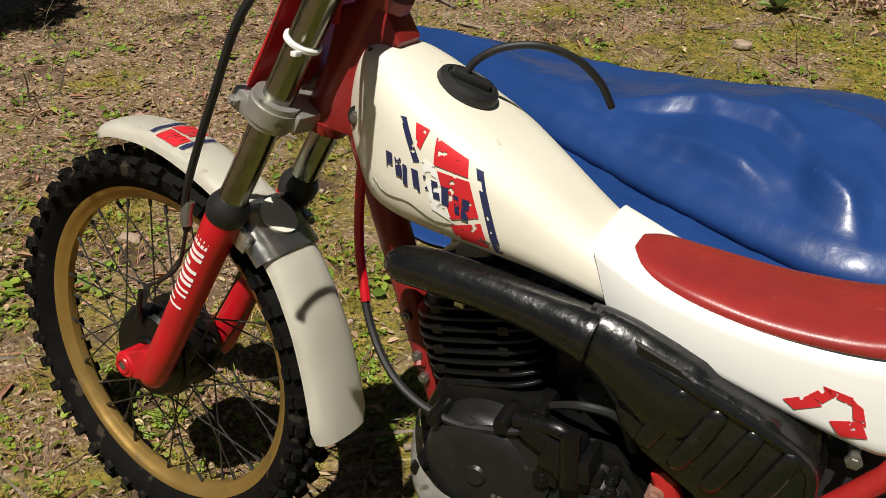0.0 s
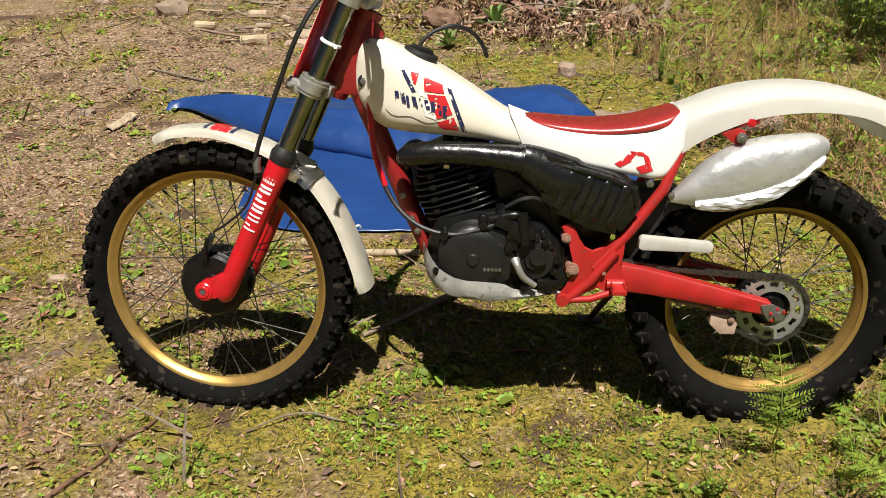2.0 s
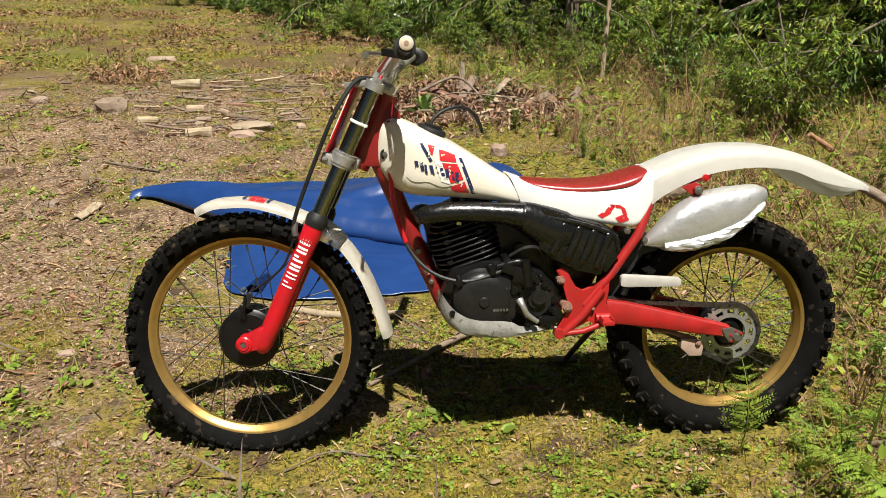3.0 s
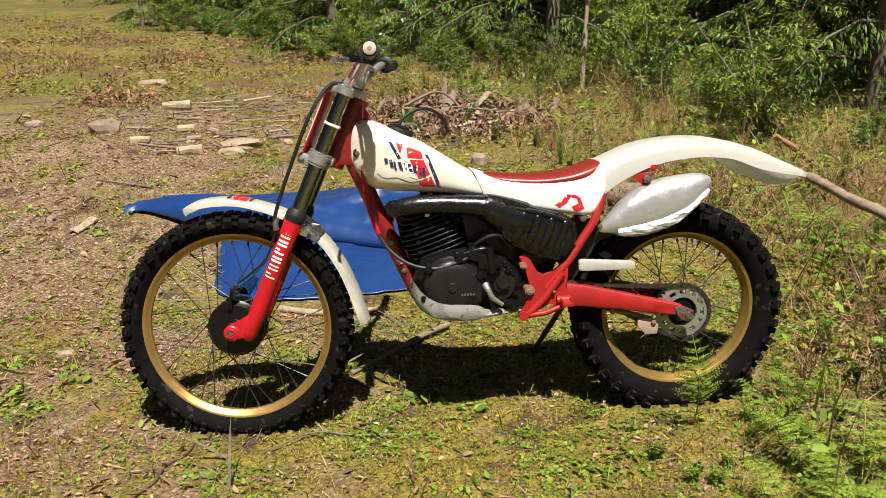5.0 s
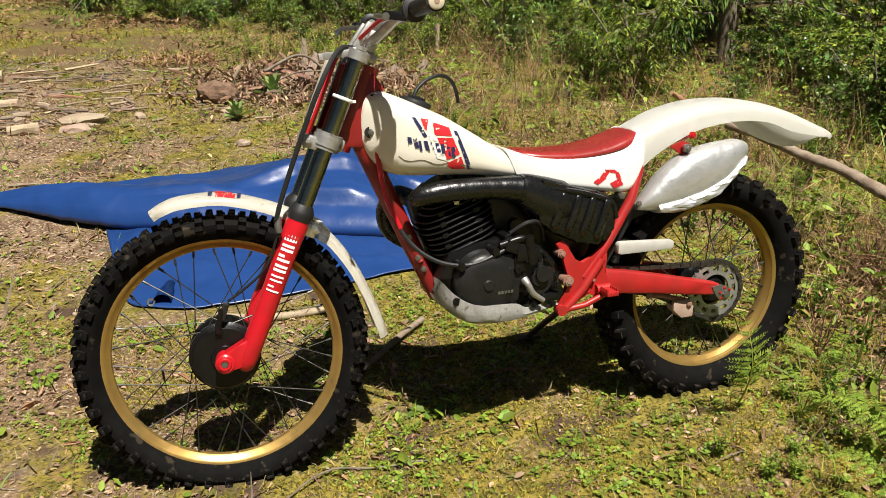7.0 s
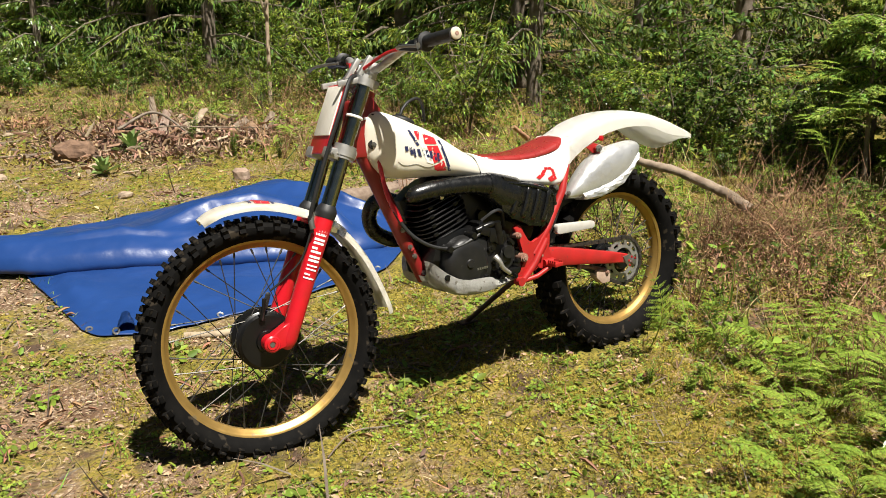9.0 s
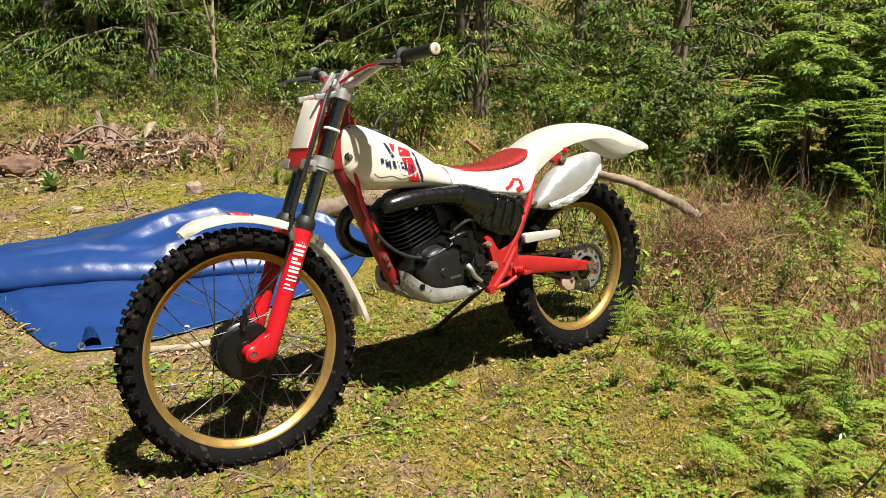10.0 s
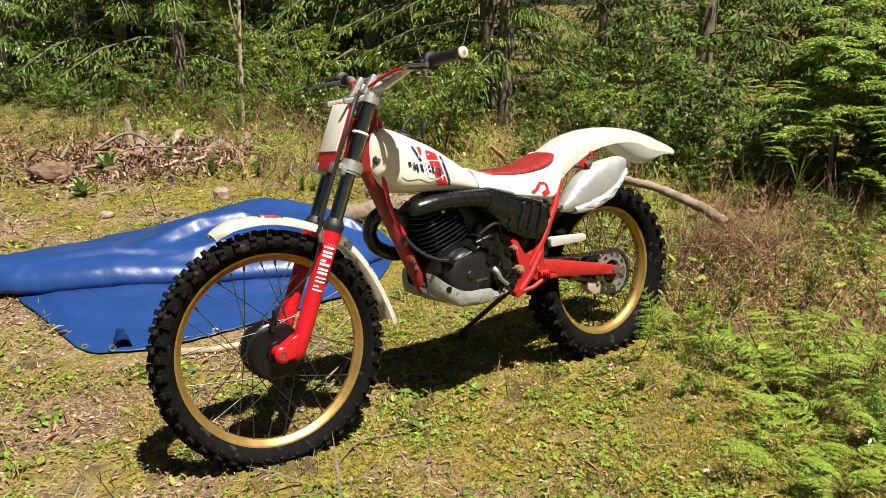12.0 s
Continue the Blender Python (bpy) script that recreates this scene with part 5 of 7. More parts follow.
RIDGES = (([(0.14, 1.80), (0.45, 1.86), (0.70, 1.80), (0.90, 1.62)], 0.050, 0.055, 0.22), ([(0.20, 1.69), (0.50, 1.63), (0.72, 1.52), (0.84, 1.40)], 0.040, 0.045, 0.16),
          ([(0.80, 1.60), (0.90, 1.50), (1.02, 1.42)], 0.060, 0.075, 0.14), ([(1.02, 1.72), (1.10, 1.62), (1.22, 1.50)], 0.040, 0.05, 0.12),
          ([(-0.28, 1.95), (0.05, 1.84), (0.40, 1.66)], 0.018, 0.035, 0.25), ([(-0.85, 2.36), (-0.55, 2.18), (-0.25, 2.08)], 0.02, 0.04, 0.15))


def ridges(x, y):
    """Sharp folds of the upper layer: steep towards the open ground, gentle behind."""
    z = 0.0
    for line, amp, wf, wb in RIDGES:
        if not line[0][0] < x < line[-1][0]:
            continue
        i = max(k for k in range(len(line) - 1) if line[k][0] <= x)
        f = (x - line[i][0]) / (line[i + 1][0] - line[i][0])
        d = y - (line[i][1] * (1 - f) + line[i + 1][1] * f) - 0.012 * noise.noise(Vector((x * 6, y * 6, amp * 90)))
        u = (x - line[0][0]) / (line[-1][0] - line[0][0])
        taper = min(1.0, 3.5 * u, 3.5 * (1 - u))
        z += amp * taper * (math.exp(-d / wb) if d >= 0 else max(0.0, 1 + d / wf))
    return z


def upper_rise(u, v):
    h = 0.026 + 0.030 * min(1, 1.6 * u) + 0.04 * min(1, 2 * u) * math.sin(math.pi * min(1, v * 1.5))
    h += 0.15 * math.exp(-((u - 0.80) / 0.15) ** 2 - ((v - 0.62) / 0.4) ** 2) + 0.05 * math.exp(-((u - 0.45) / 0.2) ** 2 - ((v - 0.3) / 0.3) ** 2)
    roll = min(1.0, v / 0.07)
    return 0.020 + (h - 0.020) * math.sqrt(max(0.0, roll * (2 - roll)))


tarp = sheet("tarpaulin", [(-0.285, 1.13, 0), (-0.23, 1.035, 0), (-0.05, 0.955, 0), (0.15, 0.955, 0), (0.35, 0.965, 0), (0.60, 1.01, 0), (1.0, 1.10, 0), (1.32, 1.42, 0)],
             [(-0.37, 1.95, 0), (-0.2, 1.90, 0), (0.0, 1.85, 0), (0.3, 1.75, 0), (0.5, 1.68, 0), (0.7, 1.62, 0), (1.0, 1.55, 0), (1.30, 1.50, 0)],
             lambda u, v: 0.001 + 0.022 * v * min(1.0, 0.1 + 4 * u) + 0.035 * math.exp(-((u - 0.13) / 0.07) ** 2 - ((v - 0.62) / 0.22) ** 2), seed=1.0, fold=0.022, n=110, m=60)
tagged(tarp, "folded blue plastic tarpaulin lying on the ground", "tarpaulin")
upper = sheet("folded_layer", [(-0.98, 2.31, 0), (-0.84, 2.30, 0), (-0.35, 1.86, 0), (0.25, 1.58, 0), (0.95, 1.30, 0), (1.33, 1.42, 0)],
              [(-0.97, 2.40, 0), (-0.82, 2.44, 0), (-0.35, 2.42, 0), (0.30, 2.40, 0), (0.95, 2.42, 0), (1.16, 1.95, 0)],
              upper_rise, seed=4.0, fold=0.022, parent=tarp, n=190, m=110, extra=ridges)
tagged(upper, "upper layer of the folded tarpaulin")
bm = tube(B(), [(-0.150, 1.005, 0.024), (-0.140, 1.06, 0.026), (-0.115, 1.17, 0.022)], [0.032, 0.030, 0.016], 20, caps=False, curve=3)
for v in bm.verts:
    v.co += Vector((noise.noise(v.co * 22), 0.3 * noise.noise(v.co * 30), noise.noise(v.co * 22 + Vector((4, 0, 0))))) * 0.007
bmesh.ops.solidify(bm, geom=bm.faces, thickness=0.003)
part("rolled_corner", bm, TARP, tarp, "dark rolled corner of the tarpaulin")
for f in (tarp, upper):
    md = f.modifiers.new("thickness", "SOLIDIFY")
    md.thickness, md.offset = 0.003, 1.0
for x, y, z, tilt in ((-0.262, 1.11, 0.013, 20), (-0.185, 1.015, 0.022, 70), (0.20, 0.975, 0.013, 30), (0.56, 1.02, 0.013, 30), (0.98, 1.115, 0.015, 30), (-0.345, 1.42, 0.012, 15), (-0.955, 2.35, 0.10, 70)):
    bm = lathe(B(), [(0.007, -0.002), (0.014, -0.003), (0.015, 0.0), (0.014, 0.003), (0.007, 0.002)], 20, closed=True)
    bm.transform(Matrix.Translation((x, y, ground_z(x, y) + z)) @ Matrix.Rotation(radians(tilt), 4, "X") @ Matrix.Rotation(radians(90), 4, "X"))
    part("grommet", bm, POLISH, tarp, "pale metal grommet")


# ---- logs, sticks, stones ----
def log(name, pts, r, label, category="log", mat=BARK, seed=1):
    rng = random.Random(seed)
    path = smooth_path(pts, 8)
    rr = r if isinstance(r, list) else [r, r * 0.95]
    rad = [(rr[0] + (rr[-1] - rr[0]) * i / (len(path) - 1)) * rng.uniform(0.93, 1.07) for i in range(len(path))]
    bm = tube(B(), path, rad, 12)
    for v in bm.verts:
        v.co += Vector((noise.noise(v.co * 30), noise.noise(v.co * 30 + Vector((9, 0, 0))), noise.noise(v.co * 30 + Vector((0, 9, 0))))) * rr[-1] * 0.20
    return tagged(part(name, bm, mat), label, category)


def G(x, y, h=0.0):
    return (x, y, ground_z(x, y) + h)


log("log", [G(1.15, 2.08, 0.06), G(1.45, 2.11, 0.06), G(1.75, 2.12, 0.06), G(2.02, 2.12, 0.06)], 0.058, "short grey log lying behind the tarpaulin", seed=2, mat=DEADWOOD)
log("fallen_trunk", [(2.18, 1.12, 0.450), (2.25, 0.95, 0.425), (2.31, 0.79, 0.385), (2.37, 0.64, 0.360), (2.43, 0.47, 0.305), (2.46, 0.40, 0.275), (2.49, 0.31, 0.225)], [0.017, 0.027], "weathered fallen trunk leaning among the undergrowth", seed=3, mat=DEADWOOD)
log("broken_stick", [(2.78, 2.48, 0.31), (2.90, 2.53, 0.24), (3.05, 2.60, 0.14), (3.2, 2.66, 0.02)], [0.014, 0.024], "reddish broken branch sticking out of the undergrowth", "stick", REDDRY, 12)
log("stick", [G(0.68, 0.60, 0.02), G(0.56, 0.48, 0.025), G(0.47, 0.39, 0.022), G(0.32, 0.26, 0.010)], [0.011, 0.007], "bent grey stick lying behind the motorcycle", "stick", DEADWOOD, 4)
log("stick", [G(0.44, 0.79, 0.013), G(0.20, 0.80, 0.014), G(0.02, 0.86, 0.012)], [0.012, 0.015], "pale broken stick beside the tarpaulin", "stick", PALEWOOD, 5)
log("stick", [G(0.10, -0.20, 0.004), G(0.17, -0.155, 0.020), G(0.24, -0.125, 0.016), G(0.33, -0.14, 0.006), G(0.47, -0.15, 0.005)], [0.0022, 0.0030], "thin twig lying by the front tyre", "stick", BARK, 6)
log("stick", [G(-0.28, -0.48, 0.004), G(-0.235, -0.40, 0.009), G(-0.20, -0.33, 0.005), G(-0.185, -0.26, 0.010), G(-0.14, -0.19, 0.006), G(-0.13, -0.13, 0.003)], [0.0062, 0.0038], "dark reddish stick on the ground", "stick", REDDRY, 7)
log("stick", [G(-1.3, 3.0, 0.01), G(-1.1, 2.92, 0.015), G(-0.95, 2.85, 0.01)], [0.006, 0.008], "brown fallen stick on the bare mound", "stick", BARK, 9)
log("stick", [G(-1.3, 3.85, 0.01), G(-1.0, 3.8, 0.02), G(-0.75, 3.9, 0.01)], [0.008, 0.006], "long thin stick among the stones", "stick", DEADWOOD, 10)


def stone(x, y, sx, sy, sz, seed, label="pale sandy stone lying on the ground", rz=0.0):
    bm = B()
    bmesh.ops.create_icosphere(bm, subdivisions=2, radius=1.0)
    for v in bm.verts:
        d = v.co.copy()
        k = 1 + 0.35 * noise.noise(d * 1.4 + Vector((seed, 0, 0))) + 0.16 * noise.noise(d * 4 + Vector((seed, 0, 0)))
        m = max(abs(d.x), abs(d.y), abs(d.z))
        d = d.lerp(d / m, 0.72) * k * 0.58
        v.co = Vector((d.x * sx, d.y * sy, d.z * sz))
    ob = part("stone", bm, STONE, smooth=False)
    ob.matrix_basis = pose(x, y, ground_z(x, y) + sz * 0.22, 0, 0, rz)
    return tagged(ob, label, "stone")


for i, (x, y, sx, sy, sz, rz) in enumerate(((-1.68, 4.50, 0.19, 0.13, 0.12, 25), (-0.57, 3.98, 0.22, 0.15, 0.05, -15), (-0.60, 3.72, 0.12, 0.06, 0.05, 5), (-2.35, 4.85, 0.11, 0.08, 0.06, 20), (-1.94, 7.1, 0.22, 0.10, 0.05, 8),
                                            (-0.22, 3.95, 0.06, 0.05, 0.05, 40), (-1.36, 2.25, 0.055, 0.045, 0.03, 0), (1.10, 3.17, 0.075, 0.07, 0.075, 0), (0.35, 3.1, 0.07, 0.06, 0.04, 0), (0.34, 3.90, 0.075, 0.06, 0.06, 10),
                                            (-0.72, 0.55, 0.045, 0.03, 0.02, 20), (-0.55, -0.02, 0.03, 0.025, 0.015, 50), (-0.95, 4.05, 0.06, 0.05, 0.04, 60))):
    stone(x, y, sx * 1.1, sy * 1.1, sz * 1.1, i * 3.7, rz=rz)


def billet(x, y, ln, r, rz, seed):
    """A short sawn piece of a branch."""
    rng = random.Random(seed)
    bm = tube(B(), [(-ln / 2, 0, 0), (-ln / 2 + 0.004, 0, 0), (0, rng.uniform(-0.008, 0.008), 0.003), (ln / 2 - 0.004, 0, 0), (ln / 2, 0, 0)], [r * 0.90, r, r * 0.98, r, r * 0.85], 9, flat=rng.uniform(0.5, 0.8))
    for v in bm.verts:
        v.co += Vector((0, noise.noise(v.co * 22 + Vector((seed, 0, 0))), noise.noise(v.co * 22 + Vector((0, seed, 0))))) * r * 0.28
    ob = part("wood_billet", bm, PALEWOOD, smooth=False)
    ob.matrix_basis = pose(x, y, ground_z(x, y) + r * 0.75, 0, rng.uniform(-4, 4), rz)
    return tagged(ob, "short sawn piece of pale branch on the ground", "wood", "sawn branch pieces")


# rounded block of rotten wood beside the bark pile
bm = B()
bmesh.ops.create_icosphere(bm, subdivisions=3, radius=1.0)
for v in bm.verts:
    d = v.co.copy()
    k = 1 + 0.22 * noise.noise(d * 1.7) + 0.12 * noise.noise(Vector((d.x * 2, d.y * 9, d.z * 9)))
    v.co = Vector((d.x * 0.15 * k, d.y * 0.10 * k, d.z * 0.085 * k))
ob = part("rotten_log", bm, BARKRED, smooth=False)
ob.matrix_basis = pose(0.31, 4.27, ground_z(0.31, 4.27) + 0.05, 0, 4, -25)
tagged(ob, "rounded lump of rotten reddish wood beside the bark pile", "log")

for i, (x, y, ln, rz) in enumerate(((-1.34, 5.50, 0.25, -5), (-1.08, 4.60, 0.16, -20), (-1.28, 3.96, 0.145, 3), (-0.88, 3.70, 0.178, 2), (-0.83, 4.42, 0.14, -55), (-0.95, 4.22, 0.105, 10))):
    billet(x, y, ln, ln * 0.15 + 0.006, rz, i * 1.7 + 3)

# ---- plants ----
NR = np.random.RandomState(7)


def mesh_np(name, verts, faces, material, parent=None, smooth=False):
    """One mesh object from arrays; all faces have the same number of corners."""
    me = bpy.data.meshes.new(name)
    k = faces.shape[1]
    me.vertices.add(len(verts))
    me.vertices.foreach_set("co", np.asarray(verts, np.float32).ravel())
    me.loops.add(faces.size)
    me.loops.foreach_set("vertex_index", faces.astype(np.int32).ravel())
    me.polygons.add(len(faces))
    me.polygons.foreach_set("loop_start", np.arange(0, faces.size, k, dtype=np.int32))
    me.update(calc_edges=True)
    me.materials.append(material)
    if smooth:
        me.polygons.foreach_set("use_smooth", np.ones(len(faces), bool))
    ob = new(name, me)
    if parent:
        ob.parent = parent
    return ob


def turn(yaw, pitch, roll):
    """Rotation matrices for arrays of angles."""
    cy, sy, cp, sp, cr, sr = np.cos(yaw), np.sin(yaw), np.cos(pitch), np.sin(pitch), np.cos(roll), np.sin(roll)
    m = np.empty((len(yaw), 3, 3))
    m[:, 0, 0], m[:, 0, 1], m[:, 0, 2] = cy * cp, cy * sp * sr - sy * cr, cy * sp * cr + sy * sr
    m[:, 1, 0], m[:, 1, 1], m[:, 1, 2] = sy * cp, sy * sp * sr + cy * cr, sy * sp * cr - cy * sr
    m[:, 2, 0], m[:, 2, 1], m[:, 2, 2] = -sp, cp * sr, cp * cr
    return m


def scatter(proto, faces, pos, size, yaw, pitch, roll):
    """Copies of a small shape at many places, as two arrays."""
    m = turn(yaw, pitch, roll)
    v = np.einsum("nij,kj->nki", m, proto) * size[:, None, None] + pos[:, None, :]
    f = faces[None] + (np.arange(len(pos)) * len(proto))[:, None, None]
    return v.reshape(-1, 3), f.reshape(-1, faces.shape[1])


# a leaf as two folded halves, a blade as a bent strip, a three-part clover, a moss star
LEAF_V = np.array([(0, 0, 0), (0.32, 0.24, 0.05), (0.72, 0.20, 0.04), (1, 0, -0.08), (0.72, -0.20, 0.04), (0.32, -0.24, 0.05)])
LEAF_F = np.array([(0, 1, 2, 3), (0, 3, 4, 5)])
SLIM_V = LEAF_V * (1, 0.45, 1)
CARD_V = np.array([(0, 0, 0), (0.42, 0.25, 0.05), (1, 0, -0.10), (0.42, -0.25, 0.05)])
CARD_F = np.array([(0, 1, 2, 3)])
CARDSLIM_V = CARD_V * (1, 0.5, 1)
BLADE_V = np.array([(-0.03, 0, 0), (0.03, 0, 0), (0.025, 0.10, 0.5), (-0.025, 0.10, 0.5), (0.004, 0.38, 0.92), (-0.004, 0.38, 0.92)])
BLADE_F = np.array([(0, 1, 2, 3), (3, 2, 4, 5)])


def clover():
    v, f = [], []
    for k in range(3):
        a = k * 2.09
        c, s = math.cos(a), math.sin(a)
        for x, y, z in ((0, 0, 0.55), (0.35, 0.30, 0.62), (0.75, 0.0, 0.60), (0.35, -0.30, 0.62)):
            v.append((x * c - y * s, x * s + y * c, z))
        f.append((4 * k, 4 * k + 1, 4 * k + 2, 4 * k + 3))
    return np.array(v), np.array(f)


def star(n=6):
    v, f = [], []
    for k in range(n):
        a = k * 2 * math.pi / n + 0.3 * (k % 2)
        c, s = math.cos(a), math.sin(a)
        for x, y, z in ((0, -0.10, 0), (0, 0.10, 0), (0.35, 0.08, 0.55), (0.65, 0.0, 0.85 - 0.2 * (k % 3))):
            v.append((x * c - y * s, x * s + y * c, z))
        f.append((4 * k, 4 * k + 1, 4 * k + 2, 4 * k + 3))
    return np.array(v), np.array(f)


def gz(xy):
    return np.array([ground_z(float(a), float(b)) for a, b in xy])


def field(xy, s, seed):
    return np.array([noise.noise(Vector((float(a) * s, float(b) * s, seed))) for a, b in xy])


def under_bike(xy):
    """Tyre prints and the tarpaulin are kept clear."""
    x, y = xy[:, 0], xy[:, 1]
    t = (x > -0.30) & (x < 1.32) & (y > 0.86 + 0.12 * np.clip(x, 0, 2)) & (y < 2.45)
    w = ((np.abs(x - 0.02) < 0.16) | (np.abs(x - 1.34) < 0.2)) & (np.abs(y + 0.06) < 0.05)
    t2 = (x > -0.95) & (x <= -0.3) & (y > 2.2 - (x + 0.95) * 0.55) & (y < 2.45)
    return ~(t | w | t2)


def spots(n, x0, x1, y0, y1, keep):
    """Random places over a rectangle, thicker near the viewer, where keep(xy) exceeds a random draw."""
    u = NR.rand(n, 2)
    xy = np.c_[x0 + (x1 - x0) * u[:, 0], y0 + (y1 - y0) * u[:, 1] ** 1.35]
    xy = xy[(NR.rand(n) < keep(xy)) & under_bike(xy)]
    return xy


def east(xy):
    return np.clip((xy[:, 0] + 0.65) / 1.4, 0, 1)


def stuff(name, proto, pf, xy, lo, hi, material, label, tilt=0.3, lift=0.0, category="plants"):
    n = len(xy)
    pos = np.c_[xy, gz(xy) + lift]
    v, f = scatter(proto, pf, pos, lo + (hi - lo) * NR.rand(n) ** 1.6, NR.rand(n) * 6.283, NR.randn(n) * tilt, NR.randn(n) * tilt)
    return tagged(mesh_np(name, v, f, material), label, category, kind="stuff")


CV, CF = clover()
SV, SF = star()
AREA = (-2.6, 3.2, -1.7, 6.5)
stuff("moss", SV, SF, spots(36000, *AREA, lambda p: np.clip(0.20 + 0.62 * east(p) + 2.0 * field(p, 1.9, 1.0), 0.02, 1)), 0.007, 0.020, MOSS, "yellow-green moss covering the ground", 0.5)
stuff("clover", CV, CF, spots(34000, *AREA, lambda p: np.clip(0.16 + 0.36 * east(p) + 2.2 * field(p, 2.6, 4.0), 0, 1)), 0.008, 0.024, CLOVER, "small bright clover leaves in patches", 0.35)
stuff("ground_weeds", LEAF_V, LEAF_F, spots(19000, *AREA, lambda p: np.clip(0.05 + 0.22 * east(p) + 1.8 * field(p, 2.7, 9.0), 0, 1)), 0.012, 0.036, CLOVER, "low green weeds between the moss", 0.5, 0.006)
stuff("grass", BLADE_V, BLADE_F, spots(30000, *AREA, lambda p: np.clip(0.15 + 0.35 * east(p) + 1.2 * field(p, 1.7, 14.0), 0, 1)), 0.02, 0.07, LEAF3, "thin short green grass blades", 0.35)
stuff("dry_grass", BLADE_V * (1, 1, 0.7), BLADE_F, spots(36000, *AREA, lambda p: np.clip(0.5 - 0.2 * east(p) + 0.8 * field(p, 2.0, 19.0), 0, 1)), 0.02, 0.075, DRY, "short dry straw-coloured grass", 0.95)
stuff("leaf_litter", LEAF_V * (1, 0.9, 1.6), LEAF_F, spots(30000, *AREA, lambda p: np.clip(0.75 - 0.55 * east(p) + 0.7 * field(p, 2.4, 23.0), 0.05, 1)), 0.008, 0.034, LITTER, "dead brown leaves and bark chips", 0.28, 0.006, "leaves")
stuff("needle_litter", BLADE_V * (0.8, 0.25, 1), BLADE_F, spots(34000, *AREA, lambda p: np.clip(0.8 - 0.5 * east(p) + 0.6 * field(p, 3.0, 29.0), 0.08, 1)), 0.02, 0.09, REDDRY, "fine brown twigs and needles", 1.6, 0.004, "litter")
FAR = (-9.0, 3.0, 6.3, 19.0)
stuff("meadow_moss", SV * (1.3, 1.3, 0.7), SF, spots(30000, *FAR, lambda p: np.clip(0.25 + 2.4 * field(p, 0.9, 31.0), 0, 1)), 0.015, 0.045, MOSS, "yellow-green moss across the open meadow", 0.5)
stuff("meadow_grass", BLADE_V * (1.3, 1.2, 0.8), BLADE_F, spots(52000, *FAR, lambda p: np.clip(0.30 + 2.6 * field(p, 0.9, 31.0), 0, 1)), 0.025, 0.085, LEAF3, "short yellow-green meadow grass", 0.6)
stuff("meadow_straw", BLADE_V * (1.3, 1.5, 0.7), BLADE_F, spots(40000, *FAR, lambda p: np.clip(0.4 + 1.4 * field(p, 0.8, 37.0), 0, 1)), 0.025, 0.085, DRY, "dry straw across the open meadow", 0.9)
stuff("meadow_litter", LEAF_V * (1, 0.9, 1.6), LEAF_F, spots(38000, *FAR, lambda p: np.clip(0.20 + 2.4 * field(p, 0.7, 41.0), 0, 1)), 0.025, 0.085, REDDRY, "dead brown leaves on the open meadow", 0.35, 0.006, "leaves")
at_ = spots(46000, -6.5, 0.4, 5.6, 13.0, lambda p: np.clip(-0.25 + 3.2 * field(p, 1.1, 151.0), 0, 1))
stuff("meadow_bracken", SLIM_V * (1, 1.1, 1), LEAF_F, at_, 0.025, 0.08, REDDRY, "clumps of brown dead bracken on the open meadow", 0.8, 0.01 + 0.07 * NR.rand(len(at_)) ** 1.5)


def thicket(xy):
    """Where the undergrowth stands: beside the wood."""
    x, y = xy[:, 0], xy[:, 1]
    edge = np.where(y < 2.2, 1.58 + 0.2 * np.sin(y * 1.7), 1.6 - 0.33 * (y - 2.2))
    pile = ((x - 1.0) / 1.05) ** 2 + ((y - 4.45) / 0.6) ** 2
    return np.clip((x - edge) / 0.5, 0, 1) * np.clip((pile - 0.7) / 0.5, 0.06, 1) * np.clip((y + 2.0) / 0.8, 0, 1)


WOOD = (0.0, 4.6, -2.0, 7.5)
stuff("tall_dry_grass", BLADE_V * (0.30, 1.2, 1), BLADE_F, spots(12000, *WOOD, lambda p: thicket(p) * np.clip(0.35 + 1.6 * field(p, 1.6, 51.0), 0, 1)), 0.08, 0.26, DRY, "tangled tall dry grass beside the wood", 0.5)
stuff("tall_brown_stems", BLADE_V * (0.17, 1.0, 1), BLADE_F, spots(20000, *WOOD, lambda p: thicket(p) * np.clip(0.35 + 1.9 * field(p, 1.3, 57.0), 0, 1)), 0.10, 0.46, REDDRY, "dead brown stems in the undergrowth", 0.45)
stuff("tall_grass", BLADE_V * (0.5, 1.2, 1), BLADE_F, spots(9000, *WOOD, lambda p: thicket(p) * np.clip(0.3 + 1.5 * field(p, 1.4, 61.0), 0, 1)), 0.08, 0.30, LEAF3, "tall green grass in the undergrowth", 0.45)
for mat_, sd_, nm_ in ((LEAF3, 67.0, "yellow-green"), (CLOVER, 87.0, "fresh green")):
    at_ = spots(24000, *WOOD, lambda p: thicket(p) * np.clip(0.10 + 2.6 * field(p, 1.5, sd_), 0, 1))
    stuff("undergrowth", LEAF_V, LEAF_F, at_, 0.02, 0.06, mat_, "low " + nm_ + " leafy undergrowth beside the wood", 0.6, 0.02 + 0.16 * NR.rand(len(at_)) ** 2)
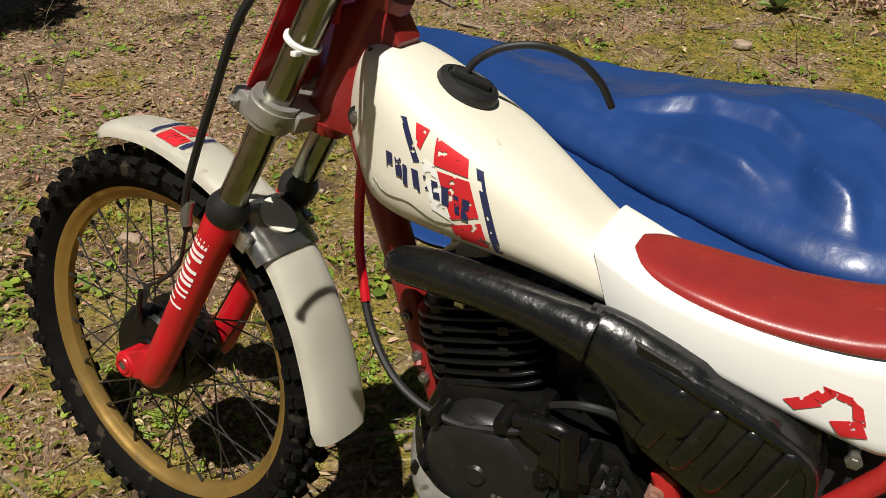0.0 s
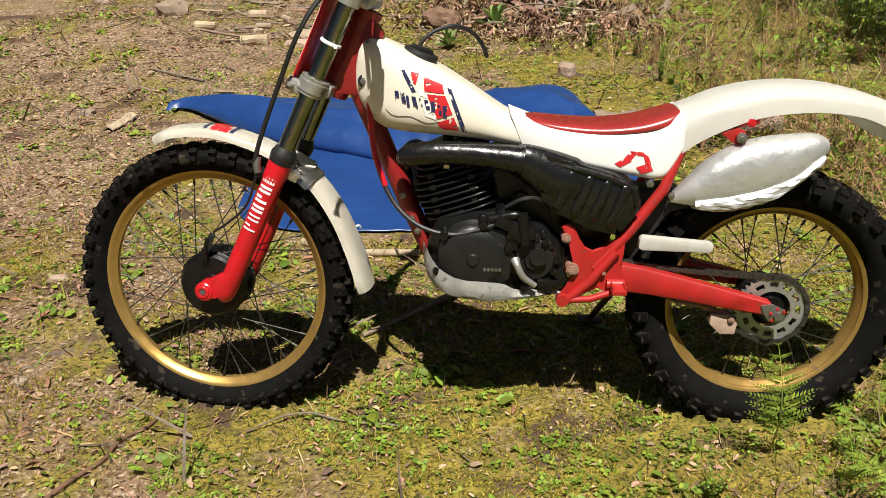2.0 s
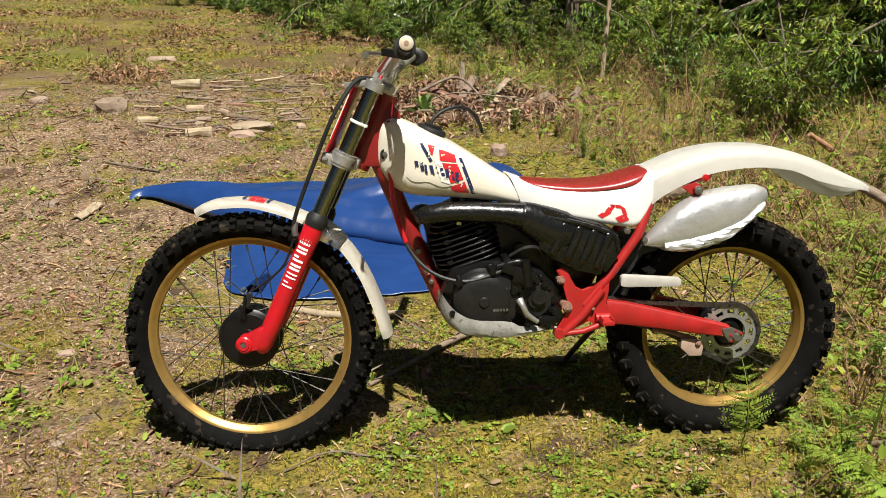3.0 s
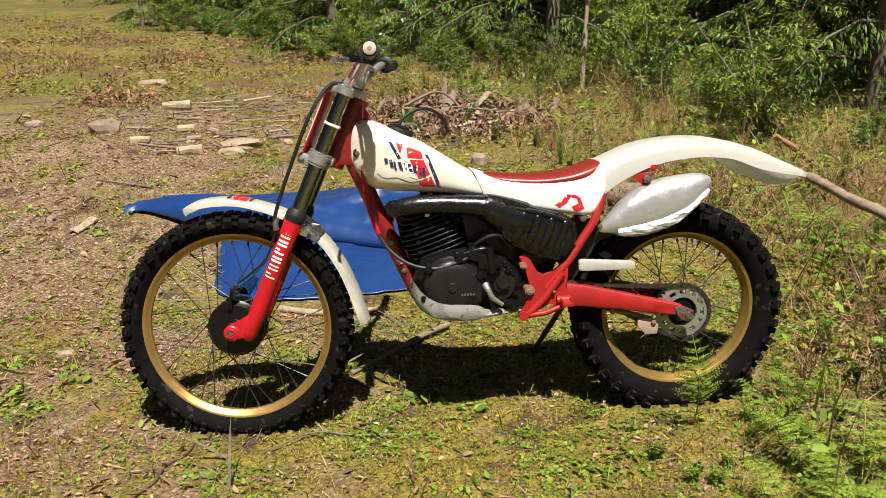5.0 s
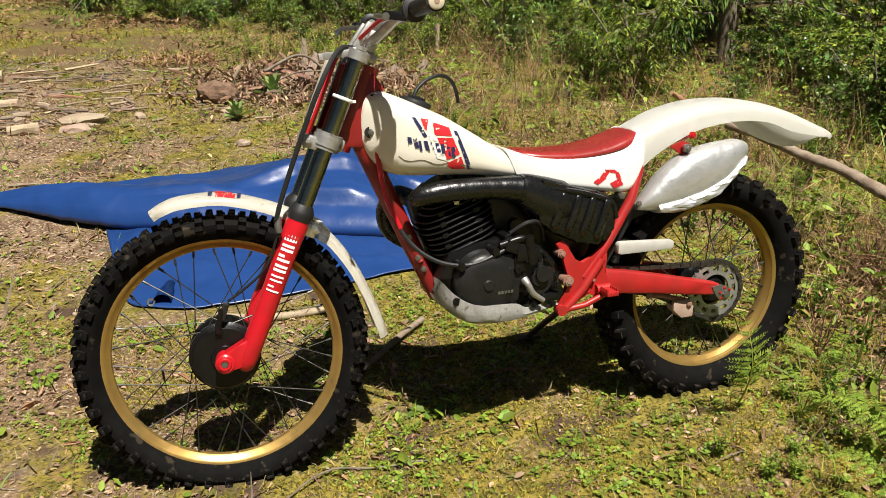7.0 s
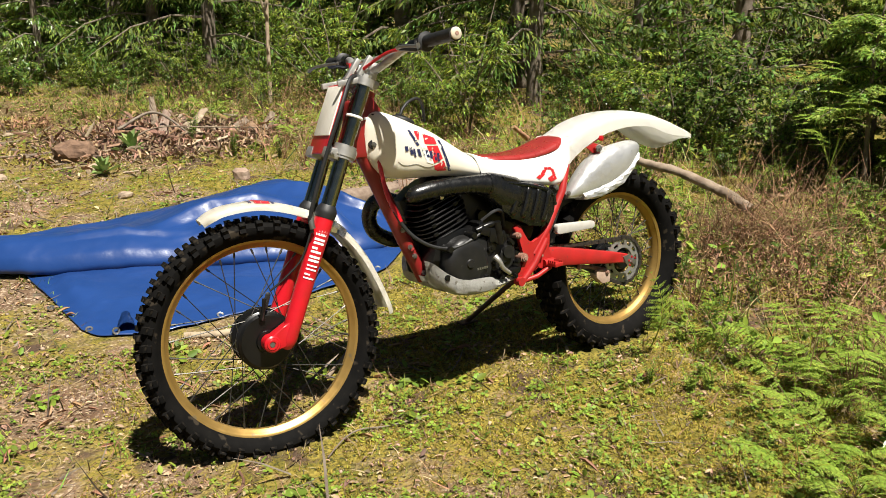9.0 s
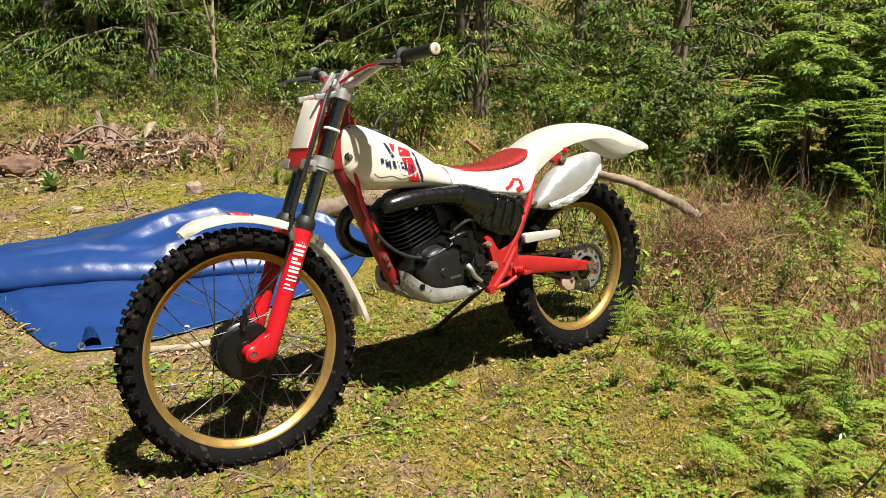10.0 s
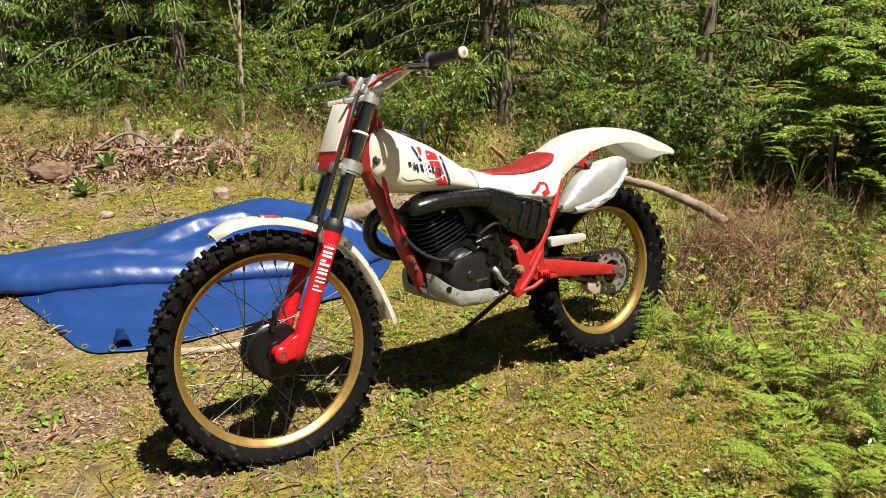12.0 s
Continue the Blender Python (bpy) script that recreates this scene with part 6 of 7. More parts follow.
for x0_, x1_, y0_, y1_, n_ in ((1.6, 3.4, -1.2, 2.6, 60000), (0.2, 2.9, 4.6, 7.0, 16000)):
    at_ = spots(n_, x0_, x1_, y0_, y1_, lambda p: np.clip(thicket(p) + (0.8 if n_ < 20000 else 0), 0, 1) * np.clip(0.22 + 2.4 * field(p, 1.25, 91.0), 0, 1))
    stuff("dead_bracken", SLIM_V * (1, 1.1, 1), LEAF_F, at_, 0.010, 0.032, REDDRY, "brown dead bracken tangled in the undergrowth", 0.9, 0.01 + 0.24 * NR.rand(len(at_)) ** 1.6, "plants")
at_ = np.c_[2.0 + 0.22 * NR.randn(1500), -0.88 + 0.20 * NR.randn(1500)]
stuff("brown_stems", BLADE_V * (0.16, 0.8, 1), BLADE_F, at_, 0.10, 0.34, REDDRY, "dead brown stems standing beyond the ferns", 0.5)
stuff("thatch", BLADE_V * (0.26, 0.4, 1), BLADE_F, spots(30000, *WOOD, lambda p: thicket(p) * np.clip(0.6 + field(p, 1.9, 71.0), 0, 1)), 0.05, 0.22, REDDRY, "matted dead bracken and twigs", 1.5, 0.01, "litter")
at_ = np.c_[2.49 + 0.17 * NR.randn(3200), 0.26 + 0.16 * NR.randn(3200)]
stuff("root_tangle", BLADE_V * (0.22, 0.8, 1), BLADE_F, at_, 0.06, 0.24, REDDRY, "tangle of dead brown roots and stems at the trunk's end", 1.1, 0.02 + 0.27 * NR.rand(len(at_)) * np.exp(-((at_[:, 0] - 2.49) / 0.22) ** 2), "litter")
stuff("bark_chips", LEAF_V * (1, 0.6, 2.5), LEAF_F, np.c_[1.05 + 0.45 * NR.randn(9000), 4.5 + 0.28 * NR.randn(9000)], 0.014, 0.075, LITTER, "heap of dead bark and brown leaves", 0.8, 0.02, "litter")
stuff("bark_strips", SLIM_V * (1, 0.8, 1.5), LEAF_F, spots(8200, *AREA, lambda p: np.clip(0.75 - 0.6 * east(p) + 0.8 * field(p, 1.6, 73.0), 0.03, 1)), 0.02, 0.075, REDDRY, "strips of brown bark and dead fern", 0.25, 0.008, "litter")
stuff("pale_leaves", LEAF_V * (1, 0.9, 2.2), LEAF_F, spots(800, *AREA, lambda p: np.clip(0.5 - 0.2 * east(p) + 0.5 * field(p, 1.9, 79.0), 0.05, 1)), 0.015, 0.04, DRY, "pale fallen leaves scattered about", 0.35, 0.008, "leaves")
rosettes = spots(420, *AREA, lambda p: np.clip(0.5 + 0.4 * field(p, 1.2, 83.0), 0, 1))
stuff("leaf_rosettes", LEAF_V * (1, 1.2, 1), LEAF_F, np.repeat(rosettes, 14, 0) + 0.028 * NR.randn(len(rosettes) * 14, 2), 0.018, 0.045, CLOVER, "small bright green seedlings in clumps", 0.4, 0.012)
NEAR = (-1.4, 2.0, -1.65, 1.0)
S4V, S4F = star(4)
stuff("near_moss", S4V, S4F, spots(78000, *NEAR, lambda p: np.clip(0.16 + 0.62 * east(p) + 2.2 * field(p, 2.6, 101.0), 0.02, 1)), 0.006, 0.017, MOSS, "yellow-green moss round the motorcycle", 0.5)
stuff("near_clover", CV, CF, spots(34000, *NEAR, lambda p: np.clip(-0.25 + 0.55 * east(p) + 3.0 * field(p, 4.1, 104.0), 0, 1)), 0.008, 0.020, CLOVER, "small clover round the motorcycle", 0.35)
stuff("near_straw", BLADE_V * (0.6, 0.8, 0.7), BLADE_F, spots(26000, *NEAR, lambda p: np.clip(0.55 - 0.25 * east(p) + 0.9 * field(p, 3.0, 119.0), 0.05, 1)), 0.015, 0.06, DRY, "fine dry straw round the motorcycle", 1.2, 0.004)
stuff("near_twigs", BLADE_V * (0.45, 0.35, 1), BLADE_F, spots(52000, *NEAR, lambda p: np.clip(0.75 - 0.45 * east(p) + 1.9 * field(p, 3.0, 129.0), 0.05, 1)), 0.012, 0.075, REDDRY, "fine brown twigs round the motorcycle", 1.6, 0.005, "litter")
stuff("near_chips", LEAF_V * (1, 0.8, 1.8), LEAF_F, spots(17000, *NEAR, lambda p: np.clip(0.6 - 0.4 * east(p) + 1.8 * field(p, 2.8, 133.0), 0.05, 1)), 0.005, 0.020, LITTER, "small dead leaf scraps round the motorcycle", 0.35, 0.005, "leaves")
PEB_V = np.array([(1, 0, 0), (0, 0.8, 0), (-0.9, 0.1, 0), (0, -0.9, 0.1), (0.1, 0, 0.6), (0, 0, -0.5)])
PEB_F = np.array([(0, 1, 4), (1, 2, 4), (2, 3, 4), (3, 0, 4), (1, 0, 5), (2, 1, 5), (3, 2, 5), (0, 3, 5)])
stuff("bark_flakes", LEAF_V * (1, 0.75, 2.4), LEAF_F, spots(3600, *AREA, lambda p: np.clip(0.7 - 0.62 * east(p) + 1.2 * field(p, 1.7, 137.0), 0.02, 1)), 0.014, 0.042, LITTER, "curled flakes of brown bark", 0.32, 0.008, "litter")
stuff("dark_twigs", BLADE_V * (0.7, 0.35, 1), BLADE_F, spots(5200, *AREA, lambda p: np.clip(0.7 - 0.5 * east(p) + 1.2 * field(p, 1.9, 139.0), 0.04, 1)), 0.05, 0.22, BARK, "fallen dark twigs", 1.55, 0.008, "litter")
stuff("gravel", PEB_V, PEB_F, spots(4500, *AREA, lambda p: np.clip(0.8 - 0.6 * east(p), 0.05, 1)), 0.003, 0.014, STONE, "small scattered stones and clods", 0.4, 0.002, "gravel")


def fern(name, n, length, seed, material=CLOVER, flat=0.55, label=""):
    """A fern: arching fronds, each with paired, cut leaflets."""
    rng = random.Random(seed)
    root = new(name)
    for k in range(n):
        yaw = 2 * math.pi * k / n + rng.uniform(-0.4, 0.4)
        ln = length * rng.uniform(0.65, 1.1)
        rise = rng.uniform(0.7, 1.5) * flat
        pos, size, yw, pt, rl = [], [], [], [], []
        stem = []
        m = 11
        for i in range(m + 1):
            t = i / m
            p = Vector((ln * (t - 0.12 * t * t), 0, ln * (rise * math.sin(t * 2.1) * 0.75 - 0.18 * t * t)))
            stem.append(p)
            if i < 3:
                continue
            w = ln * 0.40 * min(1, 0.55 + 1.8 * (t - 0.2)) * (1.04 - t) ** 0.75 * rng.uniform(0.88, 1.08)
            for side in (-1, 1):
                q = 9
                a = side * rng.uniform(1.15, 1.3)
                for j in range(q):
                    s = (j + 0.4) / q
                    base = p + Vector((math.cos(a), math.sin(a), -0.12 * s)) * w * s
                    for sd in ((-1, 1) if j < q - 1 else (0,)):
                        pos.append(base)
                        size.append(w * 0.25 * (1.2 - 0.85 * s))
                        yw.append(a + sd * 0.80)
                        pt.append(0.12 + rng.uniform(-0.15, 0.15))
                        rl.append(rng.uniform(-0.25, 0.25))
        v, f = scatter(CARD_V * (1, 0.9, 1), CARD_F, np.array(pos), np.array(size), np.array(yw), np.array(pt), np.array(rl))
        c, s = math.cos(yaw), math.sin(yaw)
        v = v @ np.array([[c, s, 0], [-s, c, 0], [0, 0, 1]])
        fr = tagged(mesh_np("frond", v, f, material, root), kind="stuff")
        bm = tube(B(), [Vector((p.x * c - p.y * s, p.x * s + p.y * c, p.z)) for p in stem], [0.0028 - 0.0022 * i / m for i in range(m + 1)], 4)
        part("stem", bm, LEAF3, fr)
    return tagged(root, label or "bright green fern with arching cut fronds", "fern", "ferns")


ferns = [fern("fern", 5, 0.46, 11, FERN, 0.7), fern("fern", 4, 0.40, 12, FERN, 0.6), fern("fern", 5, 0.52, 13, FERN, 0.9)]
FERN_AT = [(1.64, -0.6, 0, 0.75), (1.63, -0.77, 2, 0.6), (1.07, -1.01, 1, 0.75), (1.14, -1.12, 0, 0.6), (1.41, -1.06, 2, 0.6), (1.89, -0.64, 1, 0.7), (1.52, -0.80, 2, 0.75), (2.15, -0.35, 1, 0.8), (1.75, -0.05, 0, 0.5), (2.3, 1.1, 1, 0.8), (1.42, -0.74, 0, 0.75), (1.62, -0.58, 1, 0.8), (1.30, -1.0, 1, 0.7), (1.60, -0.98, 0, 0.7), (1.85, -0.78, 2, 0.65), (2.0, 0.25, 1, 0.6), (2.1, 0.75, 2, 0.6),
           (2.75, -0.5, 0, 0.8), (2.5, 1.5, 0, 0.8), (1.9, 1.9, 1, 0.7), (2.6, 2.6, 2, 0.8), (3.2, 0.1, 2, 0.9), (1.9, 4.0, 0, 0.8), (1.5, 5.0, 2, 0.8), (2.4, 3.6, 1, 0.9), (0.8, 6.1, 0, 0.8), (1.75, -1.3, 0, 0.8), (2.4, -1.4, 2, 0.8), (3.0, 2.2, 2, 0.9)]
rng = random.Random(23)
for i in range(22):
    y = rng.uniform(0.3, 6.2)
    edge = 1.75 + 0.3 * math.sin(y * 1.7) if y < 2.2 else 1.85 - 0.35 * (y - 2.2)
    FERN_AT.append((edge + abs(rng.gauss(0, 1)) * 0.9 + 0.2, y, rng.choice((0, 1, 2)), rng.uniform(0.4, 0.75)))
used = set()
for i, (x, y, k, s) in enumerate(FERN_AT):
    m = pose(x, y, ground_z(x, y) - 0.01, 0, 0, i * 77) @ Matrix.Scale(s, 4)
    if k not in used:
        used.add(k)
        ferns[k].matrix_basis = m
    else:
        ob = copy_thing(ferns[k], m)
# one long frond standing up beside the rear wheel
low_fern = fern("fern", 4, 0.22, 22, FERN, 1.3, "small bright fern growing against the rear tyre")
low_fern.matrix_basis = pose(1.52, -0.26, -0.015, 0, 0, 40) @ Matrix.Scale(0.7, 4)
lone = fern("fern", 1, 0.34, 21, FERN, 0.3, "single upright fern frond beside the rear wheel")
lone.matrix_basis = Matrix(((-0.42, -0.90, -0.06, 1.345), (-0.05, -0.06, -0.99, -0.205), (0.905, -0.43, -0.06, 0.01), (0, 0, 0, 1)))
copy_thing(lone, Matrix(((0.10, -0.95, -0.05, 1.46), (-0.35, -0.06, -0.93, -0.26), (0.93, -0.10, -0.35, -0.02), (0, 0, 0, 1))) @ Matrix.Scale(0.55, 4))


def weed(seed, h, n, leaf, material, slim=False, per=26, label="", name="weed"):
    """A leafy weed: thin stems with leaves all along."""
    rng = random.Random(seed)
    root = new(name)
    bm = B()
    pos, size, yw, pt = [], [], [], []
    for k in range(n):
        a, lean, hh = rng.uniform(0, 6.28), rng.uniform(0.05, 0.5), h * rng.uniform(0.55, 1.0)
        pts = []
        for i in range(6):
            t = i / 5
            pts.append(Vector((math.cos(a) * lean * hh * t ** 1.4 + rng.uniform(-1, 1) * 0.01, math.sin(a) * lean * hh * t ** 1.4 + rng.uniform(-1, 1) * 0.01, hh * t)))
        tube(bm, pts, [0.003, 0.0028, 0.0024, 0.002, 0.0015, 0.001], 4)
        for j in range(per):
            t = rng.uniform(0.12, 1.0)
            i = min(4, int(t * 5))
            pos.append(pts[i].lerp(pts[i + 1], t * 5 - i))
            size.append(leaf * rng.uniform(0.55, 1.1) * (1.1 - 0.5 * t))
            yw.append(rng.uniform(0, 6.28))
            pt.append(rng.uniform(-0.7, 0.5))
    stem = part("stem", bm, REDDRY if material is REDDRY else LEAF3, root)
    tagged(stem, kind="stuff")
    v, f = scatter(CARDSLIM_V if slim else CARD_V, CARD_F, np.array(pos), np.array(size), np.array(yw), np.array(pt), NR.randn(len(pos)) * 0.4)
    tagged(mesh_np("leaf", v, f, material, root), kind="stuff")
    return tagged(root, label, "weed", "weeds")


weeds = [weed(31, 0.16, 14, 0.030, CLOVER, False, 26, "low bushy weed with small green leaves"), weed(32, 0.45, 10, 0.05, LEAF, True, 30, "tall green weed with narrow leaves"),
         weed(33, 0.42, 10, 0.028, REDDRY, True, 10, "dry reddish brown weed stems"), weed(34, 0.30, 12, 0.045, LEAF3, False, 22, "yellow-green leafy weed on the ground")]
WEED_AT = [(1.18, -0.36, 3, 0.35), (1.24, -0.48, 0, 0.6), (1.10, -0.30, 3, 0.3), (1.52, -0.18, 0, 0.8), (1.62, -0.32, 3, 0.6), (1.75, 0.12, 3, 0.8), (1.95, 0.0, 0, 1.3), (2.1, -0.3, 3, 0.9), (1.38, -0.55, 3, 0.4), (1.0, -0.95, 3, 0.3), (1.30, -0.50, 0, 0.9), (1.36, -0.42, 0, 0.75), (1.62, -0.30, 0, 1.0), (1.70, -0.38, 3, 0.6), (1.12, -0.62, 0, 0.7), (1.20, -0.66, 3, 0.35), (1.78, -0.22, 0, 1.1)]
rng = random.Random(41)
for i in range(168):
    t = rng.random()
    y = -1.5 + 8.0 * t
    edge = 1.55 + 0.3 * math.sin(y * 1.7) if y < 2.2 else 1.7 - 0.35 * (y - 2.2)
    x = edge + abs(rng.gauss(0, 1)) * 0.95 + 0.1
    k = rng.choice((1, 2, 1, 3, 0, 3, 2, 0))
    WEED_AT.append((x, y, k, rng.uniform(0.45, 1.05)))
for i in range(30):
    WEED_AT.append((rng.uniform(-2.5, 1.8), rng.uniform(5.2, 8.5), rng.choice((2, 2, 3, 0, 2)), rng.uniform(0.4, 0.8)))
used = set()
for i in range(33):
    WEED_AT.append((rng.uniform(-6.5, 0.4), rng.uniform(5.8, 13.0), rng.choice((2, 2, 3, 0, 0)), rng.uniform(0.3, 0.75)))
WEED_AT += [(2.32, 0.40, 3, 0.9), (2.30, 0.30, 1, 0.75), (2.38, 0.34, 2, 1.0), (2.42, 0.24, 2, 1.0), (2.38, 0.19, 2, 0.9), (2.45, 0.17, 3, 1.1), (2.35, 0.27, 2, 0.9), (2.40, 0.12, 1, 0.8), (2.50, 0.30, 2, 0.9), (2.46, 0.20, 2, 0.8), (2.56, 0.36, 3, 0.9), (2.42, 0.28, 2, 0.75), (2.60, 0.22, 2, 1.0), (2.38, 0.36, 0, 1.3), (2.36, 0.31, 2, 1.1), (2.33, 0.37, 2, 1.0), (2.41, 0.22, 2, 1.1), (2.28, 0.28, 1, 0.7), (2.31, 0.42, 3, 0.8)]
for i, (x, y, k, s) in enumerate(WEED_AT):
    m = pose(x, y, ground_z(x, y) - 0.01, 0, 0, i * 53) @ Matrix.Scale(s, 4)
    if k not in used:
        used.add(k)
        weeds[k].matrix_basis = m
    else:
        copy_thing(weeds[k], m)

# pile of dead bark and branches at the edge of the wood
rng = random.Random(51)
PILE = []
for i in range(290):
    x, y = 1.1 + rng.gauss(0, 0.55), 4.55 + rng.gauss(0, 0.36)
    ln, w = rng.uniform(0.05, 0.16) * (1.7 if rng.random() < 0.10 else 1), rng.uniform(0.003, 0.014)
    a, tilt = rng.uniform(0, 6.28), rng.gauss(0.15, 0.25)
    if rng.random() < 0.02:
        tilt = rng.uniform(0.8, 1.3)
    p0 = Vector((x, y, ground_z(x, y) + rng.uniform(0.004, 0.07)))
    d = Vector((math.cos(a) * math.cos(tilt), math.sin(a) * math.cos(tilt), math.sin(abs(tilt))))
    mid = p0 + d * ln * 0.55 + Vector((rng.gauss(0, 0.006), rng.gauss(0, 0.006), rng.uniform(-0.004, 0.008)))
    bm = tube(B(), [p0, mid, p0 + d * ln], [w * rng.uniform(0.5, 1.0), w, w * rng.uniform(0.1, 0.6)], 5, flat=rng.uniform(0.08, 0.22))
    tagged(part("dead_branch", bm, rng.choice((BARKRED, REDDRY, BARKRED, BARKRED, PALEWOOD)), smooth=False), "broken shard of dead bark on the pile", "branch", "dead branches on the pile")
for i in range(110):
    x, y = -0.75 + rng.gauss(0, 0.6), 4.8 + rng.gauss(0, 0.6)
    ln, w = rng.uniform(0.06, 0.30), rng.uniform(0.004, 0.014)
    a = rng.gauss(0, 0.6)
    p0 = Vector((x, y, ground_z(x, y) + 0.010))
    bm = tube(B(), [p0, p0 + Vector((math.cos(a), math.sin(a), rng.uniform(-0.02, 0.08))) * ln], [w, w * 0.6], 6)
    tagged(part("dead_branch", bm, rng.choice((DEADWOOD, DEADWOOD, BARK, PALEWOOD)), smooth=False), "split piece of weathered wood on the ground", "branch", "wood scraps among the stones")


def bark_slab(x, y, lift, ln, w, rz, tilt, seed, mat=BARKRED, label="curved slab of dead bark on the pile", group="bark slabs on the pile"):
    """A bowed slab of bark with ragged ends and real thickness."""
    rng = random.Random(seed)
    nu, nv, th = 9, 6, 0.006
    verts = []
    for side in (0, 1):
        for i in range(nu):
            for j in range(nv):
                u, c = i / (nu - 1) - 0.5, j / (nv - 1) - 0.5
                rag = 0.10 * noise.noise(Vector((seed + c * 9, 3.1, u * 2))) if i in (0, nu - 1) else 0
                wid = w * (1 + 0.25 * noise.noise(Vector((u * 5, seed, 0))))
                z = -0.9 * w * c * c + 0.10 * ln * u * u + 0.006 * noise.noise(Vector((u * 12, c * 14, seed)))
                verts.append(((u + rag) * ln, c * wid, z - side * th))
    o = nu * nv
    faces = []
    for i in range(nu - 1):
        for j in range(nv - 1):
            k = i * nv + j
            faces += [(k, k + nv, k + nv + 1, k + 1), (o + k, o + k + 1, o + k + nv + 1, o + k + nv)]
    for i in range(nu - 1):
        for j in (0, nv - 1):
            k = i * nv + j
            faces.append((k, o + k, o + k + nv, k + nv) if j == 0 else (k, k + nv, o + k + nv, o + k))
    for j in range(nv - 1):
        for i in (0, nu - 1):
            k = i * nv + j
            faces.append((k, k + 1, o + k + 1, o + k) if i == 0 else (k, o + k, o + k + 1, k + 1))
    ob = raw("bark_piece", verts, faces, mat)
    ob.matrix_basis = pose(x, y, ground_z(x, y) + lift, rng.uniform(-25, 25), tilt, rz)
    return tagged(ob, label, "bark", group)


SLABS = ((1.26, 4.62, 0.10, 0.22, 0.13, 20, -38, PALEWOOD), (1.22, 4.50, 0.07, 0.20, 0.10, 95, -20, PALEWOOD), (1.02, 4.58, 0.10, 0.30, 0.06, 60, -30, DEADWOOD), (0.86, 4.56, 0.08, 0.34, 0.07, 150, -14, BARKRED), (0.74, 4.46, 0.06, 0.26, 0.08, 10, -8, BARKRED),
         (1.00, 4.80, 0.15, 0.22, 0.05, 80, -62, DEADWOOD), (1.10, 4.22, 0.04, 0.20, 0.05, 35, -6, PALEWOOD), (1.30, 4.24, 0.04, 0.18, 0.06, -20, -10, PALEWOOD), (1.46, 4.32, 0.04, 0.24, 0.06, 70, -14, BARKRED), (1.72, 4.42, 0.05, 0.22, 0.07, 110, -24, BARKRED),
         (1.84, 4.56, 0.06, 0.26, 0.06, 40, -35, DEADWOOD), (0.52, 4.36, 0.04, 0.24, 0.08, -30, -6, BARKRED), (1.58, 4.55, 0.07, 0.20, 0.08, 15, -18, DEADWOOD), (1.40, 4.50, 0.06, 0.30, 0.05, 165, -5, PALEWOOD))
for i, (x, y, lift, ln, w, rz, tilt, mt) in enumerate(SLABS):
    bark_slab(x, y, lift, ln, w, rz, tilt, 2.3 * i + 1, mt, "pale curved slab of bark on the pile" if mt is PALEWOOD else "curved slab of dead brown bark on the pile")
bark_slab(-1.13, 2.09, 0.028, 0.21, 0.06, 78, -4, 61.0, PALEWOOD, "broken slab of pale bark on bare ground", "")
log("dead_limb", [G(0.62, 4.28, 0.05), G(0.90, 4.36, 0.13), G(1.3, 4.36, 0.10), G(1.75, 4.40, 0.06)], [0.007, 0.004], "long thin dead limb lying across the bark pile", "branch", DEADWOOD, 23)
log("dead_limb", [G(0.66, 4.52, 0.10), G(0.95, 4.56, 0.19), G(1.16, 4.40, 0.05)], [0.012, 0.008], "dark crooked dead limb on the bark pile", "branch", BARK, 24)


def downy_plant(x, y, h, seed):
    """A young plant of broad, downy leaves standing in a loose rosette."""
    rng = random.Random(seed)
    root = new("mullein")
    for k in range(15):
        t = k / 14
        v = (LEAF_V * (1, 0.75, 1.4)) * h * rng.uniform(0.65, 1.0) * (1.0 - 0.3 * t)
        v, f = scatter(v, LEAF_F, np.array([(0, 0, 0.25 * h * t)]), np.array([1.0]), np.array([k * 2.4 + rng.uniform(-0.3, 0.3)]), np.array([-(0.35 + 0.95 * t) + rng.uniform(-0.15, 0.15)]), np.array([rng.uniform(-0.3, 0.3)]))
        mesh_np("leaf", v, f, MULLEIN, root)
    root.matrix_basis = pose(x, y, ground_z(x, y) + 0.005, 0, 0, seed * 40)
    return tagged(root, "young plant with broad downy pale green leaves", "plant", "downy plants by the bark pile")


downy_plant(0.68, 4.24, 0.20, 1)
downy_plant(0.38, 3.78, 0.15, 2)


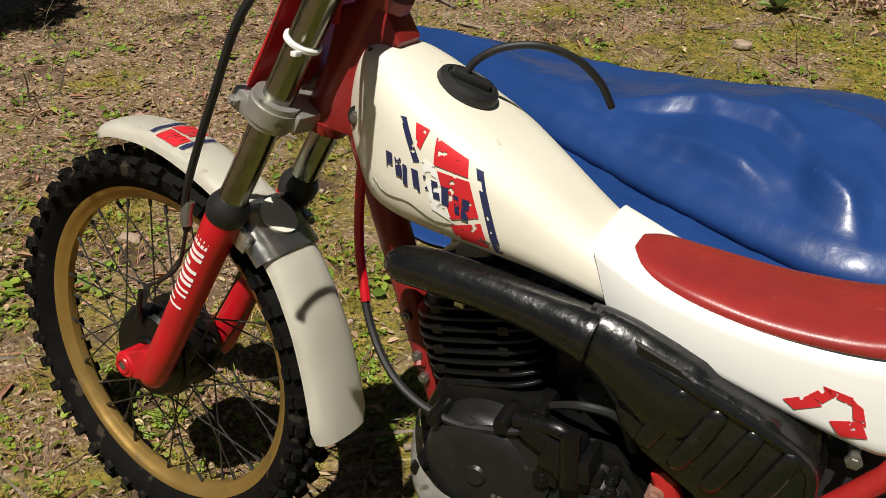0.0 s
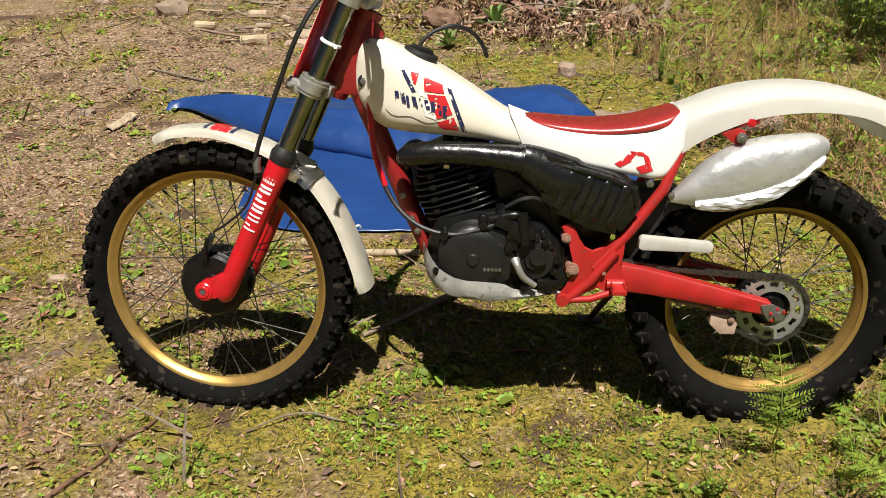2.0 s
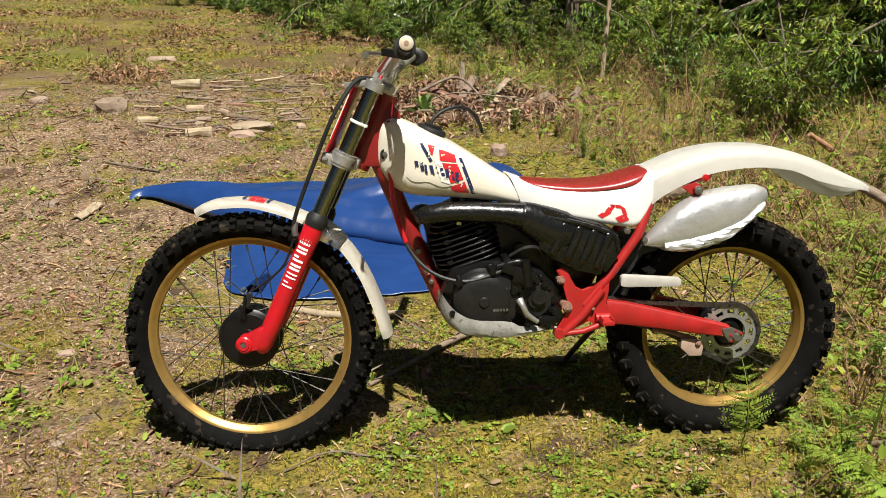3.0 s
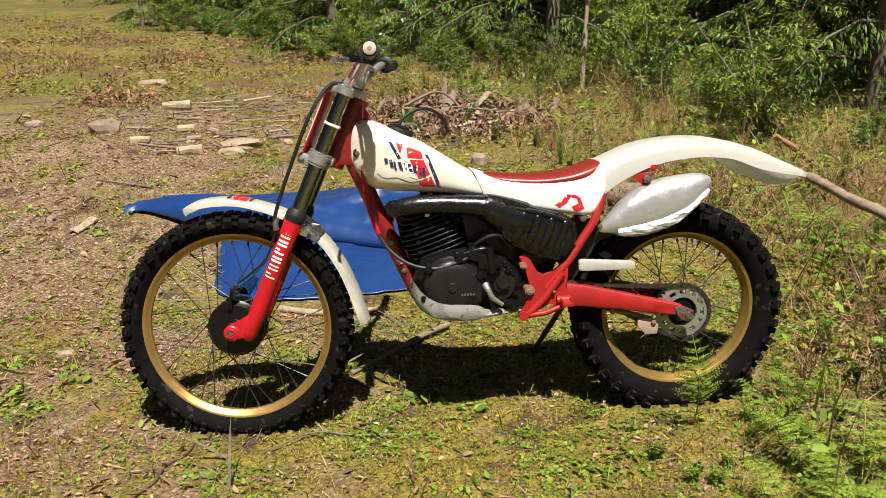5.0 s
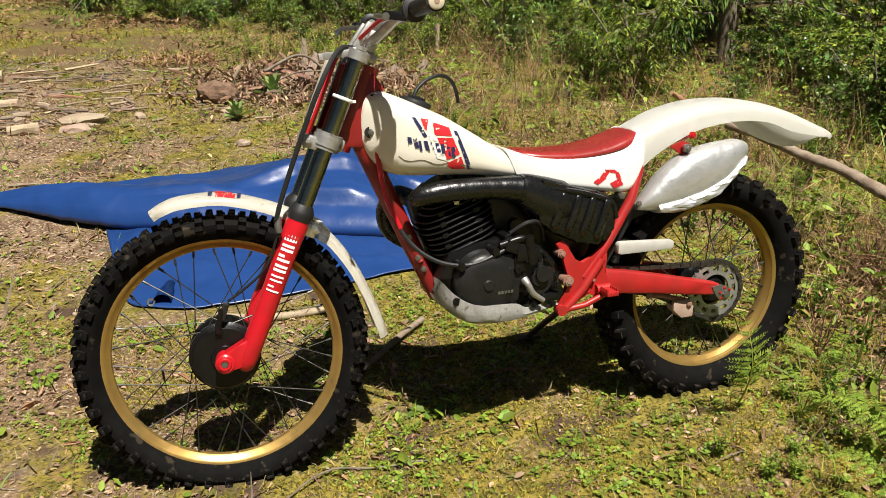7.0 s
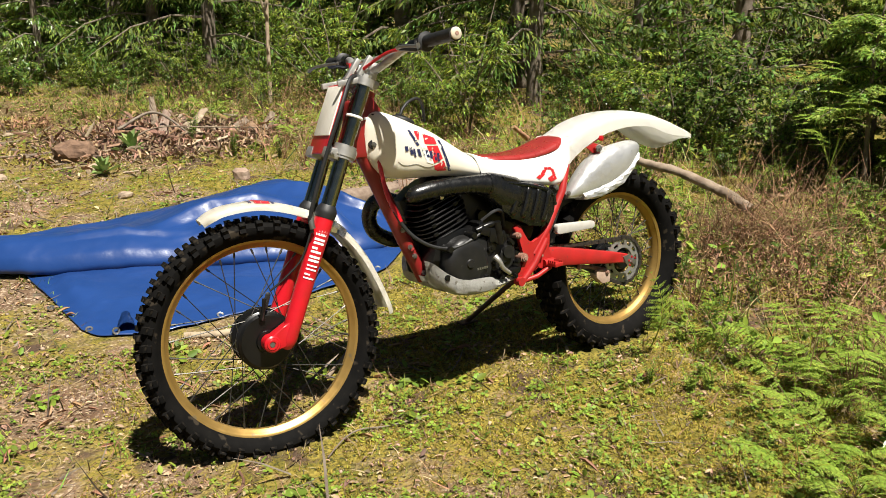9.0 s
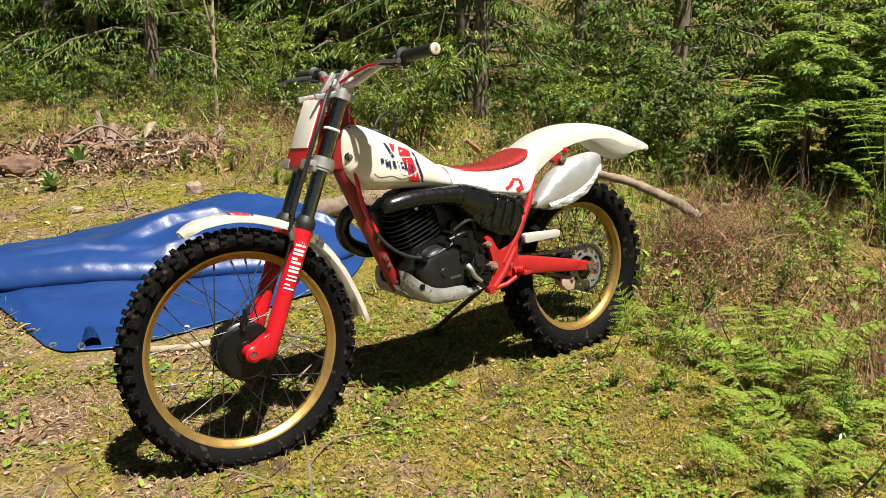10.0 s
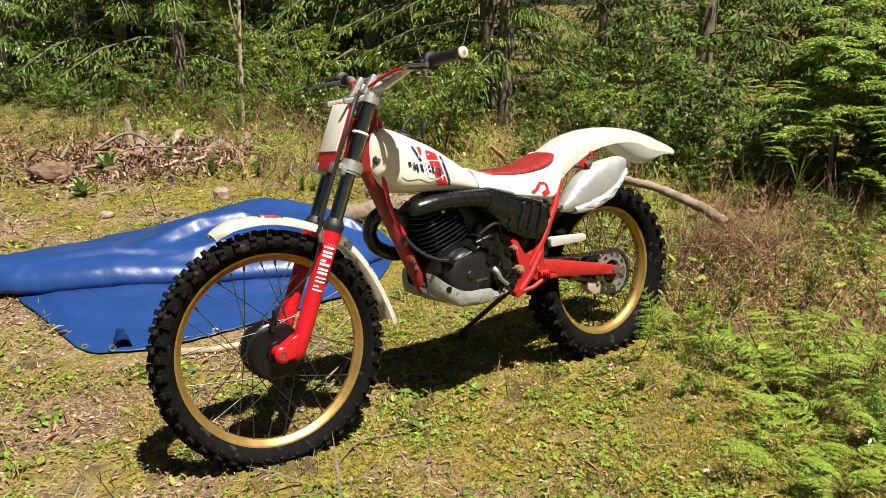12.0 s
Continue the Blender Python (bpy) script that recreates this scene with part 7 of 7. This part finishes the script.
# ---- bushes and trees ----
def bush(name, seed, h, spread, leaf, count, material, slim=False, droop=0.0, label="", category="bush", stems=7, bark=BARK, flatness=1.0):
    """A bush or young tree: limbs from the ground up, with twigs and single leaves in uneven clumps."""
    rng = random.Random(seed)
    root = new(name)
    bm = B()
    tips = []
    for k in range(stems):
        a = 2 * math.pi * k / stems + rng.uniform(-0.5, 0.5)
        hh = h * rng.uniform(0.6, 1.0)
        out = spread * rng.uniform(0.3, 1.0)
        pts = [Vector((math.cos(a) * out * t ** 1.2 + rng.uniform(-1, 1) * 0.03 * h, math.sin(a) * out * t ** 1.2 + rng.uniform(-1, 1) * 0.03 * h, hh * t)) for t in (0, 0.25, 0.5, 0.75, 1.0)]
        tube(bm, pts, [0.016 * h / 2, 0.013 * h / 2, 0.010 * h / 2, 0.007 * h / 2, 0.003 * h / 2], 6, curve=2)
        for j in range(13):
            t = rng.uniform(0.08, 1.0)
            i = min(3, int(t * 4))
            p = pts[i].lerp(pts[i + 1], t * 4 - i)
            b = rng.uniform(0, 6.28)
            ln = spread * rng.uniform(0.25, 0.6) * (1.15 - 0.6 * t)
            q = p + Vector((math.cos(b), math.sin(b), rng.uniform(-0.1, 0.5) - droop)) * ln
            tube(bm, [p, p.lerp(q, 0.5) + Vector((0, 0, 0.05 * ln)), q], [0.005, 0.004, 0.002], 3, False)
            tips.append((p, q))
    part("limb", bm, bark, root)
    pos, size, yw, pt = [], [], [], []
    per = max(1, count // len(tips))
    for p, q in tips:
        d = (q - p)
        yaw = math.atan2(d.y, d.x)
        for j in range(per):
            t = rng.uniform(0.1, 1.15)
            side = rng.choice((-1, 1))
            jit = Vector((rng.gauss(0, 1), rng.gauss(0, 1), rng.gauss(0, 0.7))) * leaf * 0.35
            pos.append(p + d * t + jit)
            size.append(leaf * rng.uniform(0.6, 1.15) * (1.15 - 0.4 * t))
            yw.append(yaw + side * rng.gauss(0.85, 0.25))
            pt.append(rng.gauss((0.40 + droop) * flatness, 0.30))
    v, f = scatter(CARDSLIM_V if slim else CARD_V, CARD_F, np.array(pos), np.array(size), np.array(yw), np.array(pt), NR.randn(len(pos)) * 0.5)
    v[:, 2] = np.maximum(v[:, 2], 0.02)
    tagged(mesh_np("crown", v, f, material, root), "dense uneven crown of single leaves", kind="stuff")
    return tagged(root, label, category, "bushes at the edge of the wood")


def conifer(name, seed, h, reach, material, label, low=0.05, sprays=900, big=1.0):
    """A young conifer: straight tapered trunk, drooping branches, feathery flat sprays."""
    rng = random.Random(seed)
    root = new(name)
    r0 = 0.012 * h + 0.02
    trunk = part("trunk", tube(B(), [(0, 0, -0.05), (0.01 * h, 0, h * 0.4), (0, 0.01 * h, h * 0.75), (0, 0, h)], [r0, r0 * 0.75, r0 * 0.4, 0.006], 10, curve=3), BARK, root)
    bm = B()
    pos, size, yw, pt, rl = [], [], [], [], []
    nb = int(34 * h / 3)
    per = max(6, sprays * 6 // nb)
    for k in range(nb):
        t = low + (1 - low) * (k + rng.random()) / nb
        a = k * 2.4 + rng.uniform(-0.4, 0.4)
        ln = reach * (1.05 - t) ** 0.8 * rng.uniform(0.65, 1.1)
        z = h * t
        pts = [Vector((math.cos(a) * ln * s, math.sin(a) * ln * s, z + ln * (0.22 * s - 0.42 * s * s))) for s in (0, 0.3, 0.65, 1.0)]
        tube(bm, pts, [0.010, 0.008, 0.005, 0.002], 5)
        for j in range(per):
            s = rng.uniform(0.12, 1.0)
            i = 0 if s < 0.3 else (1 if s < 0.65 else 2)
            lo = (0, 0.3, 0.65)[i]
            hi = (0.3, 0.65, 1.0)[i]
            p = pts[i].lerp(pts[i + 1], (s - lo) / (hi - lo))
            side = rng.choice((-1, 1))
            off = rng.uniform(0, 0.26) * ln * (1.1 - 0.6 * s)
            ang = a + side * rng.uniform(0.6, 1.1)
            pos.append(p + Vector((math.cos(ang), math.sin(ang), -0.25 - rng.uniform(0, 0.25))) * off)
            size.append(rng.uniform(0.045, 0.085) * big)
            yw.append(ang + rng.gauss(0, 0.35) - side * rng.choice((0, 0.5)))
            pt.append(rng.gauss(0.7, 0.3))
            rl.append(rng.gauss(0, 0.5))
    tagged(part("branch", bm, BARK, root), kind="stuff")
    v, f = scatter(CARDSLIM_V * (1, 0.8, 1), CARD_F, np.array(pos), np.array(size), np.array(yw), np.array(pt), np.array(rl))
    v[:, 2] = np.maximum(v[:, 2], 0.02)
    tagged(mesh_np("crown", v, f, material, root), "feathery drooping sprays", kind="stuff")
    return tagged(root, label, "tree", "conifers in the wood")


kinds = [bush("bush", 61, 1.5, 0.75, 0.092, 2700, LEAF, label="leafy green bush at the edge of the wood"),
         bush("bush", 62, 1.1, 0.7, 0.068, 2900, LEAF3, label="low yellow-green bush with small leaves"),
         bush("bush", 63, 1.9, 0.85, 0.085, 3600, LEAF3, True, 0.10, "tall bush with long narrow leaves"),
         bush("bush", 64, 1.6, 0.85, 0.088, 2400, LEAF2, label="dark green dense bush"),
         bush("bush", 65, 1.5, 0.85, 0.085, 4200, LEAF3, label="pale green bush with broad layered leaves", flatness=0.5)]
cons = [conifer("conifer", 71, 3.2, 1.25, LEAF2, "young conifer with drooping dark green sprays", sprays=1700, big=0.9),
        conifer("conifer", 72, 4.5, 1.5, LEAF2, "conifer with dark feathery branches", 0.04, 1900, 1.05),
        conifer("conifer", 73, 2.4, 1.1, LEAF, "small bright green conifer", 0.02, 1600, 0.85)]
talls = [conifer("tall_conifer", 74, 9.0, 2.3, LEAF2, "tall dark conifer deep in the wood", 0.02, 1300, 1.7)]

EDGE = [Vector(p) for p in ((5.2, -4.5, 0), (4.2, -2.4, 0), (3.7, -0.6, 0), (3.55, 0.9, 0), (3.45, 2.3, 0), (3.1, 3.9, 0), (2.4, 5.6, 0), (1.2, 7.2, 0), (-0.6, 9.2, 0), (-3.0, 12.5, 0), (-6.5, 17.5, 0), (-12, 24, 0))]
edge_path = smooth_path(EDGE, 12)
run = [0.0]
for a, b in zip(edge_path, edge_path[1:]):
    run.append(run[-1] + (b - a).length)


def edge_at(s):
    i = 0
    while i < len(run) - 2 and run[i + 1] < s:
        i += 1
    f = (s - run[i]) / (run[i + 1] - run[i])
    p = edge_path[i].lerp(edge_path[i + 1], f)
    d = (edge_path[i + 1] - edge_path[i]).normalized()
    return p, Vector((d.y, -d.x, 0))


placed = set()


def plant(base, x, y, s, rz):
    m = pose(x, y, ground_z(x, y) - 0.02, 0, 0, rz) @ Matrix.Scale(s, 4)
    if base.name not in placed:
        placed.add(base.name)
        base.matrix_basis = m
        return base
    return copy_thing(base, m)


rng = random.Random(81)
ROWS = ((0.25, 0.55, kinds[:3], 0.42, 0.8), (0.9, 0.62, kinds[:3] + [kinds[0], cons[2]], 0.70, 1.1), (1.6, 0.8, kinds[:3] + [cons[0], kinds[3]], 0.95, 1.4),
        (2.4, 0.9, [kinds[3], kinds[0]], 1.2, 1.7), (3.0, 1.6, cons[:2], 1.0, 1.4), (3.6, 1.1, kinds[3:4], 1.7, 2.2), (4.6, 1.3, kinds[3:4], 2.0, 2.6), (4.8, 2.0, talls, 0.6, 0.9), (6.5, 1.9, talls, 0.8, 1.2), (9.0, 2.4, talls, 0.9, 1.3))
for row, (depth, step, pick, lo, hi) in enumerate(ROWS):
    s = 0.3 + row * 0.2
    while s < run[-1] * (0.45 if row == 0 else 0.7 if row < 3 else 0.7 if row < 7 else 1):
        p, nrm = edge_at(s)
        far = max(0.0, p.y - 7) * 0.06
        q = p + nrm * (depth + (0.8 if depth > 2.9 and p.y < 4.5 else 0) + rng.gauss(0, 0.18 + 0.1 * row))
        base = rng.choice(pick)
        if p.y < 3.0 and base in cons and depth < 2.5:
            base = rng.choice((kinds[0], kinds[4], kinds[1]))
        if p.y < 2.5 and base is kinds[2]:
            base = kinds[4]
        low = 0.58 + 0.36 * min(1.0, max(0.0, (depth - 0.4) / 3.0)) if p.y < 3.2 else 1.0
        plant(base, q.x, q.y, low * min(rng.uniform(lo, hi), 1.5 if p.y < 5 and base in kinds else 9) * (1 + 0.3 * min(1, far)), rng.uniform(0, 360))
        s += step * rng.uniform(0.75, 1.25) * (1 + far)
# tall ferns standing among the bushes
giant = fern("tall_fern", 8, 0.75, 93, FERN, 1.3, "tall bright fern standing among the bushes")
giant.matrix_basis = pose(3.65, 0.0, ground_z(3.65, 0.0) + 0.1, 0, 0, 20) @ Matrix.Scale(0.75, 4)
for x, y, z, s in ((3.75, 0.75, 0.2, 0.9), (4.05, 0.3, 0.35, 1.0)):
    copy_thing(giant, pose(x, y, ground_z(x, y) + z, 0, 0, 80 * x) @ Matrix.Scale(s, 4))
for x, y, s, rz in ((3.3, 1.3, 0.5, 20), (3.2, 0.75, 0.45, 140), (3.2, 0.2, 0.5, 250), (3.15, -0.4, 0.45, 60), (3.5, 1.0, 0.65, 20), (3.5, 0.4, 0.6, 190), (2.95, 0.95, 0.3, 70), (2.9, 0.45, 0.32, 310), (2.85, 0.0, 0.3, 200), (2.95, 1.5, 0.35, 130), (2.75, 0.75, 0.24, 10), (3.85, 0.25, 0.62, 40), (3.82, 0.70, 0.58, 160), (4.05, -0.15, 0.66, 280), (3.95, 1.15, 0.55, 90), (4.25, 0.35, 0.72, 220)):
    plant(kinds[1], x, y, s, rz)
for x, y, k, s, rz in ((3.75, 1.5, 0, 0.55, 0), (3.7, 1.05, 4, 0.42, 80), (3.72, 0.5, 0, 0.45, 200), (3.8, 0.0, 4, 0.5, 300), (3.8, -0.4, 0, 0.52, 120), (4.05, 1.35, 3, 0.62, 10), (4.38, 1.12, 3, 0.40, 20), (4.60, 0.80, 0, 0.42, 120), (4.42, 0.50, 3, 0.36, 220), (4.90, 0.85, 3, 0.5, 300), (4.95, 1.5, 3, 0.6, 60), (3.95, 2.0, 3, 0.75, 50), (4.4, 2.0, 3, 0.9, 150), (4.1, 2.6, 0, 0.8, 90), (1.9, 6.9, 0, 1.1, 10), (1.2, 7.6, 1, 1.45, 100), (0.5, 8.2, 0, 1.25, 210), (2.5, 6.2, 1, 1.3, 330), (-0.3, 9.0, 1, 1.7, 40), (2.9, 5.2, 0, 1.1, 70)):
    plant(kinds[k], x, y, s, rz)
rng = random.Random(87)
s = run[-1] * 0.22
while s < run[-1] * 0.62:
    p, nrm = edge_at(s)
    q = p + nrm * rng.uniform(0.9, 1.5)
    plant(rng.choice((kinds[0], kinds[4], kinds[1], kinds[0], kinds[4])), q.x, q.y, rng.uniform(0.8, 1.4), rng.uniform(0, 360))
    s += rng.uniform(0.40, 0.65) * (1 + max(0.0, p.y - 7) * 0.05)
for x, y, k, sc in ((4.1, 1.75, 4, 0.62), (4.15, 0.25, 0, 0.55), (4.5, 0.75, 4, 0.72), (4.2, -0.1, 4, 0.62), (4.7, 0.2, 0, 0.75), (4.3, -0.6, 4, 0.66), (4.5, 1.6, 0, 0.75), (4.7, -0.4, 4, 0.8), (4.9, 1.2, 4, 0.85), (5.1, 0.4, 4, 0.88), (5.1, 2.1, 4, 0.9), (5.3, -0.2, 0, 0.9), (5.5, 0.9, 0, 0.95), (5.0, 2.7, 0, 0.9), (4.6, 2.5, 4, 0.8), (4.4, 3.2, 0, 0.9)):
    plant(kinds[k], x, y, sc, rng.uniform(0, 360))
def plumed_shrub(seed, h, reach, label):
    """A slender tree whose arching boughs carry layers of paired drooping leaflets."""
    rng = random.Random(seed)
    root = new("plumed_tree")
    part("trunk", tube(B(), [(0, 0, -0.05), (0.03, 0.02, 0.35 * h), (-0.02, 0.03, 0.7 * h), (0.03, 0, h)], [0.016, 0.013, 0.010, 0.004], 8, curve=3), BARK, root)
    for k in range(17):
        t = 0.40 + 0.58 * (k + rng.random()) / 17
        a = k * 2.4 + rng.uniform(-0.4, 0.4)
        ln = reach * (1.25 - 0.8 * t) * rng.uniform(0.7, 1.1)
        pts = [Vector((math.cos(a) * ln * q, math.sin(a) * ln * q, h * t + ln * (0.42 * q - 0.50 * q * q))) for q in (0, 0.25, 0.5, 0.75, 1.0)]
        bough = tagged(part("bough", tube(B(), pts, [0.006, 0.005, 0.004, 0.003, 0.0015], 4), BARK, root), kind="stuff")
        pos, size, yw, pt, rl = [], [], [], [], []
        for j in range(15):
            q = 0.12 + 0.88 * j / 14
            i = min(3, int(q * 4))
            p = pts[i].lerp(pts[i + 1], q * 4 - i)
            w = ln * 0.42 * (1.1 - q) + 0.04
            for side in (-1, 1):
                b = a + side * rng.uniform(0.9, 1.2)
                for e in range(7):
                    r = (e + 0.5) / 7
                    for sd in (-1, 1):
                        pos.append(p + Vector((math.cos(b), math.sin(b), -0.30 * r)) * w * r)
                        size.append(0.044 * (1.1 - 0.5 * r) * rng.uniform(0.8, 1.15))
                        yw.append(b + sd * 0.75)
                        pt.append(rng.gauss(0.42, 0.35))
                        rl.append(rng.gauss(0, 0.3))
        v, f = scatter(CARD_V * (1, 0.8, 1), CARD_F, np.array(pos), np.array(size), np.array(yw), np.array(pt), np.array(rl))
        tagged(mesh_np("leaf_spray", v, f, PLUME, bough), kind="stuff")
    return tagged(root, label, "tree", "plumed trees at the edge of the wood")


plumed = plumed_shrub(201, 1.15, 0.50, "slender young tree with bright layered plumes of leaflets")
plumed.matrix_basis = pose(4.20, 0.80, ground_z(4.20, 0.80), 0, 0, 30)
for x, y, sc, rz in ((4.75, 0.50, 1.08, 260), (4.30, 0.12, 0.8, 80), (4.62, 1.05, 1.1, 200), (5.3, 1.2, 1.3, 20), (5.2, 0.2, 1.3, 140)):
    copy_thing(plumed, pose(x, y, ground_z(x, y), 0, 0, rz) @ Matrix.Scale(sc, 4))
# leafy growth in front of the plumed trees
rng = random.Random(97)
for i in range(26):
    x, y = rng.uniform(2.9, 4.0), rng.uniform(-0.6, 2.2)
    copy_thing(weeds[rng.choice((1, 1, 3))], pose(x, y, ground_z(x, y) - 0.01, 0, 0, rng.uniform(0, 360)) @ Matrix.Scale(rng.uniform(0.8, 1.25), 4))
# pale sapling that forks
bm = tube(B(), [(0, 0, -0.05), (0.02, 0.0, 0.5), (0.05, 0.02, 1.0), (0.12, 0.03, 1.7), (0.18, 0.05, 2.6)], [0.022, 0.02, 0.018, 0.014, 0.006], 8, curve=3)
tube(bm, [(0.035, 0.01, 0.80), (-0.02, 0.0, 1.02), (-0.05, 0.0, 1.3), (-0.08, 0.0, 2.3)], [0.013, 0.012, 0.010, 0.005], 8, curve=3)
sap = new("sapling")
part("trunk", bm, PALEWOOD, sap)
pos = np.array([(NR.randn() * 0.35 + 0.1, NR.randn() * 0.35, 1.2 + abs(NR.randn()) * 0.7) for _ in range(700)])
v, f = scatter(LEAF_V, LEAF_F, pos, 0.05 + 0.03 * NR.rand(700), NR.rand(700) * 6.28, NR.randn(700) * 0.5, NR.randn(700) * 0.5)
tagged(mesh_np("crown", v, f, LEAF3, sap), kind="stuff")
sap.matrix_basis = pose(2.45, 6.0, ground_z(2.45, 6.0), 0, 0, 0)
tagged(sap, "slim pale forked sapling in front of the bushes", "tree")
# unseen tree, added so its crown shades the ground west of the motorcycle
shade_tree = bush("shade_tree", 91, 1.9, 1.0, 0.15, 9000, LEAF2, label="unseen leafy tree on a bare trunk, added to cast shade", category="tree", stems=8)
tagged(shade_tree, group="trees round the clearing")
shade_tree.matrix_basis = pose(-2.98, 0.42, 1.7, 0, 0, 0)
part("trunk", tube(B(), [(0, 0, -1.8), (0.03, 0, -0.8), (0, 0, 0.15)], [0.10, 0.08, 0.06], 12, curve=3), BARK, shade_tree)
# unseen trees, added standing behind the viewer; they cover part of the sky
for i, (x, y, s) in enumerate(((-9, -9, 1.0), (-4, -12, 1.2), (2, -13, 1.0), (8, -10, 1.2), (-13, -2, 1.1), (10, -4, 1.0), (-14, 7, 1.2))):
    plant(talls[0], x, y, s, i * 50)
